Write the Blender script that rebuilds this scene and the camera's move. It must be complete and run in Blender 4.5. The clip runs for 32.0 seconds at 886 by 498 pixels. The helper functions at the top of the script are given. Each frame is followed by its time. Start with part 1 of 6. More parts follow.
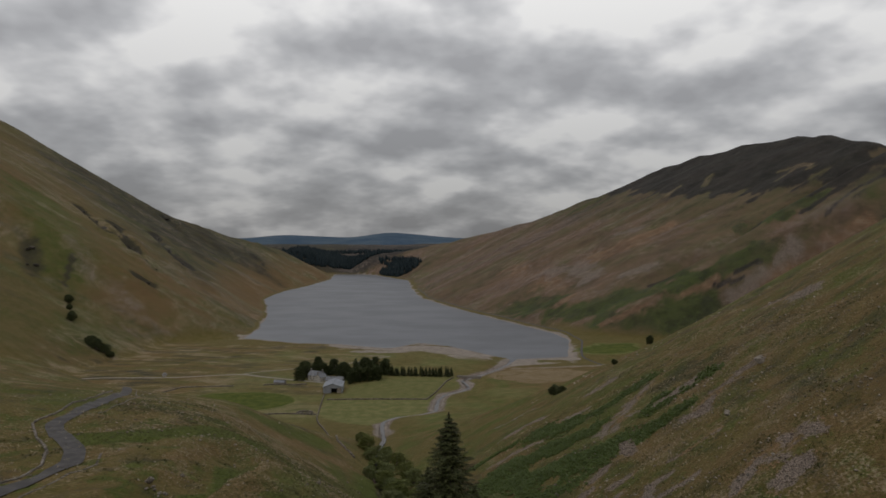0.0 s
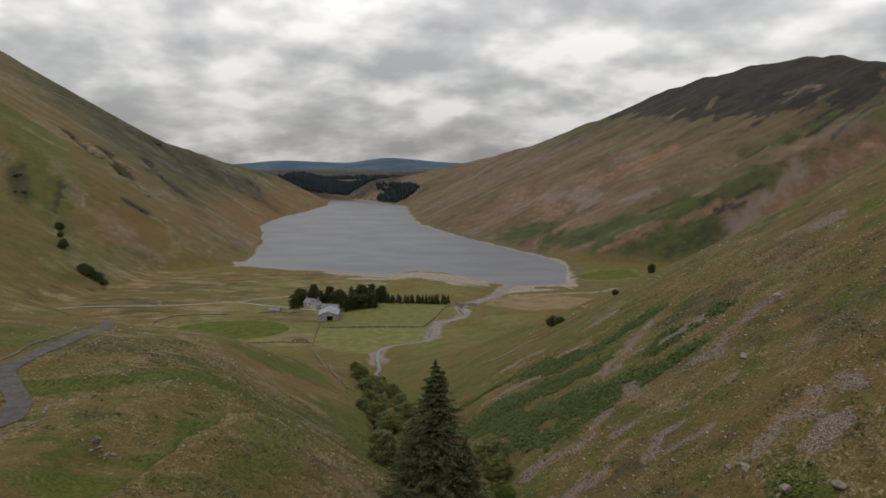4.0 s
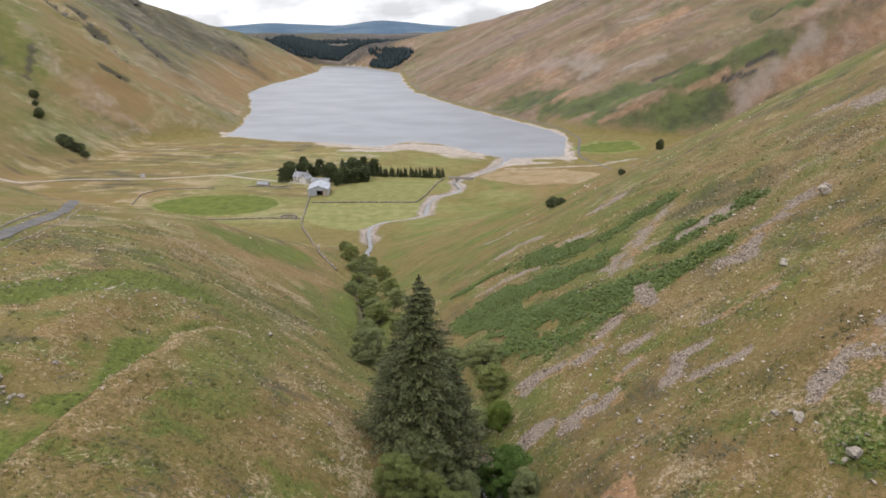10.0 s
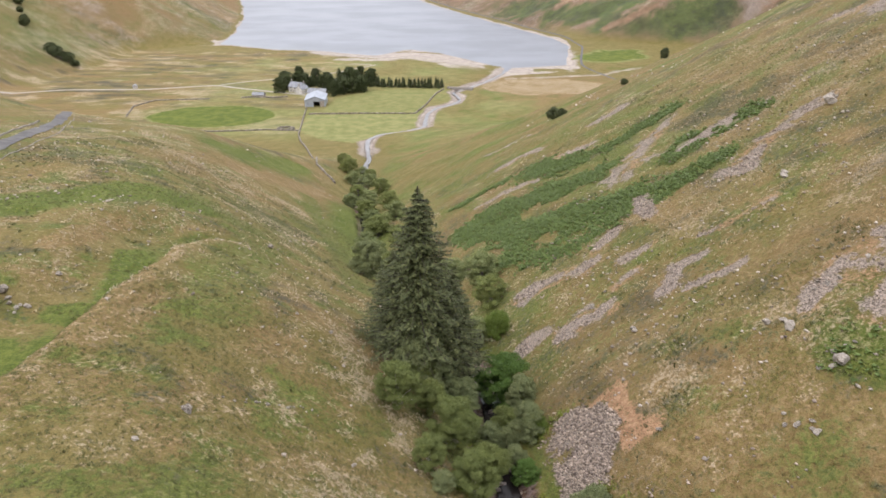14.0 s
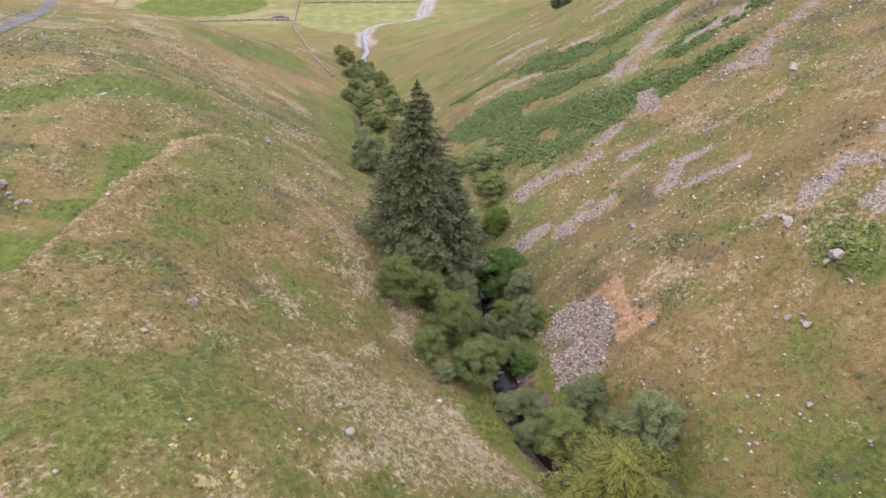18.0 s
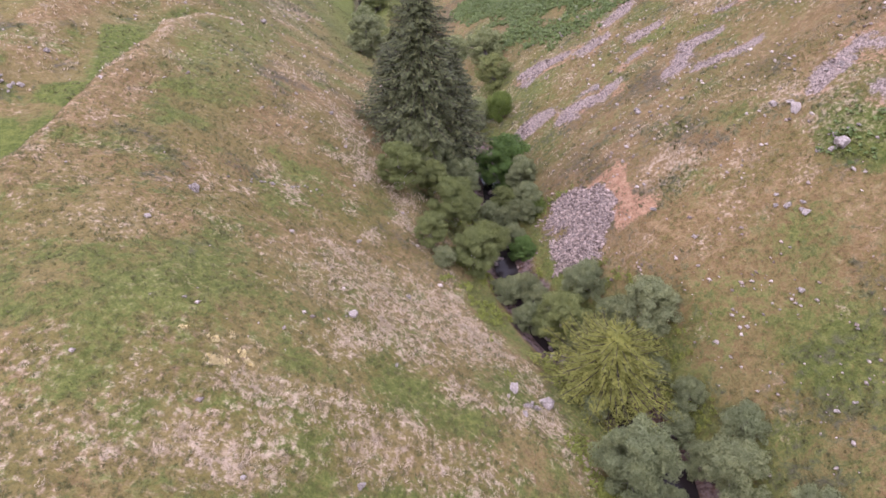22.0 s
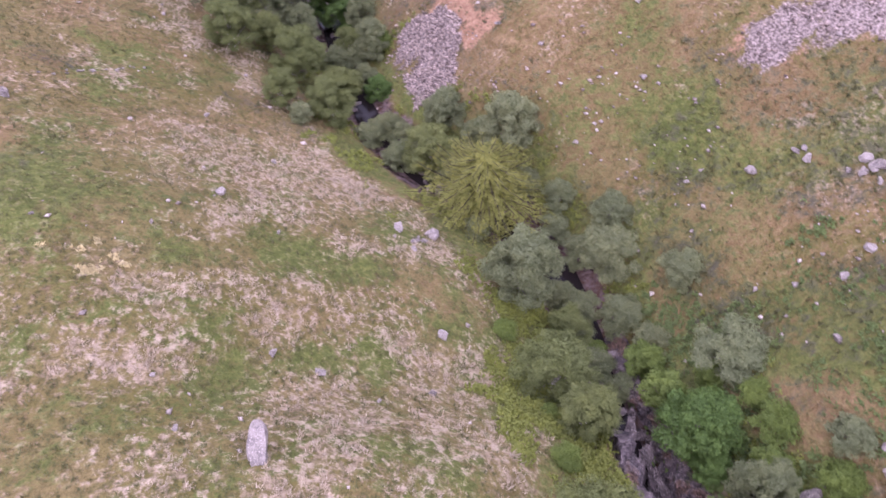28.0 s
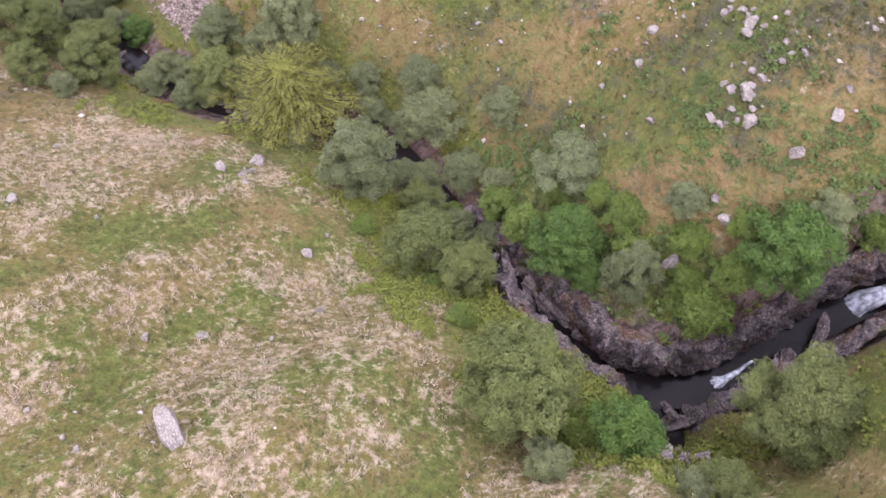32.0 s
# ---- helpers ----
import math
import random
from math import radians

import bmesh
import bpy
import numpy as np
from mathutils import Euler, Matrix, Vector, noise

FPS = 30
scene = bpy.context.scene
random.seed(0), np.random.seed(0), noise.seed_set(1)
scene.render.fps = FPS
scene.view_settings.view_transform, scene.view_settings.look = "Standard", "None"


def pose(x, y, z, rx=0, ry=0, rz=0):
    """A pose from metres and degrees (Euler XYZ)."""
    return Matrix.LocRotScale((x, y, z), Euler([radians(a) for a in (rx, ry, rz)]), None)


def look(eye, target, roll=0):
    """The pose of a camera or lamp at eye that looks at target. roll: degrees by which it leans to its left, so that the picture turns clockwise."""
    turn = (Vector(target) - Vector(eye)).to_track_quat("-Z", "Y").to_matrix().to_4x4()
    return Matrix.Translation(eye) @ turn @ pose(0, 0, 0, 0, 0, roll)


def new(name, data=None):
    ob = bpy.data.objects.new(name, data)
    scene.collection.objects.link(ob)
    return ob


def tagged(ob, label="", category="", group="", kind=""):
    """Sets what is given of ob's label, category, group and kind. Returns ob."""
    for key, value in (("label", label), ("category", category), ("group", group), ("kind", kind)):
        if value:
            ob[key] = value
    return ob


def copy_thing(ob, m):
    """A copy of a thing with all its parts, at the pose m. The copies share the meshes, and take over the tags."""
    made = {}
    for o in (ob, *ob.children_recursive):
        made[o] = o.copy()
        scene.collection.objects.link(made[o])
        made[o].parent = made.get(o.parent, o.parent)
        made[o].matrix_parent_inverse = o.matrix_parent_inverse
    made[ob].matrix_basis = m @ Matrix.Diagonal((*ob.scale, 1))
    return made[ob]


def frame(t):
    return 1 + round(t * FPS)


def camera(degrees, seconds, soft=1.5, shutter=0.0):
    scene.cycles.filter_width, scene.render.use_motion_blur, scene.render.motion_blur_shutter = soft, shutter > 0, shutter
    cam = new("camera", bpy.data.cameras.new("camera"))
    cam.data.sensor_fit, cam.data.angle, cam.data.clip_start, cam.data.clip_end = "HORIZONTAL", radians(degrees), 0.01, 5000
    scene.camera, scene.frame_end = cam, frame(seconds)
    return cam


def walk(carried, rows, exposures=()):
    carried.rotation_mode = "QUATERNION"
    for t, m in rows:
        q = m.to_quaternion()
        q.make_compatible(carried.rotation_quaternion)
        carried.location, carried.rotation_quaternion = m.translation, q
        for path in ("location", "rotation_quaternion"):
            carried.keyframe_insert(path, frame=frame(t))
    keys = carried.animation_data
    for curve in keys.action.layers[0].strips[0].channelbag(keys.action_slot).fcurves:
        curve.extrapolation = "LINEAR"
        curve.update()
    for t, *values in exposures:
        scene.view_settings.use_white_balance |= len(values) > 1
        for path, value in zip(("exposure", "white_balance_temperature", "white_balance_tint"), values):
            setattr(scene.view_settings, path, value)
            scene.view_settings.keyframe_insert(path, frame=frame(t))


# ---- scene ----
cam = camera(64.83, 32.0, soft=1.6, shutter=0.5)
# seconds, eye x y z, tilt below the level, turn to the right, lean
PATH = [
    (0.0, -2.52, -31.39, 130.47, 1.35, -0.41, -0.01),
    (0.5, -2.48, -29.77, 130.46, 1.65, -0.39, -0.04),
    (1.0, -2.40, -28.12, 130.48, 2.37, -0.37, -0.04),
    (1.5, -2.23, -26.48, 130.52, 3.16, -0.33, -0.02),
    (2.0, -1.91, -24.81, 130.48, 3.95, -0.34, 0.02),
    (2.5, -1.69, -23.19, 130.45, 4.82, -0.31, 0.05),
    (3.0, -1.44, -21.59, 130.42, 5.71, -0.30, 0.04),
    (3.5, -1.19, -19.90, 130.37, 6.59, -0.29, 0.08),
    (5.5, -0.48, -11.82, 130.22, 10.08, -0.29, 0.21),
    (6.0, -0.37, -9.38, 130.12, 10.95, -0.26, 0.21),
    (6.5, -0.25, -6.97, 130.03, 11.84, -0.25, 0.26),
    (7.0, -0.20, -4.43, 129.93, 12.73, -0.23, 0.24),
    (7.5, -0.09, -1.72, 129.96, 13.36, -0.21, 0.22),
    (8.0, -0.00, 0.00, 130.00, 14.28, -0.10, 0.08),
    (8.5, 0.11, 0.45, 129.98, 15.29, -0.05, -0.04),
    (9.0, 0.11, 0.45, 129.97, 16.29, 0.00, -0.07),
    (9.5, 0.12, 0.44, 129.96, 17.20, 0.03, -0.09),
    (10.0, 0.12, 0.43, 129.95, 18.14, 0.07, -0.08),
    (10.5, 0.12, 0.41, 129.93, 19.07, 0.07, -0.04),
    (11.0, 0.13, 0.40, 129.92, 19.99, 0.09, -0.04),
    (11.5, 0.14, 0.38, 129.90, 20.89, 0.11, -0.05),
    (12.0, 0.14, 0.37, 129.88, 21.79, 0.13, -0.05),
    (12.5, 0.14, 0.36, 129.87, 22.67, 0.14, -0.06),
    (13.0, 0.15, 0.35, 129.86, 23.54, 0.13, -0.02),
    (13.5, 0.16, 0.35, 129.86, 24.41, 0.15, -0.02),
    (14.0, 0.16, 0.35, 129.85, 25.29, 0.15, -0.06),
    (14.5, 0.17, 0.34, 129.85, 26.16, 0.15, -0.03),
    (16.5, 0.15, 0.31, 129.84, 30.20, 0.18, -0.05),
    (17.0, 0.14, 0.30, 129.84, 31.41, 0.19, -0.06),
    (17.5, 0.13, 0.29, 129.84, 32.58, 0.18, -0.08),
    (18.0, 0.13, 0.29, 129.84, 33.77, 0.17, -0.12),
    (18.5, 0.13, 0.28, 129.84, 34.99, 0.18, -0.14),
    (19.0, 0.13, 0.27, 129.84, 36.17, 0.18, -0.16),
    (19.5, 0.13, 0.26, 129.84, 37.40, 0.12, -0.16),
    (20.0, 0.13, 0.26, 129.85, 38.59, 0.11, -0.14),
    (20.5, 0.14, 0.25, 129.86, 39.77, 0.11, -0.19),
    (21.0, 0.14, 0.24, 129.87, 40.94, 0.12, -0.20),
    (21.5, 0.14, 0.22, 129.88, 42.01, 0.12, -0.21),
    (22.0, 0.15, 0.21, 129.89, 43.06, 0.08, -0.25),
    (22.5, 0.15, 0.19, 129.90, 44.12, 0.05, -0.21),
    (23.0, 0.17, 0.16, 129.91, 45.15, -0.02, -0.10),
    (23.5, 0.18, 0.14, 129.93, 46.20, -0.10, -0.04),
    (24.0, 0.19, 0.14, 129.95, 47.26, 0.27, -0.05),
    (24.5, 0.21, 0.13, 129.96, 48.32, 2.50, -0.02),
    (25.0, 0.22, 0.12, 129.97, 49.37, 5.48, -0.04),
    (25.5, 0.23, 0.12, 129.98, 50.38, 8.14, 0.04),
    (27.5, 0.26, 0.09, 130.02, 54.68, 13.09, 0.10),
    (28.0, 0.27, 0.08, 130.03, 55.85, 15.83, 0.12),
    (28.5, 0.28, 0.07, 130.03, 57.07, 19.96, 0.15),
    (29.0, 0.29, 0.07, 130.04, 58.21, 23.81, 0.13),
    (29.5, 0.30, 0.06, 130.03, 59.38, 26.69, 0.11),
    (30.0, 0.31, 0.06, 130.03, 60.53, 29.48, 0.14),
    (30.5, 0.31, 0.06, 130.03, 61.55, 32.25, 0.19),
    (31.0, 0.32, 0.05, 130.02, 62.42, 34.76, 0.24),
    (31.5, 0.32, 0.04, 130.02, 63.55, 37.67, 0.09),
    (32.0, 0.31, 0.04, 130.02, 64.66, 40.37, -0.02),
]
EXPOSURES = [(0.0, -1.2, 6800, 10), (1.0, -1.18, 6850, 10), (2.0, -1.08, 6900, 10), (3.0, -0.8, 6950, 10), (5.5, -0.29, 7000, 10), (7.0, 0.06, 6950, 10), (9.0, 0.51, 6750, 11), (11.0, 0.96, 6600, 11), (14.0, 1.1, 6500, 13), (19.0, 1.32, 6150, 23), (23.0, 1.39, 5750, 42), (25.0, 1.41, 5550, 45), (28.0, 1.48, 5600, 50), (30.0, 1.54, 5650, 43), (32.0, 1.64, 5900, 33)]
walk(cam, [(t, pose(x, y, z, 90 - tilt, 0, -turn) @ pose(0, 0, 0, 0, 0, -lean)) for t, x, y, z, tilt, turn, lean in PATH], EXPOSURES)

# ---- sky and sun ----
world = bpy.data.worlds.new("overcast_sky")
scene.world = world
world.use_nodes = True
wt = world.node_tree
wt.nodes.clear()


def wnode(kind, **values):
    n = wt.nodes.new(kind)
    for k, v in values.items():
        n.inputs[k].default_value = v
    return n


def wmath(op, a, b=None):
    n = wt.nodes.new("ShaderNodeMath")
    n.operation = op
    for i, s in enumerate((a, b)):
        if s is None:
            continue
        if isinstance(s, (int, float)):
            n.inputs[i].default_value = s
        else:
            wt.links.new(s, n.inputs[i])
    return n.outputs[0]


SUN_ELEVATION, SUN_AZIMUTH = radians(52), radians(215)
sky = wt.nodes.new("ShaderNodeTexSky")
sky.sky_type = "NISHITA"
sky.sun_disc = False
sky.sun_elevation, sky.sun_rotation = SUN_ELEVATION, SUN_AZIMUTH
coord = wt.nodes.new("ShaderNodeTexCoord")
sep = wt.nodes.new("ShaderNodeSeparateXYZ")
wt.links.new(coord.outputs["Generated"], sep.inputs[0])
up = wmath("ADD", wmath("MAXIMUM", sep.outputs[2], 0.0), 0.36)
comb = wt.nodes.new("ShaderNodeCombineXYZ")
wt.links.new(wmath("DIVIDE", sep.outputs[0], up), comb.inputs[0])
wt.links.new(wmath("DIVIDE", sep.outputs[1], up), comb.inputs[1])


def cloud_noise(move, scale, detail, rough, distort=0.0, stretch=(1, 1, 1)):
    m = wt.nodes.new("ShaderNodeMapping")
    m.inputs["Location"].default_value = move
    m.inputs["Scale"].default_value = stretch
    wt.links.new(comb.outputs[0], m.inputs[0])
    n = wnode("ShaderNodeTexNoise", Scale=scale, Detail=detail, Roughness=rough, Distortion=distort)
    wt.links.new(m.outputs[0], n.inputs["Vector"])
    return n.outputs["Fac"]


# heaped cloud: broad banks, rounded heaps lit from one side, and a little wisp
banks = cloud_noise((2.4, 1.7, 2.2), 1.5, 2.0, 0.45)
heaps = cloud_noise((3.1, 8.2, 0.5), 2.7, 4.5, 0.5)
lit_heaps = cloud_noise((3.15, 8.32, 0.5), 2.7, 4.5, 0.5)
wisps = cloud_noise((1.2, 6.6, 4.0), 11.0, 5.0, 0.6)
side_light = wmath("MULTIPLY", wmath("SUBTRACT", heaps, lit_heaps), 0.85)
thick = wmath("ADD", wmath("MULTIPLY", banks, 0.42), wmath("ADD", wmath("MULTIPLY", heaps, 0.5), wmath("MULTIPLY", wisps, 0.06)))
thick = wmath("ADD", thick, side_light)
ramp = wt.nodes.new("ShaderNodeValToRGB")
cr = ramp.color_ramp
cr.elements[0].position, cr.elements[0].color = 0.36, (0.91, 0.93, 0.96, 1)
cr.elements[1].position, cr.elements[1].color = 0.68, (0.43, 0.445, 0.48, 1)
for p, c in ((0.415, (0.81, 0.83, 0.87)), (0.47, (0.70, 0.72, 0.76)), (0.56, (0.55, 0.57, 0.61))):
    e = cr.elements.new(p)
    e.color = (*c, 1)
wt.links.new(thick, ramp.inputs[0])
cloud = wnode("ShaderNodeBackground", Strength=1.5)
rise = wmath("MINIMUM", wmath("ADD", wmath("MULTIPLY", sep.outputs[2], 3.8), 0.94), 2.2)
wt.links.new(rise, cloud.inputs[1])
wt.links.new(ramp.outputs[0], cloud.inputs[0])
clear = wnode("ShaderNodeBackground", Strength=0.10)
wt.links.new(sky.outputs[0], clear.inputs[0])
mixs = wt.nodes.new("ShaderNodeMixShader")
mixs.inputs[0].default_value = 0.93
wt.links.new(clear.outputs[0], mixs.inputs[1])
wt.links.new(cloud.outputs[0], mixs.inputs[2])
wout = wt.nodes.new("ShaderNodeOutputWorld")
wt.links.new(mixs.outputs[0], wout.inputs[0])
sun = new("sun", bpy.data.lights.new("sun", "SUN"))
sun.data.energy, sun.data.angle, sun.data.color = 0.75, radians(12), (1.0, 0.96, 0.9)
sun.matrix_world = look((0, 0, 0), (-math.sin(SUN_AZIMUTH) * math.cos(SUN_ELEVATION), -math.cos(SUN_AZIMUTH) * math.cos(SUN_ELEVATION), -math.sin(SUN_ELEVATION)))

# ---- materials ----
class Nodes:
    """A short way to wire a node material."""

    def __init__(self, name, rough=0.8, metal=0.0, spec=0.3):
        self.mat = bpy.data.materials.new(name)
        self.mat.use_nodes = True
        self.t = self.mat.node_tree
        self.bsdf = self.t.nodes["Principled BSDF"]
        self.bsdf.inputs["Roughness"].default_value = rough
        self.bsdf.inputs["Metallic"].default_value = metal
        self.bsdf.inputs["Specular IOR Level"].default_value = spec
        self.pos = self.t.nodes.new("ShaderNodeNewGeometry").outputs["Position"]

    def put(self, value, socket):
        if isinstance(value, bpy.types.NodeSocket):
            self.t.links.new(value, socket)
        elif isinstance(value, tuple):
            socket.default_value = (*value, 1) if len(value) == 3 else value
        else:
            socket.default_value = value

    def noise(self, scale, detail=3.0, rough=0.55, stretch=(1, 1, 1), vector=None, distort=0.0):
        m = self.t.nodes.new("ShaderNodeMapping")
        m.inputs["Scale"].default_value = stretch
        self.t.links.new(vector or self.pos, m.inputs[0])
        n = self.t.nodes.new("ShaderNodeTexNoise")
        n.inputs["Scale"].default_value, n.inputs["Detail"].default_value = scale, detail
        n.inputs["Roughness"].default_value, n.inputs["Distortion"].default_value = rough, distort
        self.t.links.new(m.outputs[0], n.inputs["Vector"])
        return n.outputs["Fac"]

    def local(self):
        return self.t.nodes.new("ShaderNodeTexCoord").outputs["Object"]

    def random(self):
        return self.t.nodes.new("ShaderNodeObjectInfo").outputs["Random"]

    def island(self):
        return self.t.nodes.new("ShaderNodeNewGeometry").outputs["Random Per Island"]

    def band(self, value, lo, hi):
        n = self.t.nodes.new("ShaderNodeMapRange")
        n.interpolation_type = "SMOOTHSTEP"
        self.put(value, n.inputs[0])
        n.inputs[1].default_value, n.inputs[2].default_value = lo, hi
        return n.outputs[0]

    def math(self, op, a, b=0.0):
        n = self.t.nodes.new("ShaderNodeMath")
        n.operation = op
        self.put(a, n.inputs[0])
        self.put(b, n.inputs[1])
        return n.outputs[0]

    def mix(self, f, a, b, how="MIX"):
        n = self.t.nodes.new("ShaderNodeMixRGB")
        n.blend_type = how
        self.put(f, n.inputs[0])
        self.put(a, n.inputs[1])
        self.put(b, n.inputs[2])
        return n.outputs[0]

    def attr(self, name):
        n = self.t.nodes.new("ShaderNodeAttribute")
        n.attribute_name = name
        s = self.t.nodes.new("ShaderNodeSeparateColor")
        self.t.links.new(n.outputs["Color"], s.inputs[0])
        return s.outputs[0], s.outputs[1], s.outputs[2], n.outputs["Alpha"]

    def bump(self, value, strength=0.4, distance=0.1):
        n = self.t.nodes.new("ShaderNodeBump")
        n.inputs["Strength"].default_value, n.inputs["Distance"].default_value = strength, distance
        self.put(value, n.inputs["Height"])
        self.t.links.new(n.outputs[0], self.bsdf.inputs["Normal"])

    def colour(self, value):
        self.put(value, self.bsdf.inputs["Base Color"])
        return self.mat


def ground_material():
    n = Nodes("hill_grass", 0.95, spec=0.08)
    lush, straw, rust, moor = n.attr("cover_a")
    gravel, heather, pasture, stony = n.attr("cover_b")
    shingle, bare, wet, _ = n.attr("cover_c")
    fine = n.noise(6.0, 4.0, 0.7)
    tuft = n.noise(1.3, 5.0, 0.68, distort=0.4)
    patch = n.noise(0.15, 6.0, 0.62)
    wide = n.noise(0.02, 7.0, 0.62)
    rag = n.math("ADD", n.math("MULTIPLY", n.noise(1.3, 6.0, 0.75, distort=0.3), 0.66), n.math("MULTIPLY", n.noise(0.05, 10.0, 0.72), 0.34))
    rag2 = n.math("ADD", n.math("MULTIPLY", n.noise(2.1, 5.0, 0.75, (1, 1, 1.3), distort=0.2), 0.68), n.math("MULTIPLY", n.noise(0.08, 9.0, 0.72, (1.2, 1, 1)), 0.32))

    def torn(share, by, amount, lo=0.22, hi=0.78):
        """A share that noise breaks up into a mosaic of patches."""
        edge = n.band(n.math("ADD", share, n.math("MULTIPLY", n.math("SUBTRACT", by, 0.5), amount)), lo, hi)
        return n.math("MULTIPLY", edge, n.band(share, 0.0, 0.25))

    c = n.mix(n.band(patch, 0.38, 0.62), (0.097, 0.083, 0.025), (0.133, 0.103, 0.040))
    c = n.mix(n.math("MULTIPLY", n.band(wide, 0.44, 0.64), 0.5), c, (0.116, 0.091, 0.034))
    c = n.mix(n.math("MULTIPLY", n.band(tuft, 0.52, 0.68), 0.5), c, (0.205, 0.162, 0.088))
    c = n.mix(n.math("MULTIPLY", n.band(tuft, 0.48, 0.33), 0.65), c, (0.050, 0.051, 0.018))
    c = n.mix(n.math("MULTIPLY", moor, 0.8), c, n.mix(n.band(wide, 0.42, 0.58), (0.084, 0.076, 0.046), (0.118, 0.088, 0.062)))
    c = n.mix(n.math("MULTIPLY", torn(rust, rag2, 4.0), 0.85), c, n.mix(moor, n.mix(n.band(tuft, 0.4, 0.62), (0.116, 0.076, 0.033), (0.180, 0.121, 0.061)), n.mix(n.band(rag, 0.45, 0.55), (0.128, 0.074, 0.047), (0.182, 0.101, 0.063))))
    c = n.mix(n.math("MULTIPLY", torn(lush, rag, 4.0), 0.85), c, n.mix(moor, n.mix(n.band(rag2, 0.42, 0.58), (0.049, 0.066, 0.015), (0.096, 0.112, 0.028)), n.mix(n.band(rag2, 0.42, 0.58), (0.041, 0.063, 0.019), (0.076, 0.099, 0.029))))
    c = n.mix(n.math("MULTIPLY", torn(straw, rag2, 5.0), 0.8), c, n.mix(n.band(tuft, 0.38, 0.6), (0.185, 0.142, 0.088), (0.315, 0.252, 0.178)))
    c = n.mix(n.math("MULTIPLY", torn(heather, rag, 3.4), 0.9), c, n.mix(moor, n.mix(n.band(tuft, 0.4, 0.62), (0.031, 0.030, 0.020), (0.060, 0.054, 0.036)), n.mix(n.band(rag, 0.45, 0.56), (0.022, 0.022, 0.022), (0.046, 0.043, 0.040))))
    stain = n.noise(0.03, 10.0, 0.75, (0.6, 1, 0.9), distort=0.2)
    c = n.mix(n.math("MULTIPLY", moor, n.math("MULTIPLY", n.band(stain, 0.53, 0.42), 0.55)), c, n.mix(1.0, c, (0.55, 0.56, 0.60), "MULTIPLY"))
    c = n.mix(n.math("MULTIPLY", moor, n.math("MULTIPLY", n.band(stain, 0.54, 0.66), 0.35)), c, n.mix(1.0, c, (1.35, 1.28, 1.22), "MULTIPLY"))
    c = n.mix(pasture, c, n.mix(n.band(patch, 0.35, 0.65), (0.116, 0.124, 0.044), (0.170, 0.162, 0.068)))
    c = n.mix(n.math("MULTIPLY", n.band(pasture, 0.8, 0.95), n.band(lush, 0.6, 0.9)), c, n.mix(n.band(patch, 0.4, 0.6), (0.056, 0.070, 0.016), (0.102, 0.110, 0.026)))
    c = n.mix(torn(bare, rag2, 2.5), c, n.mix(n.band(tuft, 0.35, 0.65), (0.27, 0.165, 0.10), (0.19, 0.11, 0.062)))
    c = n.mix(n.math("MULTIPLY", torn(gravel, rag2, 3.6), 0.9), c, n.mix(n.band(fine, 0.38, 0.62), (0.085, 0.068, 0.058), (0.255, 0.208, 0.180)))
    c = n.mix(torn(shingle, rag, 2.5), c, n.mix(n.band(patch, 0.35, 0.65), (0.285, 0.245, 0.213), (0.205, 0.176, 0.154)))
    c = n.mix(torn(wet, rag, 2.0), c, n.mix(n.band(tuft, 0.4, 0.6), n.mix(n.band(rag2, 0.45, 0.55), (0.030, 0.023, 0.021), (0.075, 0.043, 0.026)), (0.13, 0.095, 0.083)))
    c = n.mix(n.math("MULTIPLY", n.band(fine, 0.4, 0.72), 0.45), c, n.mix(1.0, c, (1.45, 1.42, 1.38), "MULTIPLY"))
    c = n.mix(n.math("MULTIPLY", n.band(fine, 0.52, 0.28), 0.55), c, n.mix(1.0, c, (0.52, 0.53, 0.5), "MULTIPLY"))
    speck, clod = n.noise(1.9, 3.0, 0.6), n.noise(1.1, 4.0, 0.65, (1, 1, 1.5))
    c = n.mix(n.math("MULTIPLY", stony, n.math("MULTIPLY", n.band(speck, 0.60, 0.70), 0.6)), c, (0.33, 0.275, 0.20))
    c = n.mix(n.math("MULTIPLY", stony, n.math("MULTIPLY", n.band(clod, 0.45, 0.33), 0.6)), c, n.mix(1.0, c, (0.5, 0.54, 0.48), "MULTIPLY"))
    c = n.mix(n.math("MULTIPLY", n.band(lush, 0.72, 0.92), n.math("MULTIPLY", n.math("SUBTRACT", 1.0, moor), 0.45)), c, n.mix(n.band(rag2, 0.42, 0.58), (0.045, 0.066, 0.012), (0.088, 0.106, 0.020)))
    n.bump(n.math("ADD", n.math("MULTIPLY", tuft, 1.5), n.math("MULTIPLY", fine, 0.5)), 0.8, 0.3)
    return n.colour(c)


def rock_material(name, dark, mid, pale, scale=1.5, lichen=0.5, relief=0.12):
    n = Nodes(name, 0.9, spec=0.25)
    v = n.local()
    a, b = n.noise(scale, 6, 0.65, vector=v), n.noise(scale * 6, 4, 0.7, vector=v)
    c = n.mix(n.band(a, 0.35, 0.65), dark, mid)
    c = n.mix(n.math("MULTIPLY", n.band(b, 0.5, 0.66), lichen), c, pale)
    c = n.mix(n.math("MULTIPLY", n.random(), 0.35), c, pale)
    n.bump(n.math("ADD", a, n.math("MULTIPLY", b, 0.4)), 0.8, relief)
    return n.colour(c)


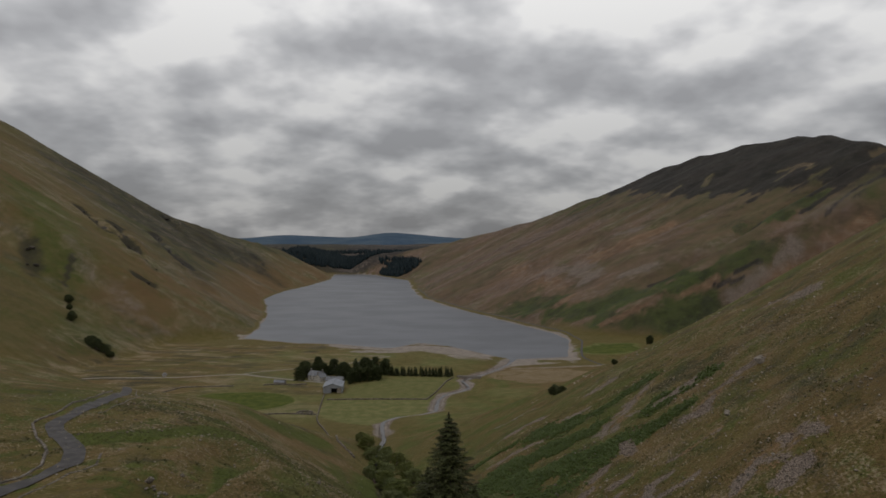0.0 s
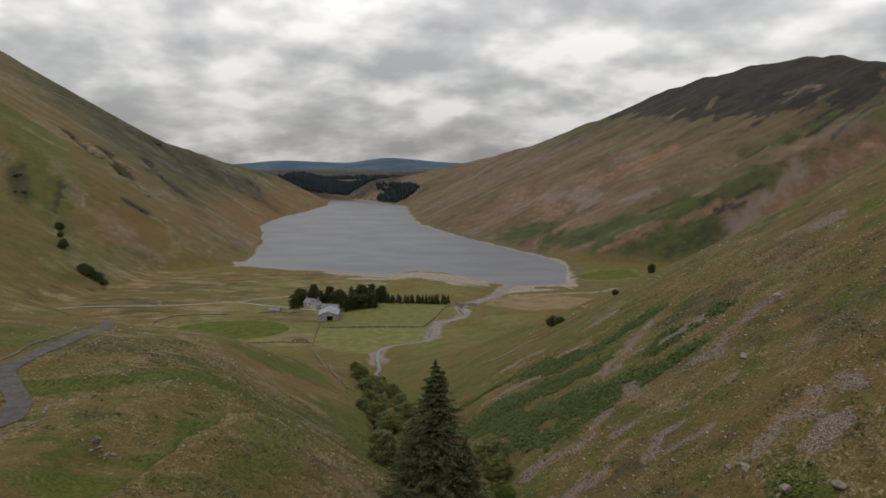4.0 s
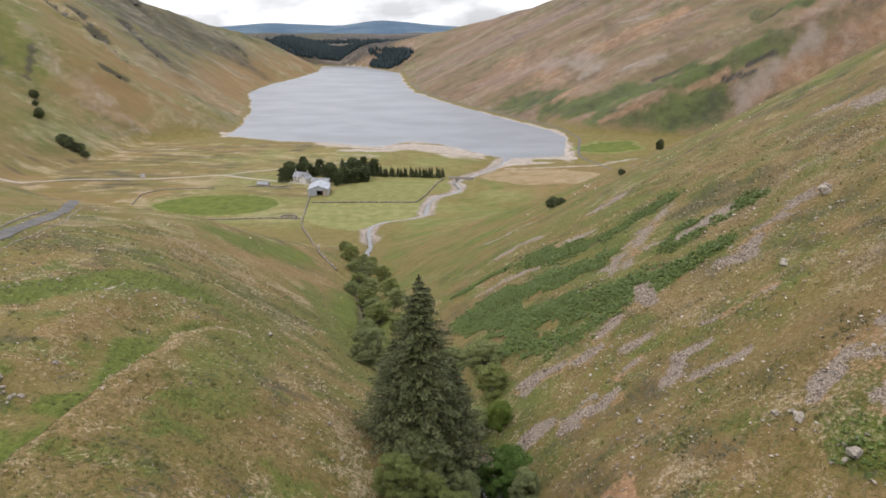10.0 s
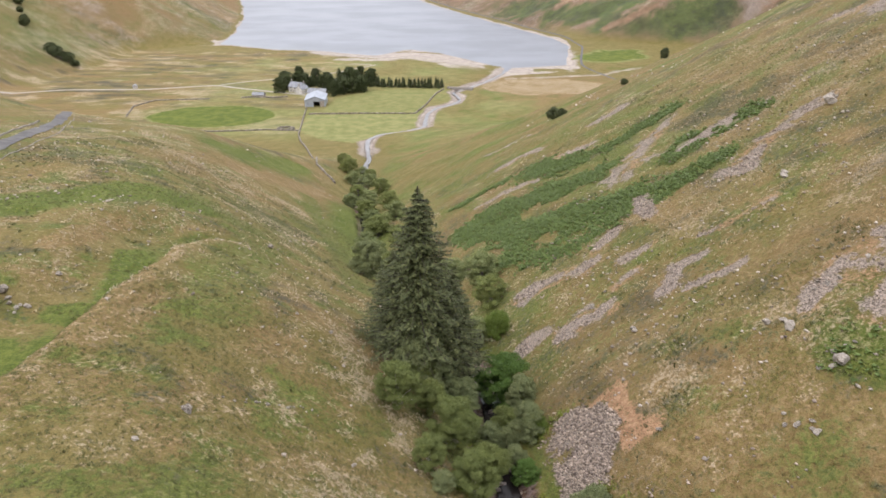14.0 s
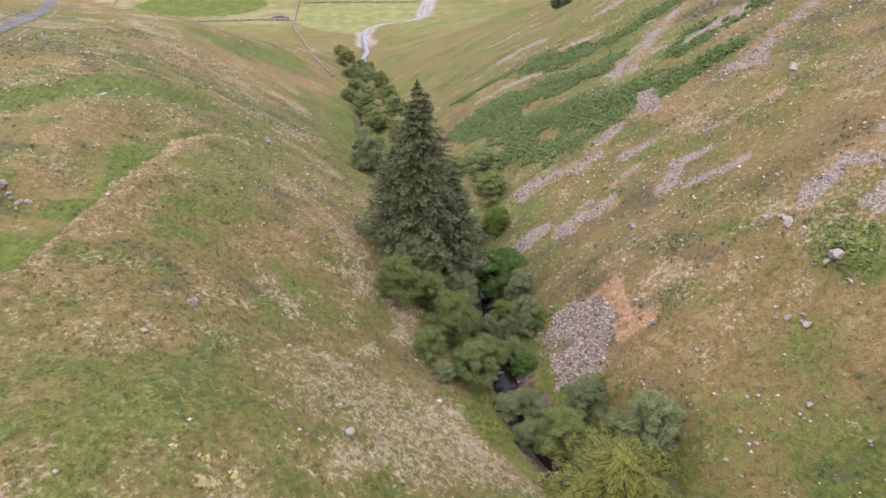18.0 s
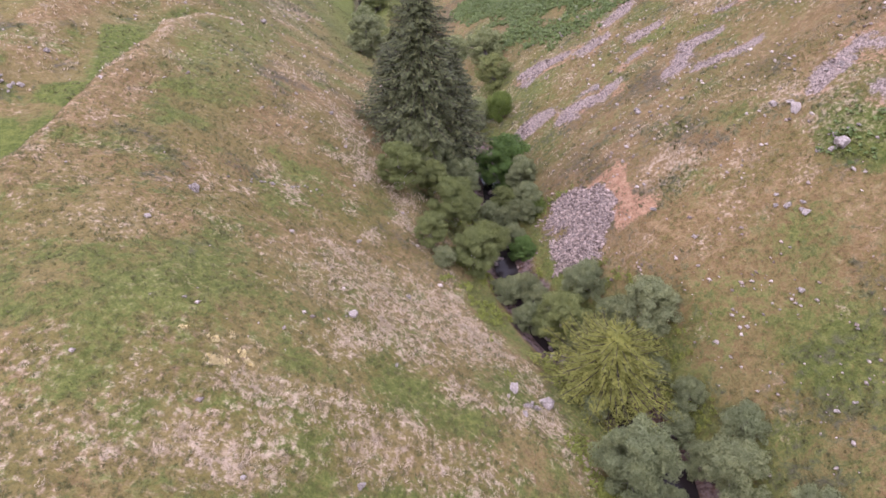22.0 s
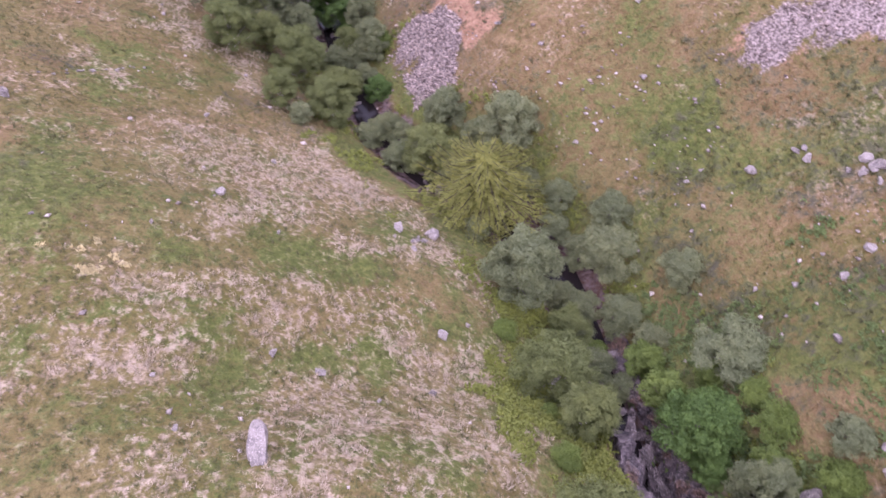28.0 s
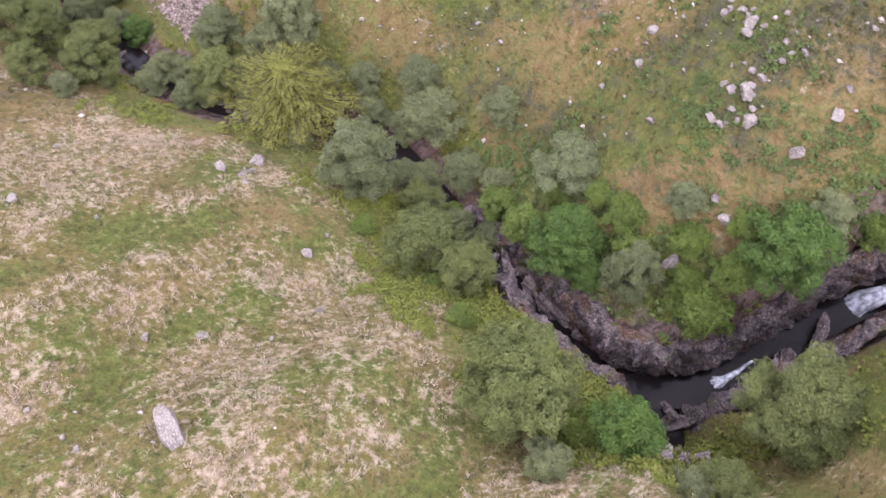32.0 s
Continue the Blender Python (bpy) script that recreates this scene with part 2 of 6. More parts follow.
def stones_material(name, dark, pale):
    n = Nodes(name, 0.9, spec=0.2)
    i = n.island()
    c = n.mix(i, dark, pale)
    c = n.mix(n.band(n.noise(9, 4), 0.45, 0.65), c, n.mix(1.0, c, (0.6, 0.6, 0.6), "MULTIPLY"))
    n.bump(n.noise(14, 4), 0.5, 0.05)
    return n.colour(c)


def leaf_material(name, dark, light, tip=None, vary=0.5):
    n = Nodes(name, 0.65, spec=0.25)
    i = n.island()
    c = n.mix(n.math("ADD", 0.22, n.math("MULTIPLY", i, 0.56)), dark, light)
    if tip:
        c = n.mix(n.math("MULTIPLY", n.band(i, 0.72, 1.0), 0.8), c, tip)
    c = n.mix(n.math("MULTIPLY", n.random(), vary), c, n.mix(1.0, c, (0.72, 0.78, 0.8), "MULTIPLY"))
    c = n.mix(n.math("MULTIPLY", n.band(n.noise(1.1, 3), 0.42, 0.62), 0.6), c, n.mix(1.0, c, (1.35, 1.3, 1.2), "MULTIPLY"))
    tr = n.t.nodes.new("ShaderNodeBsdfTranslucent")
    ms = n.t.nodes.new("ShaderNodeMixShader")
    ms.inputs[0].default_value = 0.34
    n.put(c, tr.inputs["Color"])
    n.t.links.new(n.bsdf.outputs[0], ms.inputs[1])
    n.t.links.new(tr.outputs[0], ms.inputs[2])
    n.t.links.new(ms.outputs[0], n.t.nodes["Material Output"].inputs["Surface"])
    return n.colour(c)


def bark_material(name, dark, pale, mark=0.5):
    n = Nodes(name, 0.9, spec=0.15)
    v = n.local()
    a = n.noise(5, 5, 0.7, (1, 1, 0.35), vector=v)
    n.bump(a, 0.6, 0.04)
    return n.colour(n.mix(n.band(a, mark - 0.12, mark + 0.12), dark, pale))


def plain_material(name, a, b, scale, rough, stretch=(1, 1, 1), metal=0.0, bump=0.3, spec=0.3):
    n = Nodes(name, rough, metal, spec)
    v = n.local()
    big, small = n.noise(scale, 5, 0.6, stretch, v), n.noise(scale * 9, 4, 0.6, stretch, v)
    c = n.mix(n.band(big, 0.34, 0.66), a, b)
    c = n.mix(n.math("MULTIPLY", n.band(small, 0.4, 0.7), 0.35), c, n.mix(1.0, c, (0.65, 0.64, 0.62), "MULTIPLY"))
    n.bump(small, bump, 0.03)
    return n.colour(c)


def water_material(name, colour, rough, scale, strength, stretch=(1, 1, 1), spec=0.5):
    n = Nodes(name, rough, spec=spec)
    a, b = n.noise(scale, 3, 0.6, stretch), n.noise(scale * 0.03, 4, 0.6, (1, 1.6, 1))
    n.put(n.math("ADD", rough - 0.06, n.math("MULTIPLY", b, 0.09)), n.bsdf.inputs["Roughness"])
    n.bump(a, strength, 0.2)
    return n.colour(n.mix(n.band(b, 0.35, 0.65), colour, tuple(v * 0.8 for v in colour)))


M_GROUND = ground_material()
M_BOULDER = rock_material("lichened_boulder", (0.055, 0.046, 0.038), (0.168, 0.142, 0.119), (0.39, 0.342, 0.288), 2.4, 0.75)
M_CRAG = rock_material("gorge_rock", (0.020, 0.015, 0.014), (0.135, 0.104, 0.094), (0.44, 0.37, 0.325), 1.7, 0.75, 0.5)


def gorge_material():
    n = Nodes("gorge_face", 0.75, spec=0.35)
    wide, mid, fine = n.noise(0.45, 4, 0.6), n.noise(1.6, 6, 0.7, (1, 1, 1.6), distort=0.4), n.noise(7.0, 5, 0.7)
    c = n.mix(n.band(mid, 0.36, 0.64), (0.020, 0.015, 0.015), (0.150, 0.115, 0.105))
    c = n.mix(n.math("MULTIPLY", n.math("MULTIPLY", n.band(fine, 0.47, 0.68), n.band(n.noise(0.9, 5, 0.65), 0.36, 0.58)), 0.85), c, (0.42, 0.355, 0.315))
    c = n.mix(n.math("MULTIPLY", n.band(wide, 0.52, 0.62), 0.75), c, n.mix(n.band(fine, 0.4, 0.6), (0.062, 0.036, 0.018), (0.165, 0.088, 0.045)))
    c = n.mix(n.math("MULTIPLY", n.band(n.noise(0.7, 4), 0.60, 0.68), 0.7), c, n.mix(n.band(fine, 0.4, 0.6), (0.045, 0.060, 0.014), (0.105, 0.115, 0.030)))
    n.bump(n.math("ADD", mid, n.math("MULTIPLY", fine, 0.5)), 1.0, 0.5)
    return n.colour(c)


M_GORGE = gorge_material()
M_HILLCRAG = rock_material("hill_crag_rock", (0.020, 0.018, 0.015), (0.060, 0.051, 0.042), (0.15, 0.13, 0.105), 2.0, 0.5, 0.4)
M_STONES = stones_material("scattered_stones", (0.14, 0.112, 0.093), (0.42, 0.36, 0.30))
M_SCREE = stones_material("scree_stones", (0.080, 0.060, 0.048), (0.35, 0.275, 0.222))
M_DRYSTONE = stones_material("drystone", (0.085, 0.072, 0.058), (0.27, 0.235, 0.20))
M_BIRCH = leaf_material("birch_leaves", (0.075, 0.093, 0.025), (0.180, 0.200, 0.064))
M_ROWAN = leaf_material("rowan_leaves", (0.040, 0.076, 0.016), (0.110, 0.176, 0.034))
M_WILLOW = leaf_material("willow_leaves", (0.086, 0.102, 0.041), (0.218, 0.238, 0.110))
M_BUSH = leaf_material("bush_leaves", (0.067, 0.098, 0.017), (0.167, 0.218, 0.044))
M_SPRUCE = leaf_material("spruce_needles", (0.046, 0.056, 0.021), (0.104, 0.113, 0.042), (0.135, 0.137, 0.055))
M_LARCH = leaf_material("larch_needles", (0.108, 0.115, 0.019), (0.225, 0.222, 0.046))
M_FARLEAF = leaf_material("wood_leaves", (0.028, 0.037, 0.014), (0.076, 0.090, 0.032))
M_HEATHER = leaf_material("heather_tufts", (0.040, 0.044, 0.015), (0.086, 0.084, 0.030), vary=0.0)
M_BRACKEN = leaf_material("bracken_fronds", (0.050, 0.076, 0.018), (0.115, 0.155, 0.045), vary=0.0)
M_HERB = leaf_material("herb_leaves", (0.070, 0.085, 0.012), (0.160, 0.178, 0.031), vary=0.0)
M_BLADES = leaf_material("dry_grass_blades", (0.20, 0.165, 0.100), (0.37, 0.305, 0.215), (0.47, 0.40, 0.30), vary=0.0)
M_GREENBLADES = leaf_material("green_grass_blades", (0.048, 0.054, 0.017), (0.112, 0.110, 0.042), vary=0.0)
M_TUSSOCK = leaf_material("yellow_tussock_blades", (0.40, 0.335, 0.16), (0.57, 0.50, 0.28), vary=0.0)
M_BARK = bark_material("grey_bark", (0.06, 0.05, 0.045), (0.20, 0.175, 0.155))
M_DARKBARK = bark_material("dark_conifer_bark", (0.022, 0.018, 0.014), (0.055, 0.045, 0.034))
M_BIRCHBARK = bark_material("birch_bark", (0.10, 0.085, 0.075), (0.58, 0.53, 0.48), 0.42)
M_ROAD = plain_material("asphalt", (0.052, 0.048, 0.048), (0.090, 0.083, 0.080), 0.5, 0.9)
M_TRACK = plain_material("gravel_track", (0.20, 0.175, 0.15), (0.29, 0.26, 0.225), 0.4, 0.95)
M_ROOFSHEET = plain_material("roof_sheet", (0.19, 0.205, 0.235), (0.25, 0.265, 0.295), 0.25, 0.6)
M_WALLSHEET = plain_material("wall_sheet", (0.20, 0.21, 0.23), (0.29, 0.30, 0.32), 0.3, 0.6)
M_SLATE = plain_material("slate", (0.12, 0.125, 0.14), (0.22, 0.225, 0.24), 0.8, 0.6)
M_HARL = plain_material("harled_wall", (0.36, 0.335, 0.30), (0.48, 0.455, 0.42), 0.6, 0.9)
M_STONEWALL = plain_material("stone_wall", (0.16, 0.14, 0.125), (0.30, 0.27, 0.24), 1.4, 0.9, bump=0.6)
M_DARK = plain_material("dark_opening", (0.012, 0.012, 0.013), (0.02, 0.02, 0.02), 1.0, 0.6)
M_WOOD = plain_material("weathered_wood", (0.16, 0.13, 0.10), (0.30, 0.26, 0.22), 2.0, 0.85, (1, 1, 0.2))
M_LAKE = water_material("lake_water", (0.112, 0.118, 0.134), 0.42, 0.35, 0.05, (1, 1.2, 1), 0.13)
M_STREAM = water_material("stream_water", (0.014, 0.011, 0.010), 0.14, 1.1, 0.25, spec=0.07)
M_RIVER = water_material("river_water", (0.075, 0.07, 0.07), 0.3, 1.4, 0.5, spec=0.3)
M_FOAM = plain_material("white_water", (0.16, 0.16, 0.17), (0.70, 0.71, 0.73), 3.4, 0.45, (1, 1, 0.3), bump=0.5)
M_ASH = leaf_material("ash_leaves", (0.086, 0.104, 0.029), (0.195, 0.211, 0.065))
M_ALDER = leaf_material("alder_leaves", (0.095, 0.113, 0.041), (0.216, 0.238, 0.095))
M_THORN = leaf_material("thorn_leaves", (0.040, 0.050, 0.020), (0.095, 0.105, 0.042))
# dark conifer colour shifted to blue, with the haze of distance painted in
M_FARWOOD = leaf_material("hazed_far_conifers", (0.012, 0.024, 0.030), (0.024, 0.040, 0.046))
# aerial haze is painted into this blue base colour of the farthest hills
M_FARHAZE = plain_material("hazed_distant_hill", (0.055, 0.085, 0.125), (0.09, 0.122, 0.152), 0.004, 1.0, bump=0.0, spec=0.0)

# ---- the lie of the land ----
LATTICE = np.random.RandomState(7).rand(256, 256)


def vnoise(x, y, seed=0):
    """Smooth lattice noise, 0 to 1, one cell a metre."""
    x, y = np.asarray(x, float) + seed * 17.3, np.asarray(y, float) + seed * 31.7
    ix, iy = np.floor(x).astype(int), np.floor(y).astype(int)
    fx, fy = x - ix, y - iy
    fx, fy = fx * fx * (3 - 2 * fx), fy * fy * (3 - 2 * fy)
    a, b = LATTICE[ix & 255, iy & 255], LATTICE[(ix + 1) & 255, iy & 255]
    c, d = LATTICE[ix & 255, (iy + 1) & 255], LATTICE[(ix + 1) & 255, (iy + 1) & 255]
    return (a + (b - a) * fx) * (1 - fy) + (c + (d - c) * fx) * fy


def fbm(x, y, size, octaves=4, seed=0):
    """Several sizes of noise laid over one another, -1 to 1."""
    total, amp, norm = 0, 1.0, 0.0
    for k in range(octaves):
        total = total + amp * (vnoise(np.asarray(x) / size, np.asarray(y) / size, seed + 5 * k) * 2 - 1)
        norm += amp
        amp, size = amp * 0.5, size * 0.47
    return total / norm


def bend(v, xs, ys, w):
    """A table read with its corners rounded over w."""
    return sum(np.interp(v + k * w, xs, ys) for k in (-1, -0.6, -0.2, 0.2, 0.6, 1)) / 6


def step(a, b, v):
    t = np.clip((v - a) / (b - a), 0, 1)
    return t * t * (3 - 2 * t)


def low(a, b, k):
    """The lower of two heights, with a rounded meeting."""
    h = np.clip(0.5 + 0.5 * (b - a) / k, 0, 1)
    return b + (a - b) * h - k * h * (1 - h)


STREAM = [(-60, 78, 94.5), (-22, 52, 92), (-8, 36, 90), (-5.0, 30.5, 88.8), (-3.8, 26, 87.3), (-2.6, 20.5, 86.5), (-0.4, 17.2, 85.8), (3.5, 15.6, 85), (8, 15.7, 84.4),
          (13, 16.2, 83.8), (20, 17.2, 82.6), (27, 17.8, 81.6), (34, 14.5, 80.6), (42, 9.5, 79.8), (50, 7.0, 79.2), (60, 6.0, 77.5), (72, 6.5, 74.5), (84, 4, 71),
          (110, -3, 63.5), (140, -11, 55), (190, -22, 43), (250, -31, 30), (320, -38, 19), (355, -38, 14)]
RIVER = [(385, -42, 11.6), (405, -43, 10.6), (419, -37, 9.8), (426, -24, 9.3), (440, -10.5, 8.7), (460, -10.5, 8.1), (478, -9.5, 7.4), (496, -5, 6.7), (513, 10, 6.0), (527, 14.5, 5.5), (545, 12, 4.9), (558, 9.5, 4.3), (568, 16, 3.7), (605, 36, 2.0), (650, 56, 0.3), (690, 66, -1.2), (760, 70, -3)]
COURSE = STREAM + RIVER
SY, SX, SZ = (np.array(v, float) for v in zip(*COURSE))


def stream_gap(x, y):
    """How far it is from a point to the middle of the stream."""
    x, y = np.asarray(x, float), np.asarray(y, float)
    best = np.full(np.broadcast(x, y).shape, 1e9)
    for k in range(len(SX) - 1):
        ax, ay, bx, by = SX[k], SY[k], SX[k + 1], SY[k + 1]
        t = np.clip(((x - ax) * (bx - ax) + (y - ay) * (by - ay)) / ((bx - ax) ** 2 + (by - ay) ** 2), 0, 1)
        best = np.minimum(best, np.hypot(x - ax - t * (bx - ax), y - ay - t * (by - ay)))
    return best


EAST_Y = [600, 690, 723, 801, 871, 936, 1054, 1176, 1353, 1574, 1857, 1975, 2108, 2300]
EAST_X = [140, 122, 127, 143, 135, 105, 57, 4, -56, -87, -111, -170, -233, -450]
WEST_Y = [700, 825, 922, 1089, 1327, 1495, 1731, 1901, 2136, 2300]
WEST_X = [-251, -253, -259, -290, -359, -366, -336, -327, -351, -500]


def shore(x):
    """Where the near shore of the lake runs."""
    return bend(x, [-400, -251, -185, -130, -68, -38, -4, 21, 57, 91, 124, 143, 160], [850, 826, 790, 778, 747, 792, 767, 733, 682, 698, 723, 795, 830], 5) + 5 * fbm(x, x * 0.3, 22, 3, 41)


GULLY = [(620, 965), (561, 940), (506, 944), (463, 940), (420, 932), (398, 917), (360, 912), (327, 908), (270, 905)]
CRAG_LINES = [[(-587, 1066), (-518, 1009), (-483, 1014), (-405, 923)], [(-540, 1080), (-501, 1038), (-435, 938)], [(-580, 1333), (-469, 1139), (-418, 1079)], [(-391, 843), (-373, 846)], [(-479, 1652), (-439, 1627)], [(-500, 793), (-466, 752)], [(-649, 1554), (-571, 1505)]]


def line_gap(x, y, pts):
    best = np.full(np.shape(x), 1e9)
    for (ax, ay), (bx, by) in zip(pts[:-1], pts[1:]):
        t = np.clip(((x - ax) * (bx - ax) + (y - ay) * (by - ay)) / ((bx - ax) ** 2 + (by - ay) ** 2), 0, 1)
        best = np.minimum(best, np.hypot(x - ax - t * (bx - ax), y - ay - t * (by - ay)))
    return best


def dell_edge(y):
    """Where the hollow beside the knoll has its rim."""
    return bend(y, [30, 48, 70, 84, 92, 98], [-31.6, -31.4, -31.0, -31.6, -29.4, -23.0], 2)


def height(x, y):
    x, y = np.broadcast_arrays(np.asarray(x, float), np.asarray(y, float))
    gap = stream_gap(x, y)
    axis = bend(y, SY, SX, 4)
    bed = bend(y, SY, SZ, 3)
    s = x - axis
    gorge = step(18, 8, y) * step(-60, -20, y)
    trench = 1.0 * step(1.0, 3.4, gap + 0.9 * fbm(x, y, 4, 3, 3)) + (5.0 - 2.0 * step(-1, 2, s)) * gorge * step(1.4, 2.5, gap + 0.5 * fbm(x, y, 3, 3, 3))
    grade = bend(y, [-80, 0, 60, 105, 160, 220, 271, 302, 350, 400, 450, 600], [0.55, 0.62, 0.72, 0.70, 0.62, 0.55, 0.47, 0.42, 0.27, 0.13, 0.03, 0.008], 8)
    right = bed + trench + grade * np.maximum(0, s - 3) + 1.5 * step(4, 12, s) * step(120, 60, y)
    yl = y + 0.35 * np.minimum(0, x + 125)
    flat = bend(yl, [-80, 0, 26, 50, 75, 105, 140, 180, 226, 290, 350, 420, 530, 650, 760, 830], [108, 103, 101, 100, 96.5, 90, 83, 73, 61, 36, 16, 8, 6.5, 3, 1.5, 0.5], 9)
    flat = flat + np.clip(0.125 * (-x - 30), 0, 11.5) * step(330, 250, y) * step(60, 110, y)
    bank = bed + trench + 0.62 * np.maximum(0, -s - 2)
    left = low(bank, flat, 5.0)
    z = np.where(s > 0, right, left)
    lake = bend(y, [600, 700, 830], [0, 0.6, 1], 10)
    near_shore = shore(x)
    z = np.where(y > 560, np.minimum(z, (near_shore - y) * 0.022 + 0.4 * (1 - lake) * 8 + np.maximum(0, 640 - y) * 0.03), z)
    z = np.where(y > near_shore, np.maximum((near_shore - y) * 0.03, -9), z)
    east = bend(y, EAST_Y, EAST_X, 6) + 4 * fbm(y * 0.3, y, 40, 3, 42)
    west = bend(y, WEST_Y, WEST_X, 6) + 4 * fbm(y * 0.3, y, 40, 3, 43)
    z = np.where((y > 640) & (x > east), np.maximum(z, np.minimum(0.09 * (x - east), 2.6)), z)
    z = np.where((y > 815) & (x < west), np.maximum(z, np.minimum(0.09 * (west - x), 2.6)), z)
    foot_r = bend(y, [560, 700, 760, 800, 850], [640, 440, 330, 255, 150], 12) - 0
    foot_r = np.where(y > 850, east + 18, np.maximum(foot_r, east + 18))
    ridge_z = bend(x, [-300, -100, 30, 170, 296, 400, 504, 620, 760, 900, 1300], [50, 76, 98, 130, 162, 208, 290, 316, 286, 284, 290], 30)
    ridge_y = bend(x, [-300, -100, 30, 170, 296, 400, 504, 620, 760, 900, 1300], [2300, 2200, 2130, 2010, 1880, 1700, 1600, 1230, 1160, 1200, 1250], 50)
    hill_r = low(0.5 * (x - foot_r), ridge_z - 0.42 * (y - ridge_y), 40)
    hill_r = low(hill_r, 318 - 0.45 * np.maximum(0, x - 600), 20)
    hill_r = low(hill_r, 298 - 0.42 * (x - 0.53 * (y + 9)), 12)
    foot_l = np.where(y > 831, west - 10, bend(y, [0, 600, 760, 831], [-330, -330, -320, -268], 10))
    back_l = bend(x, [-1400, -1000, -870, -650, -560, -490, -340], [2420, 2262, 2115, 1900, 1990, 2090, 2150], 20)
    hill_l = low(0.6 * (foot_l - x), 0.55 * (back_l - y), 30)
    z = -low(-z, -hill_r - 2 * fbm(x, y, 60, 3, 11), 6)
    z = -low(-z, -hill_l - 3 * fbm(x, y, 70, 4, 12), 6)
    # a gully down the great hill, crags on the other, a wooded hill past the lake's end
    z = z - 13 * np.exp(-(line_gap(x, y, GULLY) / 17) ** 2) * step(30, 90, z) + 9 * np.exp(-(line_gap(x - 6, y + 34, GULLY) / 20) ** 2) * step(30, 90, z)
    for crag in CRAG_LINES:
        d = line_gap(x, y, crag)
        z = z - 4 * np.exp(-(d / 7) ** 2) * step(25, 60, z) + 3 * np.exp(-((d - 17) / 8) ** 2) * step(25, 60, z)
    wooded = np.clip(0.27 * (-262 - x), 0, 85) * step(2140, 2260, y) * step(3000, 2500, y)
    z = np.where(y > 2100, np.maximum(z, wooded), z)
    far = bend(y, [2150, 2250, 2600, 3300, 4600], [-6, 2, 20, 60, 70], 40)
    z = np.where(y > 2100, np.maximum(z, far + 6 * fbm(x, y, 300, 3, 14)), z)
    # hummocks, terracettes and tussocks
    dry = step(1.5, 7, gap)
    hills = step(0.5, 6, np.maximum(hill_r, hill_l)) + step(420, 330, y)
    hills = np.clip(hills, 0, 1)
    z = z + dry * hills * (1.1 * fbm(x, y, 22, 3, 1) * step(20, 60, np.abs(s) + y * 0.3) + 0.45 * fbm(x, y, 6, 3, 2))
    z = z + hills * step(500, 700, y) * (7 * fbm(x, y, 130, 3, 15) + 5 * fbm(y + 0.25 * z, z * 0.35, 46, 4, 16))
    z = z + dry * 0.12 * fbm(x, y, 1.3, 2, 4) * step(200, 120, y)
    # a shallow hollow along the edge of the knoll
    hx = dell_edge(y)
    d = hx - x
    dell = step(28, 40, y) * step(98, 84, y)
    z = z - 2.5 * dell * step(-0.4, 1.9, d) * step(13, 6, d) + 0.5 * dell * np.exp(-((d + 1.6) / 1.5) ** 2)
    # the moor swells west of the lane
    z = z + 9 * step(-122, -185, x) * step(150, 225, y) * step(335, 260, y)
    # the channel of the gorge
    floor = np.interp(x, SX[6:0:-1], SZ[6:0:-1]) - 0.35
    z = np.where((y < 3) & (x > 16.8) & (x < 52), np.minimum(z, floor + 3.6 * step(1.2, 2.3, gap) + 5.0 * np.maximum(0, gap - 2.3)), z)
    # a pool under the bank where the gorge turns
    dn = line_gap(x, y, [(16.5, 0.2), (16.0, -2.3)])
    z = np.where((y < 8) & (y > -9), np.minimum(z, 85.5 + 5.5 * step(1.5, 2.7, dn + 0.5 * fbm(x, y, 3, 3, 3)) + 2.3 * np.maximum(0, dn - 2.6)), z)
    return z


def ground(x, y):
    return float(height(np.array([x]), np.array([y]))[0])


def spaced(spans):
    """Grid lines: (from, to, first step, last step) one after another."""
    out = []
    for a, b, s0, s1 in spans:
        v = a
        while v < b - 1e-6:
            out.append(v)
            v += s0 + (s1 - s0) * (v - a) / (b - a)
    return np.array(out + [spans[-1][1]])

GX = spaced([(-3600, -700, 160, 20), (-700, -120, 6, 2.2), (-120, -48, 2.2, 0.6), (-48, 62, 0.5, 0.5), (62, 140, 0.6, 2.2), (140, 720, 2.2, 6.5), (720, 900, 6.5, 20), (900, 3600, 20, 160)])
GY = spaced([(-300, -45, 30, 1.5), (-45, -25, 1.5, 0.6), (-25, 85, 0.5, 0.5), (85, 140, 0.5, 1.2), (140, 420, 1.2, 2.4), (420, 900, 2.4, 4), (900, 1300, 4.5, 7), (1300, 2300, 7, 22), (2300, 4900, 22, 120)])
XX, YY = np.meshgrid(GX, GY)
ZZ = height(XX, YY)


def lie(x, y):
    """The height of the ground sheet as it is built, at one point or many."""
    x, y = np.asarray(x, float), np.asarray(y, float)
    i = np.clip(np.searchsorted(GX, x) - 1, 0, len(GX) - 2)
    j = np.clip(np.searchsorted(GY, y) - 1, 0, len(GY) - 2)
    fx, fy = (x - GX[i]) / (GX[i + 1] - GX[i]), (y - GY[j]) / (GY[j + 1] - GY[j])
    return (ZZ[j, i] * (1 - fx) + ZZ[j, i + 1] * fx) * (1 - fy) + (ZZ[j + 1, i] * (1 - fx) + ZZ[j + 1, i + 1] * fx) * fy


near_line = line_gap


def spot(x, y, cx, cy, rx, ry, turn=0.0):
    c, s = math.cos(radians(turn)), math.sin(radians(turn))
    u, v = (x - cx) * c + (y - cy) * s, -(x - cx) * s + (y - cy) * c
    return np.hypot(u / rx, v / ry)


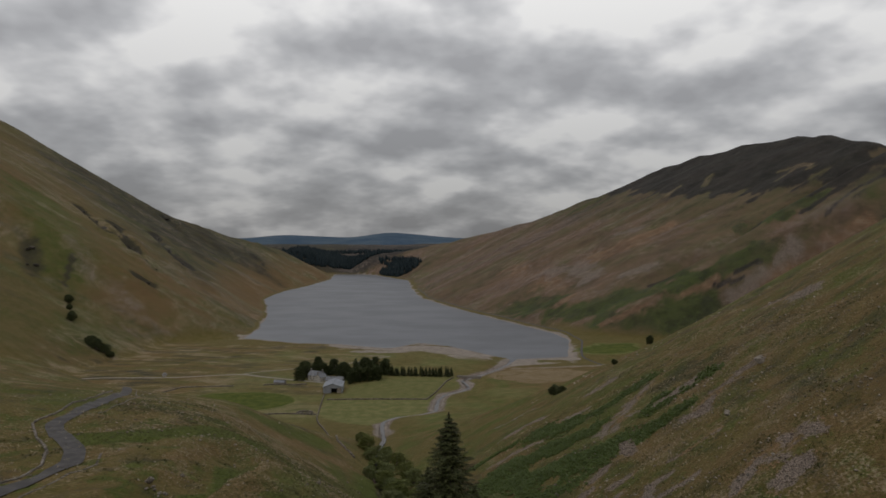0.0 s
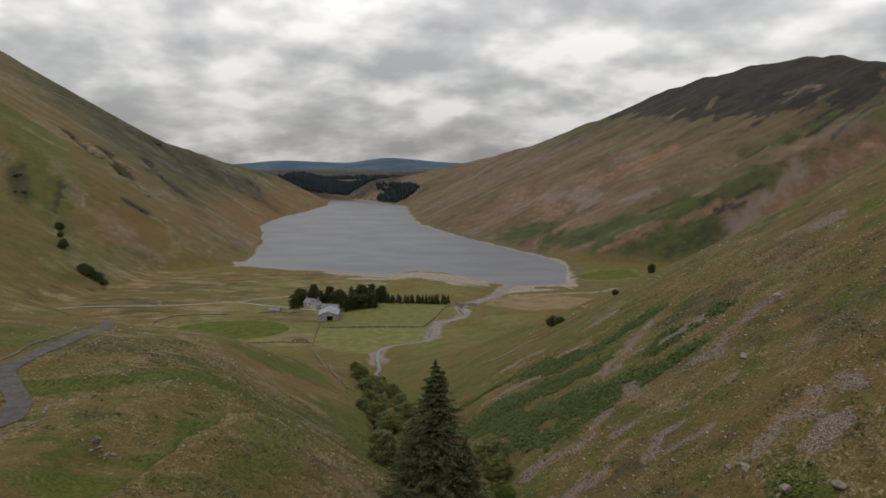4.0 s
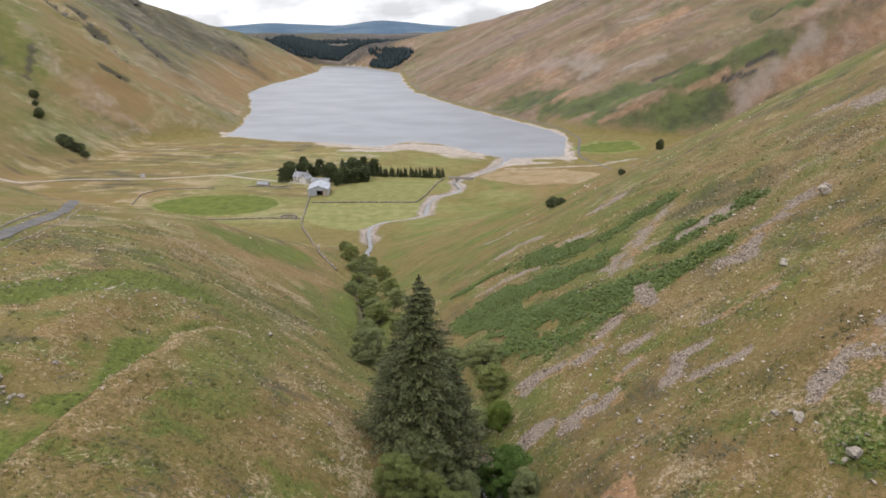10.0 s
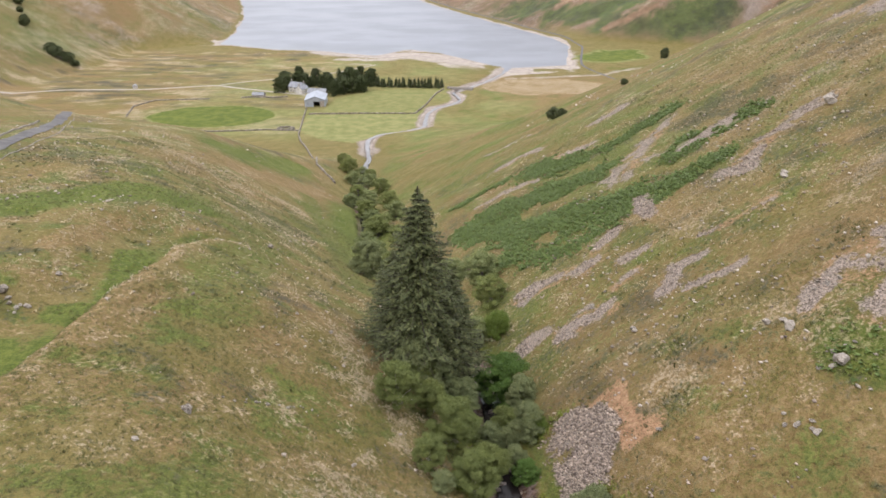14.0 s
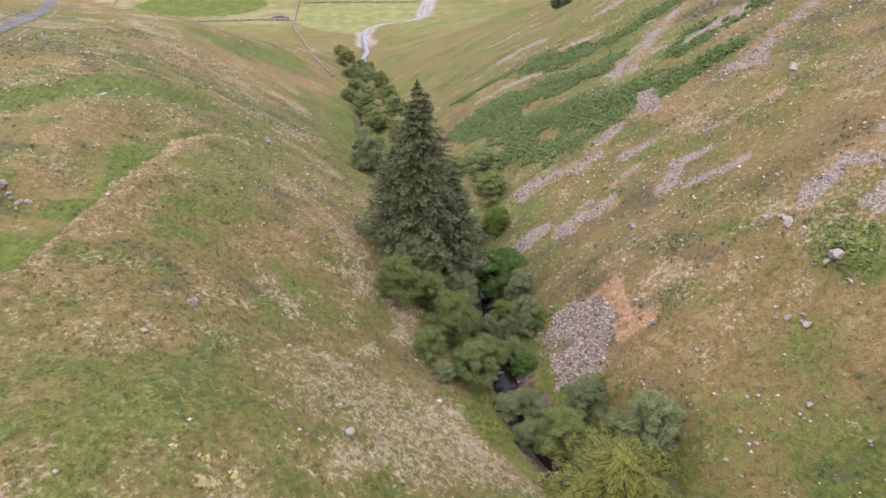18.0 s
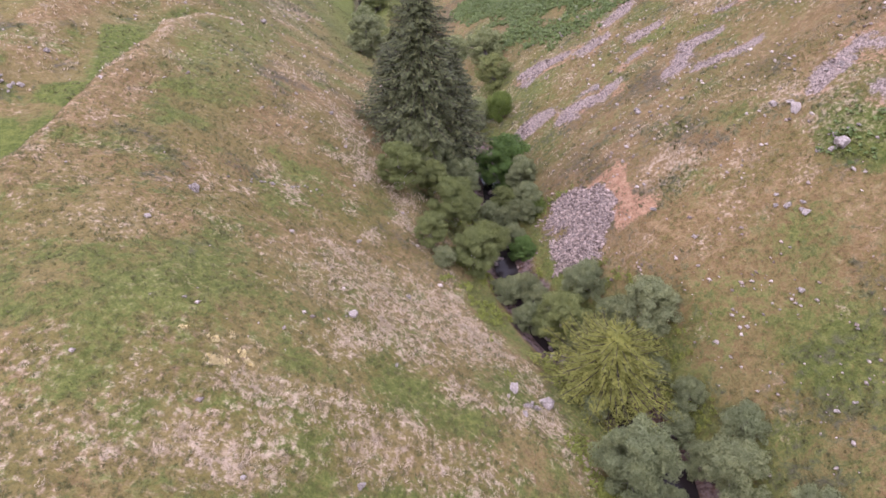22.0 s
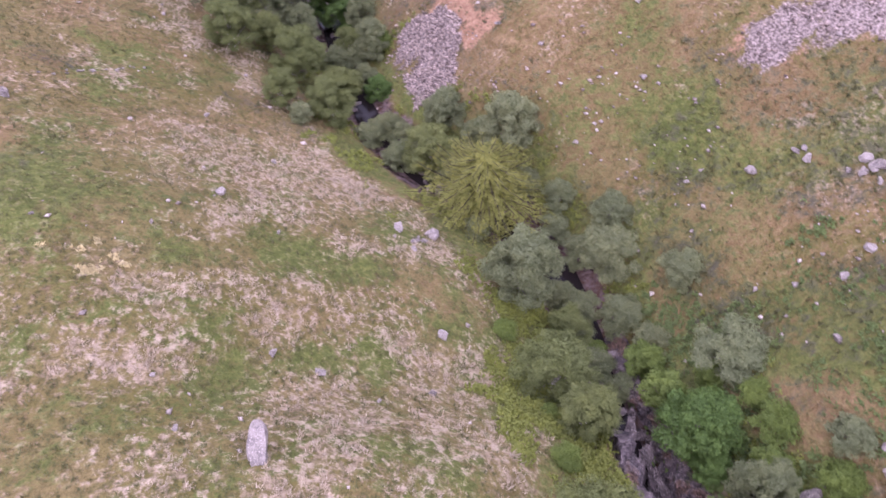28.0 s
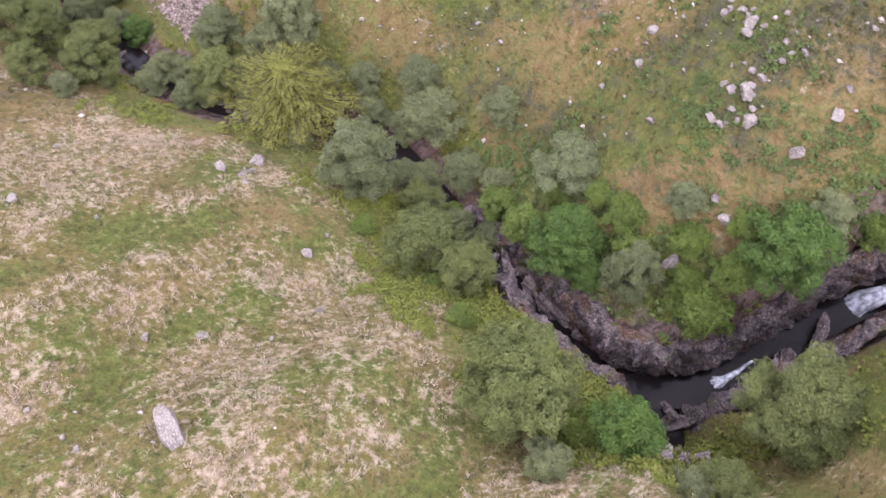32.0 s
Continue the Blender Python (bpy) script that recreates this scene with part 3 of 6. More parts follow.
# streaks of loose stone on the slopes: way points and half width
SCREE = [
    ([(35.0, 125.5), (41.0, 135.6), (46.8, 143.5)], 2.4),
    ([(44.6, 97.5), (49.0, 102.2), (55.0, 105.5), (57.8, 103.9)], 2.0),
    ([(44.3, 120.6), (49.4, 123.2), (51.1, 122.1)], 1.2),
    ([(29.1, 169.5), (37.1, 162.2)], 0.9),
    ([(16.7, 191.2), (23.7, 194.2), (28.0, 188.3)], 1.5),
    ([(8.6, 163.2), (15.9, 164.1), (22.5, 158.8)], 0.9),
    ([(40.2, 184.6), (48.6, 186.6)], 1.3),
    ([(24.6, 98.0), (27.8, 101.8)], 1.3),
    ([(12.8, 97.6), (17.3, 97.2), (22.1, 94.1)], 1.5),
    ([(16.8, 78.7), (19.3, 80.1), (21.3, 79.3)], 1.3),
    ([(11.9, 82.3), (13.8, 81.9)], 1.0),
]
SCREE += [
    ([(23.8, 83.2), (26.1, 84.5)], 0.9),
    ([(27.6, 75.2), (29.9, 79.1), (32.8, 78.2)], 0.9),
    ([(28.6, 71.9), (31.4, 72.1), (34.0, 71.1)], 0.8),
    ([(36.4, 82.1), (39.3, 82.1), (41.6, 82.3)], 0.9),
    ([(34.0, 83.9), (36.4, 82.1)], 0.5),
    ([(39.4, 56.7), (42.1, 58.9), (44.1, 58.1)], 1.9),
    ([(33.5, 55.5), (36.0, 57.4), (38.7, 59.5)], 0.8),
    ([(37.0, 51.2), (39.5, 52.3), (40.6, 52.0)], 1.2),
    ([(32.7, 108.2), (32.2, 99.0)], 1.0),
    ([(26.0, 89.8), (29.4, 89.3)], 0.7),
    ([(15.6, 226.6), (33.2, 226.0)], 1.0),
]
SCREE += [([(34.5, 34.9), (41.2, 31.1), (47, 29)], 1.3), ([(82.4, 151.8), (82.5, 132)], 2.0)]
BRACKEN = [
    ([(6.6, 150.8), (15.3, 130.5), (22.8, 119.2), (29.9, 113.0), (35.1, 106.8)], 5.6),
    ([(13.7, 115.3), (20.7, 106.4), (24.9, 103.7)], 4.0),
    ([(25.1, 167.7), (33.1, 156.0), (40.6, 153.4), (48.5, 153.4)], 5.0),
    ([(41.7, 118.9), (46.7, 123.1), (54.2, 119.4)], 3.4),
    ([(39.5, 105.8), (44.2, 107.2)], 4.0),
    ([(4.5, 175.8), (14.5, 174.4)], 3.4),
    ([(15.0, 153.2), (26.2, 139.2), (32.9, 136.5)], 4.3),
]
BRACKEN += [([(19, 10), (21.5, 4)], 2.6), ([(35, 45), (33.5, 50)], 1.6)]
# the great hillsides: way points and half width of each streak
VIOLET = [([(158, 1147), (197, 1110), (218, 1038)], 26), ([(248, 957), (284, 938)], 14), ([(343, 808), (372, 817), (421, 831)], 15), ([(287, 1159), (316, 1132)], 16)]
EMBERS = [([(154, 967), (191, 978), (213, 973)], 14), ([(192, 850), (222, 846), (255, 842)], 7), ([(287, 838), (313, 835), (329, 835)], 7), ([(355, 806), (401, 810), (450, 810), (505, 811)], 15), ([(113, 1272), (178, 1043)], 26), ([(210, 1130), (330, 1060)], 34)]
PALE = [([(443, 1186), (463, 1215)], 7), ([(519, 1074), (540, 1061), (546, 1029)], 6), ([(396, 1235), (420, 1250)], 7), ([(500, 1040), (530, 1050)], 5)]
RILLS = [([(528, 869), (471, 844)], 4), ([(351, 833), (382, 830)], 2.5), ([(325, 831), (361, 823)], 2.5), ([(546, 893), (485, 885), (455, 878)], 4)]
GREEN_BELT = [([(150, 941), (200, 907), (257, 877)], 30), ([(177, 860), (232, 831), (296, 822)], 26), ([(284, 850), (343, 848), (399, 842)], 15), ([(403, 931), (435, 894), (494, 906)], 18), ([(99, 1060), (150, 985)], 24)]
STONY_L = [([(-470, 837), (-443, 815), (-427, 798)], 13), ([(-425, 800), (-403, 801), (-375, 793)], 10), ([(-388, 772), (-342, 779), (-302, 774)], 10), ([(-353, 753), (-275, 657)], 12)]
GREEN_L = [([(-370, 697), (-335, 680), (-256, 609)], 26), ([(-599, 977), (-489, 831), (-461, 786)], 40)]
FIELD = [(-91, 435), (-92, 478), (-18, 480), (-12, 452), (-24, 432), (-42, 420), (-52, 400), (-70, 410)]


def in_field(x, y, poly):
    inside = np.zeros(np.shape(x), bool)
    for (ax, ay), (bx, by) in zip(poly, poly[1:] + poly[:1]):
        cross = ((ay > y) != (by > y)) & (x < (bx - ax) * (y - ay) / (by - ay + 1e-9) + ax)
        inside ^= cross
    return inside


def cover(x, y, z):
    """What grows or lies where: nine shares of 0 to 1."""
    gap = stream_gap(x, y)
    n1, n2, n3 = fbm(x, y, 9, 4, 21), fbm(x, y, 26, 4, 22), fbm(x, y, 3.2, 3, 23)
    far1, far2 = fbm(x, y, 90, 5, 24), fbm(x, y, 240, 4, 25)
    side = x - np.interp(y, SY, SX)
    lush, straw, rust, gravel, heather, pasture, shingle, bare, wet = (np.zeros(np.shape(x)) for _ in range(9))
    near = step(240, 150, y)
    # the near meadow: bleached and green in a fine mosaic
    m1, mos, mos2 = fbm(x, y, 14, 4, 53), fbm(x, y, 2.4, 5, 52), fbm(x, y, 3.4, 5, 55)
    n5 = fbm(x, y, 6, 4, 56)
    meadow = near * step(2, -5, side)
    straw = np.maximum(straw, meadow * np.clip(0.21 + 0.15 * step(46, 26, y) + (0.5 + 0.35 * step(34, 50, y)) * mos + 0.12 * m1, 0, 0.7) * step(120, 60, y))
    straw = np.maximum(straw, step(1.35, 0.4, spot(x, y, -3.8, 37.0, 10, 4.6) + 1.7 * mos) * 0.52)
    lush = np.maximum(lush, meadow * np.clip(0.36 - 0.16 * step(24, 44, y) - 0.5 * mos + (0.7 + 0.5 * step(34, 50, y)) * mos2 - 0.18 * m1, 0, 0.8))
    straw = straw * (1 - 0.5 * meadow * step(-6, -18, x))
    damp = meadow * step(1.35, 0.5, spot(x, y, -15, 29, 11, 6.5) + 0.5 * mos)
    straw, lush = straw * (1 - 0.5 * damp), np.maximum(lush, damp * (0.5 + 0.4 * mos2))
    rust = np.maximum(rust, meadow * np.clip(0.2 + 0.2 * step(24, 44, y) + 0.5 * n5, 0, 0.6))
    heather = np.maximum(heather, meadow * step(20, 50, y) * np.clip(0.06 + 0.9 * fbm(x, y, 4, 4, 57), 0, 0.5))
    lush = np.maximum(lush, near * step(8, 3.5, gap + 4 * n3 + 2 * n1) * 0.8 * step(2.2, 3.6, gap))
    # the back of the knoll and the moor below the lane
    moor = step(66, 100, y) * step(400, 330, y) * step(-6, -16, side)
    lush = np.maximum(lush, moor * np.clip(0.3 + 0.8 * n5 + 0.7 * m1, 0, 0.7))
    rust = np.maximum(rust, moor * np.clip(0.44 - 0.7 * m1 + 0.6 * n5, 0, 0.7))
    heather = np.maximum(heather, moor * np.clip(0.1 + 0.8 * fbm(x, y, 8, 5, 57), 0, 0.45))
    straw = np.maximum(straw, moor * np.clip(0.14 + 0.7 * fbm(x, y, 7, 4, 54), 0, 0.42))
    for pts, w, much in (([(-58.8, 79.5), (-53.4, 87.9), (-45.9, 100.2), (-39.2, 105.9)], 6.0, 0.88), ([(-40.1, 47.4), (-37.9, 49.6), (-31.4, 45.8)], 2.8, 1.0), ([(-35.6, 57.7), (-31.3, 57.9), (-35.6, 75.8)], 2.4, 1.0), ([(-92.1, 140.7), (-78.7, 111.5)], 8.0, 0.6), ([(-22.2, 62.1), (-31.6, 116.1)], 4.0, 0.5), ([(-42.6, 206.8), (-29.4, 168.9), (-13.5, 106.9)], 3.4, 0.62), ([(-67, 211), (-56, 257)], 9, 0.8), ([(-36, 45), (-34, 40)], 2.5, 0.8)):
        sward = much * step(1.2, 0.6, near_line(x, y, pts) / w + 0.6 * n5)
        lush, straw = np.maximum(lush, 1.05 * sward), straw * (1 - 0.8 * sward)
        rust, heather = rust * (1 - 0.6 * sward), heather * (1 - 0.5 * sward)
    for pts, w, much in (([(-43.4, 70.7), (-42.4, 75.9), (-41.7, 83.9)], 2.0, 0.75), ([(-31.8, 46.4), (-30.4, 54.4), (-30.2, 62.4), (-31.7, 72.6), (-35.7, 89.2), (-34.5, 92.4)], 1.5, 0.6), ([(-45.7, 80.4), (-40.2, 89.9)], 2.2, 0.5), ([(-64.3, 145.6), (-63.2, 192.1)], 4.0, 0.6), ([(-53.4, 180.5), (-46.8, 201.1)], 3.5, 0.5), ([(-58, 194), (-52, 206), (-41, 238)], 7, 0.8)):
        spread = much * step(1.25, 0.5, near_line(x, y, pts) / w + 0.6 * n3)
        rust, lush, heather = np.maximum(rust, spread), lush * (1 - spread), heather * (1 - spread)
        straw = np.maximum(straw * (1 - 0.5 * spread), 0.18 * spread)
    lush = np.maximum(lush, step(1.1, 0.4, spot(x, y, -24, 190, 14, 70, 8) + 0.4 * n2) * 0.9)
    d = dell_edge(y) - x
    dell = step(28, 40, y) * step(100, 88, y)
    rim, floor = dell * np.exp(-((d + 0.9) / 1.0) ** 2), dell * step(0.3, 1.3, d) * step(6.5, 3.5, d + 1.2 * n5)
    lush, straw, heather = lush * (1 - 0.8 * rim), straw * (1 - floor), heather * (1 - 0.8 * floor) * (1 - rim)
    lush, rust, straw = np.maximum(lush, floor * (0.72 + 0.9 * n5)), np.maximum(rust * (1 - 0.8 * floor), 0.5 * rim), np.maximum(straw, 0.22 * rim)
    # the slope across the gully
    rslope = step(0, 8, side) * step(260, 200, y)
    straw = np.maximum(straw, rslope * np.clip(0.08 + 0.4 * mos + 0.3 * fbm(x, y, 14, 4, 48), 0, 0.4))
    rust = np.maximum(rust, rslope * np.clip(0.56 - 0.04 * step(46, 30, y) + 0.5 * n2 + 0.4 * mos2, 0, 0.8))
    heather = np.maximum(heather, rslope * np.clip(0.22 + 0.14 * step(42, 26, y) + 0.5 * fbm(x, y, 4, 4, 63) + 0.2 * n2, 0, 0.5))
    lush = np.maximum(lush, rslope * np.clip(0.22 + 0.25 * step(44, 28, y) + 0.2 * step(55, 95, y) + 0.7 * fbm(x, y, 5, 5, 31) - 0.3 * n2, 0, 0.75))
    for px, py, rx, ry in ((28.9, 19.4, 2.2, 3.2), (33.3, 17, 2.6, 2.2), (34.8, 74, 2.2, 5), (23.3, 6.4, 1.6, 2.4), (26.3, 7.6, 2, 1.6), (18.3, 4.8, 1.2, 1.8)):
        ember = step(1.3, 0.6, spot(x, y, px, py, rx, ry) + 0.8 * mos2)
        rust, lush, heather = np.maximum(rust, 0.4 * ember), lush * (1 - 0.45 * ember), heather * (1 - ember)
    for pts, w in (([(29, 32.4), (32.6, 23)], 2.4), ([(38.9, 21.1), (36, 24)], 2.2), ([(33.3, 11.8), (35, 9)], 2.2), ([(22, 16), (27, 9)], 2.0)):
        lush = np.maximum(lush, 0.8 * step(1.4, 0.5, near_line(x, y, pts) / w + 1.0 * mos2))
    heather = np.maximum(heather, 0.5 * step(1.2, 0.6, near_line(x, y, [(49, 137), (57, 124)]) / 6 + 0.9 * n5))
    rust = np.maximum(rust, step(120, 170, y) * step(420, 330, y) * step(10, 30, side) * np.clip(0.3 + 1.2 * n2, 0, 0.7))
    lush = np.maximum(lush, step(150, 200, y) * step(440, 360, y) * step(4, 14, side) * np.clip(0.38 + 1.2 * m1, 0, 0.8))
    for pts, w in BRACKEN:
        lush = np.maximum(lush, 0.9 * step(1.3, 0.5, near_line(x, y, pts) / w + 0.7 * n3 + 0.9 * n5))
    for pts, w in SCREE:
        edge = near_line(x, y, pts) / w
        gravel = np.maximum(gravel, 0.95 * step(1.7, 0.3, edge + 2.2 * mos + 1.3 * n5))
        bare = np.maximum(bare, 0.5 * step(2.2, 0.7, edge + 1.2 * n5))
        lush = lush * step(0.4, 1.3, edge + 0.8 * n5)
    bare = np.maximum(bare, 0.75 * step(1.3, 0.9, spot(x, y, 17.2, 55, 2.3, 5) + 0.8 * n3))
    gravel = np.maximum(gravel, step(1.1, 0.85, spot(x, y, 14.0, 53.5, 3.0, 6.0, 12) + 0.9 * n3 + 0.5 * mos))
    bare = np.where(gravel > 0.4, 0, bare)
    straw = straw * np.where((y < 75) & (y > -10), step(4.0, 8.0, gap + 2 * n3), 1)
    # stream and river banks
    bare = np.where(gap < 6, bare * 0.3, bare)
    wet = np.maximum(wet, step(3.4, 2.0, gap + 1.0 * n3) * step(330, 250, y))
    wet = np.maximum(wet, step(4.6, 3.4, gap + 1.5 * n3 + 0.7 * n1) * step(16, 9, y) * step(-0.5, 1.0, side))
    river = step(350, 385, y) * step(660, 640, y)
    gravel = np.maximum(gravel, river * step(7.4, 4.2, gap + 3.4 * fbm(x, y, 14, 4, 32)))
    shingle = np.maximum(shingle, river * 0.7 * step(5.6, 3.4, gap + 3.4 * fbm(x, y, 14, 4, 32)))
    # the farm's fields
    flat = step(395, 430, y) * step(760, 690, y) * step(420, 260, np.abs(x))
    pasture = np.maximum(pasture, flat * np.clip(0.35 + 0.5 * n2, 0, 0.7) * step(-230, -160, x) * step(40, 0, x))
    pasture = np.maximum(pasture, 0.95 * in_field(x, y, FIELD))
    top = in_field(x, y, [(-84, 486), (-18, 484), (-4, 548), (-2, 562), (-58, 560), (-80, 530)])
    pasture = np.where(top, 0.7, pasture)
    lush = np.where(top, 0.45, np.where(flat > 0.5, lush * 0.4, lush))
    lush = np.maximum(lush, 1.4 * step(1.06, 0.98, spot(x, y, -156, 474, 44, 29) + 0.2 * n2))
    pasture = np.where(spot(x, y, -156, 474, 44, 29) + 0.2 * n2 < 1.03, 1.0, pasture)
    lush = np.maximum(lush, flat * step(0.0, 0.4, n2) * 0.45)
    rust = np.maximum(rust, step(20, 50, x) * step(470, 510, y) * step(670, 620, y) * step(180, 130, x) * np.clip(0.75 + n2, 0, 1))
    tan = step(1.08, 0.9, spot(x, y, 86, 582, 52, 44, 0) + 0.3 * n2)
    rust, straw, lush = np.maximum(rust, 0.8 * tan), np.maximum(straw, 0.5 * tan), lush * (1 - 0.7 * tan)
    verge = step(10, 30, side) * step(0, 1, 1 - tan) * step(330, 400, y) * step(640, 560, y) * step(90, 40, x)
    pasture = np.maximum(pasture, verge * np.clip(0.3 + 0.7 * n2, 0, 0.6))
    lush = np.maximum(lush, verge * np.clip(0.5 + 0.9 * n1, 0.1, 0.9))
    rough = step(400, 440, y) * step(800, 740, y) * step(-420, -330, x) * step(-60, -110, x)
    rust = np.maximum(rust, rough * np.clip(0.42 + 1.1 * fbm(x, y * 2, 30, 4, 64), 0, 0.75))
    straw = np.maximum(straw, rough * np.clip(0.15 + 1.0 * fbm(x, y * 2, 18, 4, 65), 0, 0.6))
    heather = np.maximum(heather, rough * np.clip(0.14 + 1.1 * fbm(x, y * 2.5, 22, 4, 66), 0, 0.6))
    meadow_end = step(1.15, 0.8, spot(x, y, 178, 735, 44, 34, 30) + 0.5 * n2)
    pasture, lush = np.maximum(pasture, meadow_end), np.maximum(lush, 0.9 * meadow_end)
    # shores
    line = shore(x)
    east, west = np.interp(y, EAST_Y, EAST_X), np.interp(y, WEST_Y, WEST_X)
    lip = step(600, 640, y) * step(0.62, 0.3, z + 0.7 * n2) * step(2400, 2200, y)
    shingle = np.maximum(shingle, lip)
    flats = step(90, 40, line - y) * step(-10, 8, line - y) * step(150, 110, np.abs(x - 15))
    shingle = np.maximum(shingle, 0.85 * flats * step(0.02, 0.2, fbm(x, y * 2.2, 44, 4, 33)) * step(3.2, 2.2, z))
    shingle = np.maximum(shingle, 0.9 * step(1.15, 0.8, spot(x, y, 66, 660, 34, 20, 50) + 0.5 * n2))
    shingle = np.maximum(shingle, 0.8 * step(26, 14, near_line(x, y, [(-120, 770), (-60, 745), (-20, 740), (24, 700)]) + 14 * n2) * step(3, 2, z) * step(-14, 4, line - y))
    shingle = np.maximum(shingle, 0.55 * step(6, 3, near_line(x, y, [(60, 622), (101, 630), (140, 639), (190, 672)]) + 4 * n1))
    shingle = np.maximum(shingle, 0.9 * step(9, 5, near_line(x, y, [(-262, 838), (-186, 818), (-115, 784), (-55, 746)]) + 5 * n1) * step(2.5, 1.5, z))
    shingle = np.maximum(shingle, 0.85 * step(1.1, 0.7, near_line(x, y, [(-20, 728), (11, 706), (46, 640), (70, 668)]) / 15 + 0.9 * fbm(x, y * 2.0, 26, 4, 33)) * step(3.2, 2.2, z))
    paler = step(1.2, 0.8, spot(x, y, -108, 446, 26, 20) + 0.4 * n2) * (spot(x, y, -156, 474, 44, 29) > 1.03)
    pasture, straw = np.maximum(pasture, 0.6 * paler), np.maximum(straw, 0.6 * paler)
    shingle = np.maximum(shingle, 0.85 * step(8, 3, line - y + 8 * n1) * step(-14, -2, line - y) * (x < 40) * step(-245, -225, x) * step(560, 600, y))
    # great hillsides
    rill = fbm(y + 0.2 * z, z * 0.22, 26, 4, 45)
    rill2 = fbm(y, z * 0.5, 70, 4, 46)
    h50 = fbm(x, y, 50, 5, 58)
    h16 = fbm(x, y, 17, 4, 71)
    mid = np.where(y > 850, (east + west) / 2, 0)
    hill_r = step(650, 780, y) * np.maximum(step(2, 14, z), step(850, 980, y) * step(0.4, 3, z)) * (x > mid)
    hill_l = step(480, 620, y) * np.maximum(step(3, 16, z), step(800, 860, y) * step(0.4, 2.5, z)) * (x < mid) * step(-180, -240, x)
    rust = np.maximum(rust, hill_r * np.clip(0.5 + 0.7 * far1 + 0.6 * rill, 0.25, 0.8) * step(215, 150, z + 40 * rill))
    straw = np.maximum(straw, hill_r * np.clip(0.06 + 0.8 * h50 + 0.5 * rill, 0, 0.3) * step(190, 130, z))
    heather = np.maximum(heather, hill_r * np.clip(0.05 + 0.5 * far1 + 0.5 * rill2 + 0.3 * step(110, 190, z), 0, 0.5))
    lush = np.maximum(lush, hill_r * np.clip(0.08 + 0.8 * h50 + 0.3 * rill, 0, 0.5))
    gravel = np.maximum(gravel, hill_r * step(205, 160, z) * np.clip(0.3 + 0.4 * far1 + 0.5 * rill, 0.1, 0.45))
    for pts, w in VIOLET:
        d = near_line(x, y, pts) / w
        gravel = np.maximum(gravel, 0.68 * hill_r * step(1.5, 0.2, d + 0.9 * h50 + 0.5 * rill + 0.8 * h16))
    for pts, w in GREEN_BELT:
        belt = hill_r * step(1.35, 0.6, near_line(x, y, pts) / w + 0.6 * h50 + 0.6 * rill + 1.0 * h16)
        lush = np.maximum(lush, belt * np.clip(0.8 + 0.6 * fbm(x, y, 28, 4, 59), 0.3, 0.9))
        rust, straw, gravel = rust * (1 - 0.75 * belt), straw * (1 - 0.8 * belt), gravel * (1 - belt)
        heather = np.maximum(heather * (1 - belt), 0.4 * belt)
    for pts, w in EMBERS:
        ember = hill_r * step(1.4, 0.5, near_line(x, y, pts) / (0.7 * w) + 1.2 * rill + 0.6 * h50 + 1.0 * h16)
        rust, lush, heather = np.maximum(rust, 0.85 * ember), lush * (1 - 0.9 * ember), heather * (1 - 0.8 * ember)
        straw = np.maximum(straw, 0.36 * ember)
    gl = near_line(x, y, GULLY)
    heather = np.maximum(heather, hill_r * step(7, 3, gl + 5 * rill + 3 * h50) * 0.7)
    for pts, w in RILLS:
        heather = np.maximum(heather, hill_r * step(1.2, 0.6, near_line(x, y, pts) / w + 0.4 * rill))
    edge = np.interp(x, [371, 396, 420, 453, 490, 519, 561, 700], [210, 200, 190, 182, 194, 205, 218, 250])
    cap = hill_r * step(-9, 9, z - edge + 34 * h50 + 22 * rill + 20 * h16) * step(340, 380, x)
    heather = np.maximum(heather, 0.97 * cap)
    rust, lush = rust * (1 - 0.8 * cap), lush * (1 - 0.6 * cap)
    for pts, w in PALE:
        bright = hill_r * step(1.4, 0.7, near_line(x, y, pts) / w + 0.8 * h50)
        heather, straw = heather * (1 - 0.6 * bright), np.maximum(straw, 0.3 * bright)
    grey = hill_l * step(-120, 140, y + 0.9 * x - 640) * step(20, 90, z + 30 * far1)
    rust = np.maximum(rust, hill_l * np.clip(0.3 + 0.6 * far1 + 0.55 * step(110, 30, z) * step(700, 850, y) + 0.5 * rill, 0, 0.8) * (1 - 0.85 * grey))
    lush = np.maximum(lush, hill_l * np.clip(0.5 + 0.6 * far2 + 0.6 * rill + 0.5 * h50 - 0.55 * step(880, 1050, y), 0, 0.85))
    straw = np.maximum(straw, hill_l * np.clip(0.1 + 0.8 * h50 + 0.5 * rill, 0, 0.4))
    heather = np.maximum(heather, hill_l * np.clip(0.1 + 0.42 * grey + 0.4 * rill2 + 0.4 * rill, 0, 0.6))
    gravel = np.maximum(gravel, hill_l * np.clip(0.1 + 0.1 * grey + 0.3 * h50 + 0.3 * rill, 0, 0.4))
    for crag in CRAG_LINES:
        face = hill_l * step(11, 3, near_line(x, y, crag) + 14 * rill + 9 * h50)
        heather, gravel, rust = np.maximum(heather, 1.0 * face), gravel, rust * (1 - face)
        gravel = gravel * (1 - face)
    for pts, w in GREEN_L:
        sward = hill_l * step(1.3, 0.4, near_line(x, y, pts) / w + 0.8 * h50 + 0.5 * rill)
        lush, rust, heather = np.maximum(lush, 0.58 * sward), rust * (1 - 0.45 * sward), heather * (1 - 0.6 * sward)
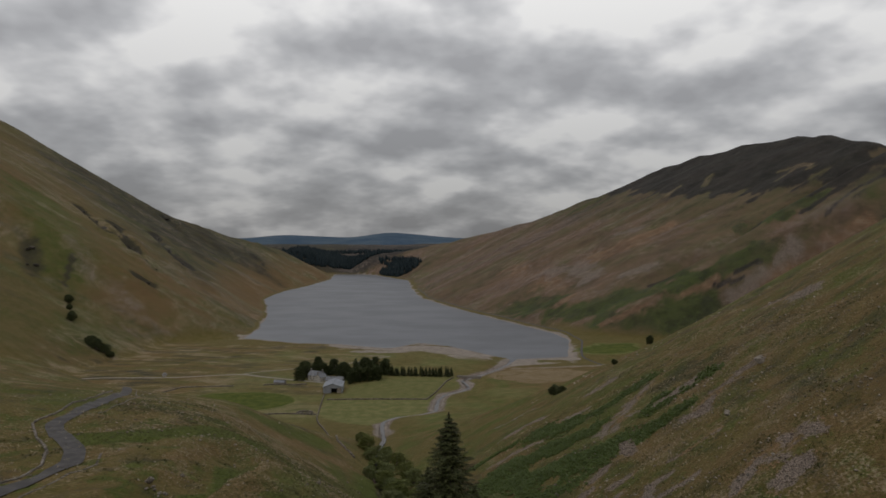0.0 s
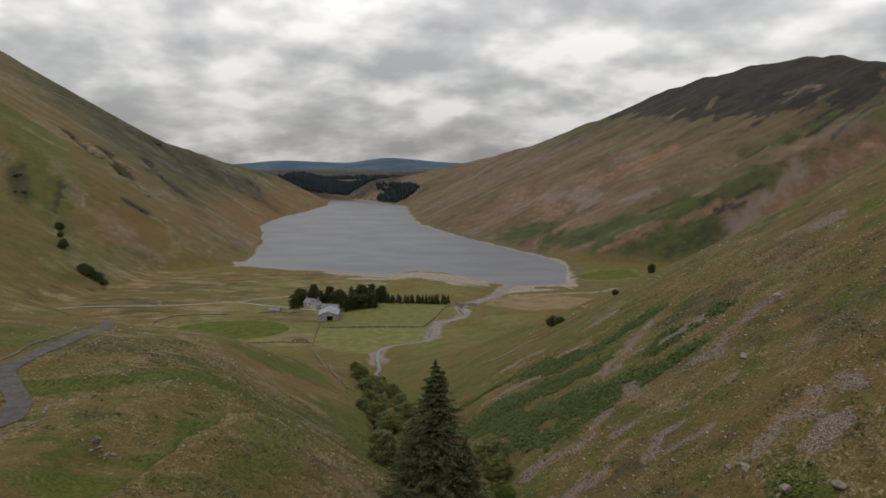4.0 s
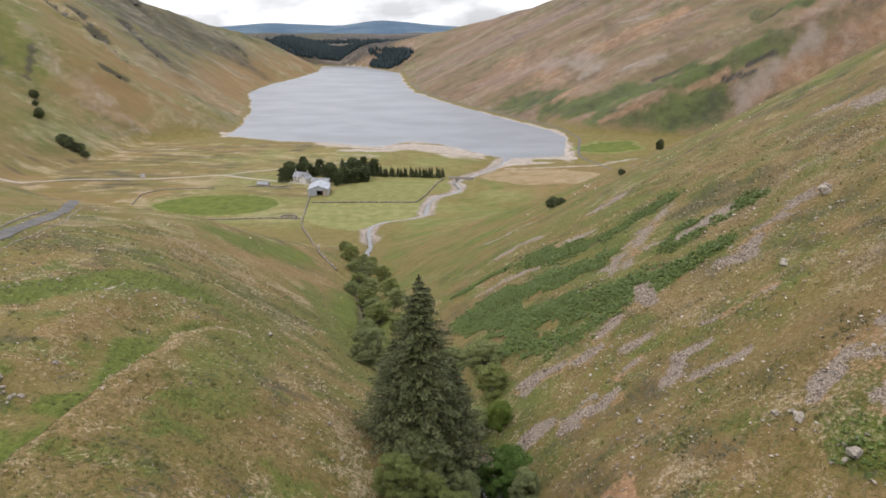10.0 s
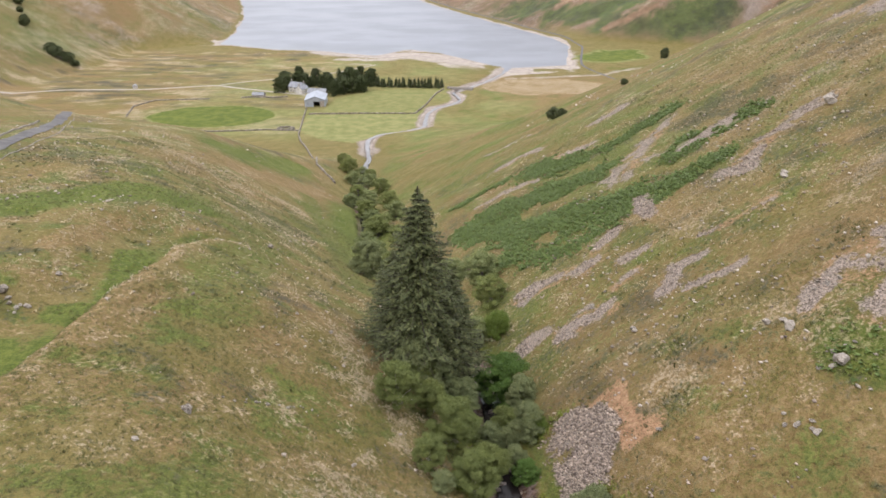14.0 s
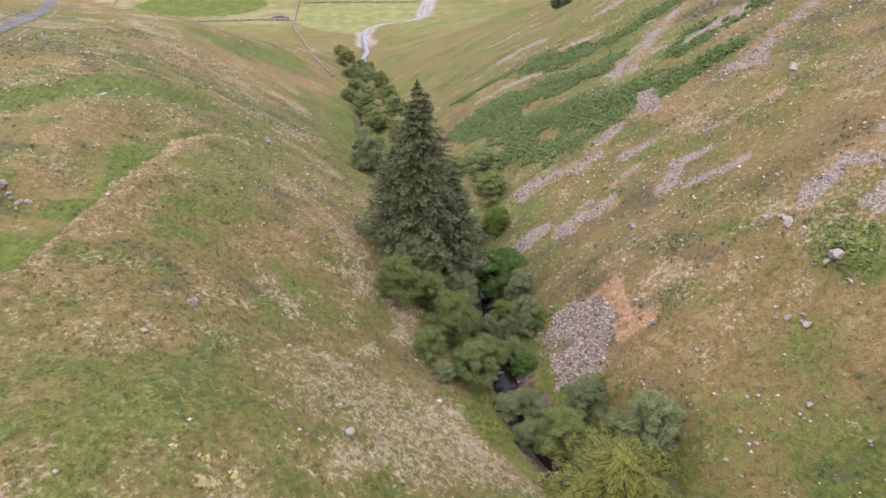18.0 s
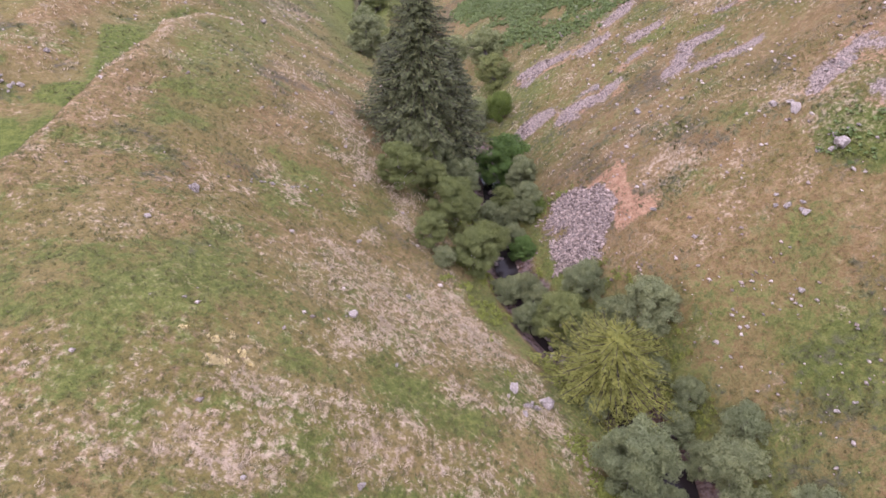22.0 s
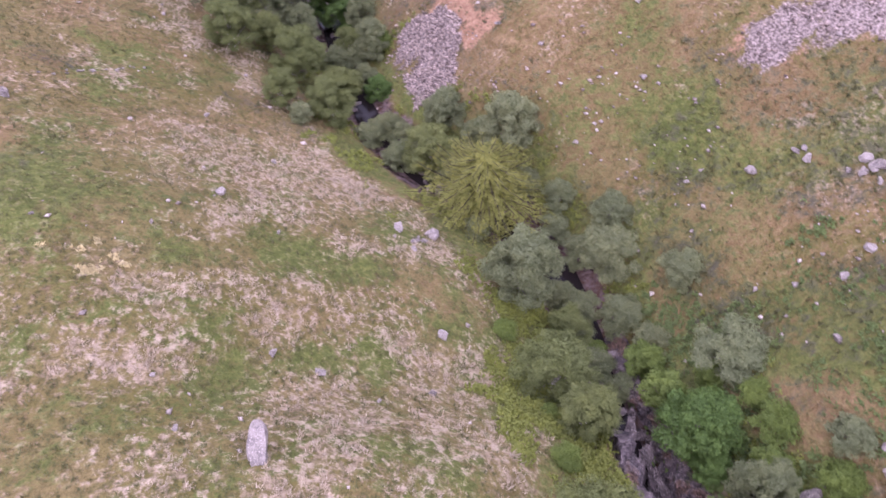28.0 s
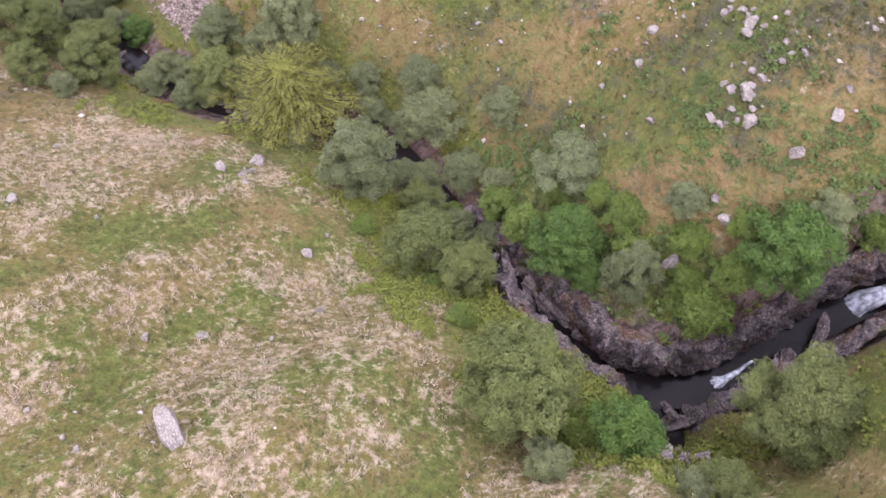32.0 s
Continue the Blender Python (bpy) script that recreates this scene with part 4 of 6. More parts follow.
    for pts, w in STONY_L:
        gravel = np.maximum(gravel, 0.38 * hill_l * step(1.4, 0.4, near_line(x, y, pts) / w + 1.6 * fbm(x, y, 14, 4, 47)))
        straw = np.maximum(straw, 0.34 * hill_l * step(1.6, 0.5, near_line(x, y, pts) / w + 1.6 * fbm(x, y, 11, 4, 49)))
    heather = np.maximum(heather, 0.6 * step(1.2, 0.6, near_line(x, y, [(-497, 792), (-466, 741)]) / 12 + 0.5 * rill))
    heather = np.maximum(heather, 0.7 * step(1.2, 0.6, near_line(x, y, [(-456, 808), (-441, 760)]) / 4))
    past = step(2120, 2200, y)
    heather = np.maximum(heather, past * 0.95)
    pasture = np.maximum(pasture, 0.5 * past * step(2900, 3000, y) * step(3500, 3300, y) * step(0.0, 0.2, far2))
    lush = np.maximum(lush, grey * np.clip(0.54 + 0.4 * h50 + 0.3 * rill, 0, 0.7))
    hills = np.maximum(hill_l * (0.3 + 0.5 * grey), hill_r)
    return np.stack([lush, straw, rust, hills], -1), np.stack([gravel, heather, pasture, step(48, 85, y) * step(430, 330, y) * (1 - pasture)], -1), np.stack([shingle, bare, wet], -1)


def sheet(name, xx, yy, zz):
    n, m = xx.shape
    me = bpy.data.meshes.new(name)
    co = np.stack([xx, yy, zz], -1).reshape(-1, 3)
    i = np.arange(n * m).reshape(n, m)
    quads = np.stack([i[:-1, :-1], i[:-1, 1:], i[1:, 1:], i[1:, :-1]], -1).reshape(-1, 4)
    fill_mesh(me, co, quads)
    me.polygons.foreach_set("use_smooth", np.ones(len(quads), bool))
    return me


def fill_mesh(me, co, faces):
    """Vertices and equal-sided faces straight from arrays."""
    k = faces.shape[1]
    me.vertices.add(len(co))
    me.vertices.foreach_set("co", np.asarray(co, np.float32).ravel())
    me.loops.add(faces.size)
    me.loops.foreach_set("vertex_index", faces.ravel().astype(np.int32))
    me.polygons.add(len(faces))
    me.polygons.foreach_set("loop_start", np.arange(0, faces.size, k, dtype=np.int32))
    me.polygons.foreach_set("loop_total", np.full(len(faces), k, np.int32))
    me.update()


def mesh_of(name, co, faces, material, smooth=False):
    me = bpy.data.meshes.new(name)
    fill_mesh(me, np.asarray(co), np.asarray(faces))
    if smooth:
        me.polygons.foreach_set("use_smooth", np.ones(len(faces), bool))
    me.materials.append(material)
    return me


def put(name, mesh, parent=None, label=""):
    ob = new(name, mesh)
    if parent:
        ob.parent = parent
    return tagged(ob, label)


def part(name, bm, material, parent=None, label="", smooth=False):
    me = bpy.data.meshes.new(name)
    bmesh.ops.recalc_face_normals(bm, faces=bm.faces)
    bm.to_mesh(me)
    bm.free()
    if smooth:
        me.polygons.foreach_set("use_smooth", np.ones(len(me.polygons), bool))
    me.materials.append(material)
    return put(name, me, parent, label)


ground_mesh = sheet("ground", XX, YY, ZZ)
for attr_name, values in zip(("cover_a", "cover_b", "cover_c"), cover(XX, YY, ZZ)):
    layer = ground_mesh.attributes.new(attr_name, "FLOAT_COLOR", "POINT")
    rgba = np.clip(values, 0, 1).reshape(-1, values.shape[-1])
    if rgba.shape[1] == 3:
        rgba = np.concatenate([rgba, np.ones((len(rgba), 1))], 1)
    layer.data.foreach_set("color", rgba.astype(np.float32).ravel())
ground_mesh.materials.append(M_GROUND)
land = tagged(new("ground", ground_mesh), "rough grassy valley floor and hillsides with bracken, heather and stones", "ground", kind="structure")


# ---- water ----
def lake():
    xs, ys = spaced([(-900, 400, 20, 20)]), spaced([(630, 2400, 20, 20)])
    xx, yy = np.meshgrid(xs, ys)
    me = sheet("lake_water", xx, yy, np.zeros_like(xx))
    me.materials.append(M_LAKE)
    return tagged(new("lake_water", me), "grey rippled lake under a cloudy sky", "lake", kind="structure")


lake()


def smooth_line(pts, gap):
    """A rounded line through way points, at even steps."""
    p = np.array(pts, float)
    t = np.concatenate([[0], np.cumsum(np.hypot(*np.diff(p[:, :2], axis=0).T))])
    s = np.arange(0, t[-1], gap)
    w = gap * 1.5
    return np.stack([bend(s, t, p[:, k], w) for k in range(p.shape[1])], -1)


def ribbon(name, line, half, lift, material, label, category, flat=True, wobble=0.0, kind="structure"):
    """A strip along a line, three spans wide, laid on the ground or at the line's own heights."""
    d = np.gradient(line[:, :2], axis=0)
    d /= np.linalg.norm(d, axis=1)[:, None] + 1e-9
    side = np.stack([d[:, 1], -d[:, 0]], -1)
    rows = []
    for k in (-1, -0.5, 0, 0.5, 1):
        h = half * (1 + wobble * fbm(np.arange(len(line)) * 0.9 + 50 * k, k * 7.0 + np.zeros(len(line)), 5, 3, 51))
        p = line[:, :2] + side * (h * k)[:, None]
        z = lie(p[:, 0], p[:, 1]) + lift if flat else line[:, 2] + lift
        rows.append(np.concatenate([p, z[:, None]], 1))
    g = np.stack(rows, 1)
    me = sheet(name, g[:, :, 0], g[:, :, 1], g[:, :, 2])
    me.materials.append(material)
    return tagged(new(name, me), label, category, kind=kind)


stream_line = smooth_line([(x, y, z) for y, x, z in STREAM + RIVER[:1]], 1.0)
ribbon("stream_water", stream_line, 1.1, 0.28, M_STREAM, "dark peaty stream water running through the gully", "stream", flat=False, wobble=0.35)
river_line = smooth_line([(x, y, z) for y, x, z in STREAM[-2:] + RIVER[:-1]], 2.5)
ribbon("river_water", river_line, 1.25, 0.35, M_RIVER, "shallow pale river winding past the fields", "river", flat=False, wobble=0.8)

# ---- road and tracks ----
ROAD = [(-50, 20), (-57, 44), (-55.5, 56), (-54.6, 64), (-58, 71.5), (-67, 83), (-72.5, 91), (-73.5, 100), (-76, 113), (-86, 145), (-101, 180), (-112, 205), (-122, 226), (-140, 262), (-150, 300)]
road_line = smooth_line(ROAD, 1.5)
ribbon("road", road_line, 1.45, 0.12, M_ROAD, "narrow grey asphalt lane winding over the moor", "road")
ribbon("farm_track", smooth_line([(-470, 520), (-346, 536), (-300, 556), (-233, 560), (-184, 580), (-166, 569), (-115, 547), (-96, 536)], 4), 1.7, 0.1, M_TRACK, "pale gravel track leading to the farm", "track")
ribbon("shore_track", smooth_line([(-184, 580), (-168, 595), (-142, 612), (-110, 630), (-60, 690)], 4), 1.2, 0.1, M_TRACK, "pale gravel track going down to the lake", "track")
east_line = smooth_line([(x + 15, y) for x, y in zip(EAST_X[:10], EAST_Y[:10])], 6)
ribbon("lakeside_road", east_line, 1.2, 0.15, M_ROAD, "grey lane along the shore of the lake", "road")

# ---- trees and bushes ----
RNG = np.random.RandomState(11)


def cards(centres, normals, size, rng, long=1.5, jitter=0.7):
    """One diamond-shaped leaf spray at each centre, facing roughly along its normal."""
    n = len(centres)
    d = normals + rng.normal(0, jitter, (n, 3))
    d /= np.linalg.norm(d, axis=1)[:, None] + 1e-9
    t = np.cross(d, rng.normal(0, 1, (n, 3)))
    t /= np.linalg.norm(t, axis=1)[:, None] + 1e-9
    b = np.cross(d, t)
    s = size * rng.uniform(0.6, 1.4, (n, 1))
    bow = d * s * rng.uniform(-0.3, 0.3, (n, 1))
    co = np.stack([centres - t * s * long, centres - b * s * 0.62 + bow, centres + t * s * long, centres + b * s * 0.62 + bow], 1).reshape(-1, 3)
    return co, np.arange(4 * n).reshape(n, 4)


def tube(path, radii, sides=7):
    """A tapering round limb along a path."""
    path, radii = np.asarray(path, float), np.asarray(radii, float)
    d = np.gradient(path, axis=0)
    d /= np.linalg.norm(d, axis=1)[:, None] + 1e-9
    ref = np.where(np.abs(d[:, 2:3]) > 0.9, np.array([[1.0, 0, 0]]), np.array([[0, 0, 1.0]]))
    u = np.cross(d, ref)
    u /= np.linalg.norm(u, axis=1)[:, None] + 1e-9
    v = np.cross(d, u)
    a = np.linspace(0, 2 * np.pi, sides, endpoint=False)
    ring = path[:, None] + radii[:, None, None] * (np.cos(a)[None, :, None] * u[:, None] + np.sin(a)[None, :, None] * v[:, None])
    i = np.arange(len(path) * sides).reshape(len(path), sides)
    j = np.roll(i, -1, axis=1)
    faces = np.stack([i[:-1], j[:-1], j[1:], i[1:]], -1).reshape(-1, 4)
    return ring.reshape(-1, 3), faces


def merge(pieces):
    co, faces, k = [], [], 0
    for c, f in pieces:
        co.append(c)
        faces.append(f + k)
        k += len(c)
    return np.concatenate(co), np.concatenate(faces)


def broadleaf(name, label, category, width, tall, material, bark, seed, leaves=4200, size=0.13, stems=2, low_crown=0.25, tight=1.0, far=False):
    """A small upland tree: a few leaning stems, limbs, and a crown of many leaf clumps."""
    rng = np.random.RandomState(seed)
    root = tagged(new(name), label, category)
    r = width / 2
    clumps, wood = [], []
    n = int(34 * tight)
    for k in range(n):
        hh, a = ((k + 0.5) / n) ** 0.9, 2.39996 * k + rng.uniform(-0.5, 0.5)
        dome = math.sqrt(max(0.05, 1 - ((hh - 0.38) / 0.64) ** 2))
        q = r * dome * (rng.uniform(0.15, 0.5) if k % 4 == 3 else rng.uniform(0.5, 0.95))
        z = tall * (low_crown + (0.94 - low_crown) * hh) * rng.uniform(0.93, 1.04)
        clumps.append((q * math.cos(a), q * math.sin(a), z, rng.uniform(0.11, 0.2) * width * (34 / n) ** 0.36))
    for k in range(stems):
        a = rng.uniform(0, 6.283)
        lean = rng.uniform(0.05, 0.28) * r * 1.6
        h = np.linspace(0, 0.85 * tall, 9)
        bendy = np.stack([lean * (h / tall) ** 1.3 * math.cos(a) + 0.05 * tall * np.sin(h * 1.1 + k) * 0.3, lean * (h / tall) ** 1.3 * math.sin(a) + 0.05 * tall * np.cos(h * 0.9 + k) * 0.3 * (h / tall), h - 0.3], -1)
        rad = np.linspace(0.022 * tall, 0.006 * tall, 9)
        wood.append(tube(bendy, rad))
    main = wood[:]
    limbs = []
    for k, (x, y, z, s) in enumerate(clumps[:18]):
        b0 = rng.uniform(0.2, 0.6) * z
        limbs.append(tube(np.array([[0.1 * x, 0.1 * y, b0], [0.5 * x, 0.5 * y, b0 + 0.55 * (z - b0)], [x, y, z]]), [0.009 * tall, 0.006 * tall, 0.002 * tall], 5))
    cc, nn = [], []
    per = leaves // n
    for x, y, z, s in clumps:
        d = rng.normal(0, 1, (per, 3))
        d /= np.linalg.norm(d, axis=1)[:, None]
        d[:, 2] = np.abs(d[:, 2]) * 0.9 - 0.25 * rng.rand(per)
        rad = s * rng.uniform(0.55, 1.08, (per, 1)) ** 0.6
        lump = 1 + 0.25 * np.sin(5 * d[:, 0:1] + x) * np.cos(4 * d[:, 1:2] + z)
        cc.append(np.array([x, y, z]) + d * rad * lump * np.array([1, 1, 0.72]))
        nn.append(d + np.array([0.15 * x / r, 0.15 * y / r, 0.35]))
    cc, nn = np.concatenate(cc), np.concatenate(nn)
    # larger sprays inside each clump close the crown
    inner = []
    for x, y, z, s in clumps:
        d = rng.normal(0, 1, (max(16, per // 10), 3))
        d /= np.linalg.norm(d, axis=1)[:, None]
        inner.append(cards(np.array([x, y, z - 0.15 * s]) + d * 0.6 * s * np.array([1, 1, 0.7]), d, 0.13 * s + size, rng, 1.2, 0.4))
    crown = merge([cards(cc, nn, size, rng)] + inner)
    put("trunk", mesh_of("trunk", *merge(main + (limbs if far else limbs[12:])), bark, True), root)
    for limb in () if far else limbs[:12]:
        put("limb", mesh_of("limb", *limb, bark, True), root)
    put("crown", mesh_of("crown", *crown, material), root)
    return root


def conifer(name, label, category, width, tall, material, seed, whorls=40, per=9, sprays=15, droop=0.35, size=0.17, sparse=0.0, gaps=0.1, long=1.7, low_branch=0.06):
    """A spruce or larch: a straight stem with whorls of drooping, needle-hung branches."""
    rng = np.random.RandomState(seed)
    root = tagged(new(name), label, category)
    stem = np.stack([0.1 * np.sin(np.linspace(0, 3, 12)), 0.1 * np.cos(np.linspace(0, 2, 12)) - 0.1, np.linspace(-0.4, tall, 12)], -1)
    cc, nn, twigs = [], [], []
    for w in range(whorls):
        f = w / (whorls - 1)
        z0 = tall * (low_branch + (0.98 - low_branch) * f ** 0.92)
        reach = width / 2 * ((1 - f) ** 0.74) * rng.uniform(0.78, 1.15) + 0.15
        for b in range(per if f < 0.8 else max(4, per - 3)):
            if rng.rand() < gaps:
                continue
            a = 6.283 * (b + rng.uniform(-0.4, 0.4)) / per + w * 0.7
            L = reach * rng.uniform(0.65, 1.15)
            t = np.linspace(0, 1, 5)
            dip = -droop * L * t ** 1.3 + 0.16 * L * t ** 3 + 0.12 * L * t * f
            p = np.stack([L * t * math.cos(a), L * t * math.sin(a), z0 + dip], -1)
            if L > 0.8:
                twigs.append(tube(p, np.linspace(0.012, 0.004, 5) * tall * 0.12 + 0.012, 4))
            m = max(4, int(sprays * (0.35 + 0.65 * L / (width / 2))))
            u = rng.uniform(0.12 + sparse, 1.0, m)
            q = np.stack([np.interp(u, t, p[:, k]) for k in range(3)], -1)
            side = rng.uniform(-1, 1, m) * 0.26 * L * (1.15 - u) + rng.normal(0, 0.05, m)
            q[:, 0] += -math.sin(a) * side
            q[:, 1] += math.cos(a) * side
            q[:, 2] -= np.abs(side) * 0.22 + rng.uniform(0, 0.14, m)
            cc.append(q)
            nn.append(np.stack([0.5 * math.cos(a) + 0 * u, 0.5 * math.sin(a) + 0 * u, 0.9 + 0 * u], -1))
    put("trunk", mesh_of("trunk", *merge([tube(stem, np.linspace(0.016 * tall, 0.003 * tall, 12), 8)] + twigs), M_DARKBARK, True), root)
    put("crown", mesh_of("crown", *cards(np.concatenate(cc), np.concatenate(nn), size, rng, long, 0.34), material), root)
    return root


def stand(proto, spots, group=""):
    """The prototype goes to the first spot, copies to the rest: x, y, scale across, scale in height."""
    for k, (x, y, sw, sh) in enumerate(spots):
        m = pose(x, y, float(lie(x, y)) - 0.12, 0, 0, (k * 137) % 360 if k else 0) @ Matrix.Diagonal((sw, sw, sh, 1))
        if k:
            ob = copy_thing(proto, m)
        else:
            ob = proto
        ob.matrix_basis = m
        if group:
            tagged(ob, group=group)


def spots(rows, width, tall):
    return [(x, y, w / width, h / tall) for x, y, w, h in rows]


G = "trees along the gully"
BIRCH_A = [(-4.3, 58.7, 4.8, 5.8), (-0.9, 61.0, 3.6, 4.4), (-0.9, 50.2, 3.4, 3.7), (12.4, 12.0, 3.7, 4.2), (7.5, 64.9, 3, 3), (12.0, -5.2, 3.0, 2.8)]
BIRCH_B = [(1.4, 56.4, 5.6, 6.2), (8.5, 4.0, 5.9, 6.2), (18.2, -5.5, 6.0, 5.4), (4.6, 52.6, 4.6, 5.2)]
BIRCH_C = [(11.1, 42.2, 5.4, 5.1), (3.1, 49.3, 4.6, 4.8), (-2.1, 65.6, 4, 4.8), (12.2, 16.0, 5.5, 5.6), (15.4, 20.4, 3.6, 4.0)]
stand(broadleaf("birch_tree", "grey-green downy birch on the bank of the stream", "tree", 6, 7, M_BIRCH, M_BIRCHBARK, 1, leaves=44000, size=0.048, tight=2.2), spots(BIRCH_A, 6, 7), G)
stand(broadleaf("birch_tree", "broad grey-green birch with pale stems beside the stream", "tree", 7, 8, M_BIRCH, M_BIRCHBARK, 2, leaves=72000, size=0.044, stems=3, tight=2.8), spots(BIRCH_B, 7, 8), G)
stand(broadleaf("birch_tree", "rounded pale green birch on the gully side", "tree", 6, 7, M_BIRCH, M_BIRCHBARK, 3, leaves=44000, size=0.048, low_crown=0.06, tight=2.2), spots(BIRCH_C, 6, 7), G)
ROWAN_A = [(7.8, 71.8, 7.1, 7.1), (18.9, 9.9, 5.0, 4.6), (25.8, 0.3, 5.3, 4.6), (10.4, -0.7, 3.4, 3.7), (8.5, 53.4, 2.9, 2.7), (18.6, 7.6, 2.4, 2.1)]
ROWAN_B = [(19.3, 16.3, 2.8, 2.9), (18.9, 13.1, 3.2, 3.0), (21.2, 6.4, 2.4, 2.2)]
stand(broadleaf("rowan_tree", "bright green rowan growing in the gully", "tree", 6, 6.5, M_ROWAN, M_BARK, 5, leaves=30000, size=0.058, low_crown=0.08, tight=1.9), spots(ROWAN_A, 6, 6.5), G)
stand(broadleaf("rowan_tree", "young fresh green rowan among the bushes", "tree", 3, 4, M_BUSH, M_BARK, 6, leaves=9000, size=0.055, low_crown=0.15), spots(ROWAN_B, 3, 4), G)
WILLOW_A = [(17.6, 39.8, 5.5, 5.4), (9.7, 68.5, 4.2, 4.6), (13.3, 24.9, 5.9, 6.5), (19.9, 5.5, 3.5, 4.8), (9.4, 60.1, 3.9, 5.2), (-3.2, 66.4, 5.4, 6.4), (-0.3, 66.6, 4.2, 4.8), (2.6, 66.0, 4.3, 4.6), (-15.4, 132, 8, 9)]
WILLOW_B = [(16.4, 17.2, 3, 2.6), (15.2, 14.2, 2.6, 2.4), (17.4, 22.4, 3.2, 2.8), (15.6, 27.6, 3, 2.8), (24.6, 6.2, 2.6, 1.6), (28.4, 0.2, 3, 2), (21.1, 25.9, 5.1, 3.6), (0.3, 47.8, 2.6, 1.8), (8.6, 48.1, 2.8, 2.2), (13.5, 45.7, 4.2, 3.4), (15.1, 41.7, 3.1, 2.8), (19.7, 32.7, 3, 2.6), (19.8, 20.5, 3.6, 2.8)]
WILLOW_B += [(23.3, 13.5, 5.2, 2.6), (10.4, -4.0, 2, 1.6), (6.8, 0.6, 2.4, 1.9), (18.4, 30.2, 3.2, 2.8), (22.6, 29.0, 3.6, 2.6), (24.4, 21.5, 3.4, 2.2), (20.6, 17.6, 2.8, 2.2), (12.0, 31.4, 2.4, 2), (16.0, 20.3, 3.2, 2.6), (17.7, 15.2, 2.8, 2.0), (16.3, 24.0, 2.8, 2.4), (19.6, 27.4, 3.2, 2.4), (17.6, 35.6, 3, 2.6), (10.2, 43.8, 3.4, 2.8), (12.4, 39.4, 3.2, 2.6), (6.2, 46.8, 3.2, 2.6), (9.4, 46.2, 2.8, 2.4), (8.2, 43.2, 3.2, 3.0), (7.6, 47.6, 3, 2.8), (5.0, 55.2, 3.4, 3.4), (7.8, 56.2, 3, 3), (5.2, 59.6, 3.6, 3.6), (7.4, 60, 3, 3)]
stand(broadleaf("willow_tree", "dark grey-green willow by the stream", "tree", 6, 7, M_WILLOW, M_BARK, 7, leaves=46000, size=0.049, low_crown=0.06, tight=2.4), spots(WILLOW_A, 6, 7), G)
stand(broadleaf("willow_bush", "low olive-grey willow bush in the gully", "bush", 5, 4, M_WILLOW, M_BARK, 8, leaves=24000, size=0.046, stems=4, low_crown=0.05, tight=1.7), spots(WILLOW_B, 5, 4), G)
BUSHES = [(20.6, 11.4, 2.6, 1.5), (22.6, 10.6, 2.4, 1.2), (23.4, 4.4, 2.6, 1.4), (22.0, 3.2, 2.2, 1.3), (25.4, 2.6, 2.4, 1.2), (17.2, 18.8, 2.2, 1.2), (13.8, 18.4, 1.8, 1.0), (21.8, 13.0, 2.4, 1.1), (10.6, 13.2, 1.6, 0.7), (21.5, 1.1, 4.2, 1.9), (8.8, 90.3, 4.3, 3.8), (30.6, -2.2, 2.6, 1.8), (9.2, 0.8, 2.3, 2.0), (23.9, 1.4, 3, 1.5), (10.4, 20.6, 2.0, 0.9), (9.8, 9.4, 2, 1), (22.6, 8.6, 3.0, 1.5), (10.6, 60.5, 2.6, 1.9), (5.2, 61.5, 2.6, 2)]
stand(broadleaf("green_bush", "leafy yellow-green bush on the bank", "bush", 4, 2.2, M_BUSH, M_BARK, 9, leaves=11000, size=0.05, stems=4, low_crown=0.08), spots(BUSHES, 4, 2.2), "bushes along the gully")
LOWER = [(-8, 110, 7, 7), (-12, 148, 9, 9), (-17, 163, 9, 9.5), (-18.5, 190, 11, 11), (-22, 207, 9, 9), (-26, 226, 10, 10), (-27, 243, 11, 11), (-33, 262, 10, 10), (-37, 284, 11, 11), (-42, 303, 11, 12), (7.6, 114, 9, 9)]
LOWER += [(8.4, 103, 7.5, 8), (2, 122, 9, 8), (-4, 132, 8, 8), (5.5, 92, 7, 7.5), (-32, 300, 8, 7), (-21, 178, 8, 8), (-11, 172, 8, 8), (-14, 200, 9, 9), (-18, 225, 9, 9), (-33, 238, 8, 8), (-24, 262, 9, 9), (-30, 282, 9, 9), (-46, 318, 9, 9), (-7, 155, 8, 8), (0, 108, 8, 8), (-38, 322, 6, 5)]
stand(broadleaf("alder_tree", "dark olive tree lining the lower stream", "tree", 8, 9, M_ALDER, M_BARK, 10, leaves=17000, far=True, size=0.095, low_crown=0.03, tight=1.7), spots([(x, y, 0.82 * w, 0.66 * h) for x, y, w, h in LOWER[::2]], 8, 9), G)
stand(broadleaf("ash_tree", "olive green tree lining the lower stream", "tree", 8, 9, M_ASH, M_BARK, 12, leaves=17000, far=True, size=0.095, low_crown=0.03, tight=1.7), spots([(x, y, 0.82 * w, 0.66 * h) for x, y, w, h in LOWER[1::2]], 8, 9), G)
stand(conifer("spruce_tree", "tall dark spruce rising from the gully", "tree", 16.5, 27.5, M_SPRUCE, 21, whorls=36, per=17, sprays=74, size=0.15, gaps=0.12), [(-2.4, 70.6, 0.97, 0.88)], G)
stand(conifer("spruce_tree", "olive spruce crowded against a taller spruce", "tree", 12, 21, M_SPRUCE, 22, whorls=28, per=15, sprays=52, size=0.16, gaps=0.12), [(-5.6, 75.0, 0.9, 0.66), (1.6, 74.5, 0.95, 0.74)], G)
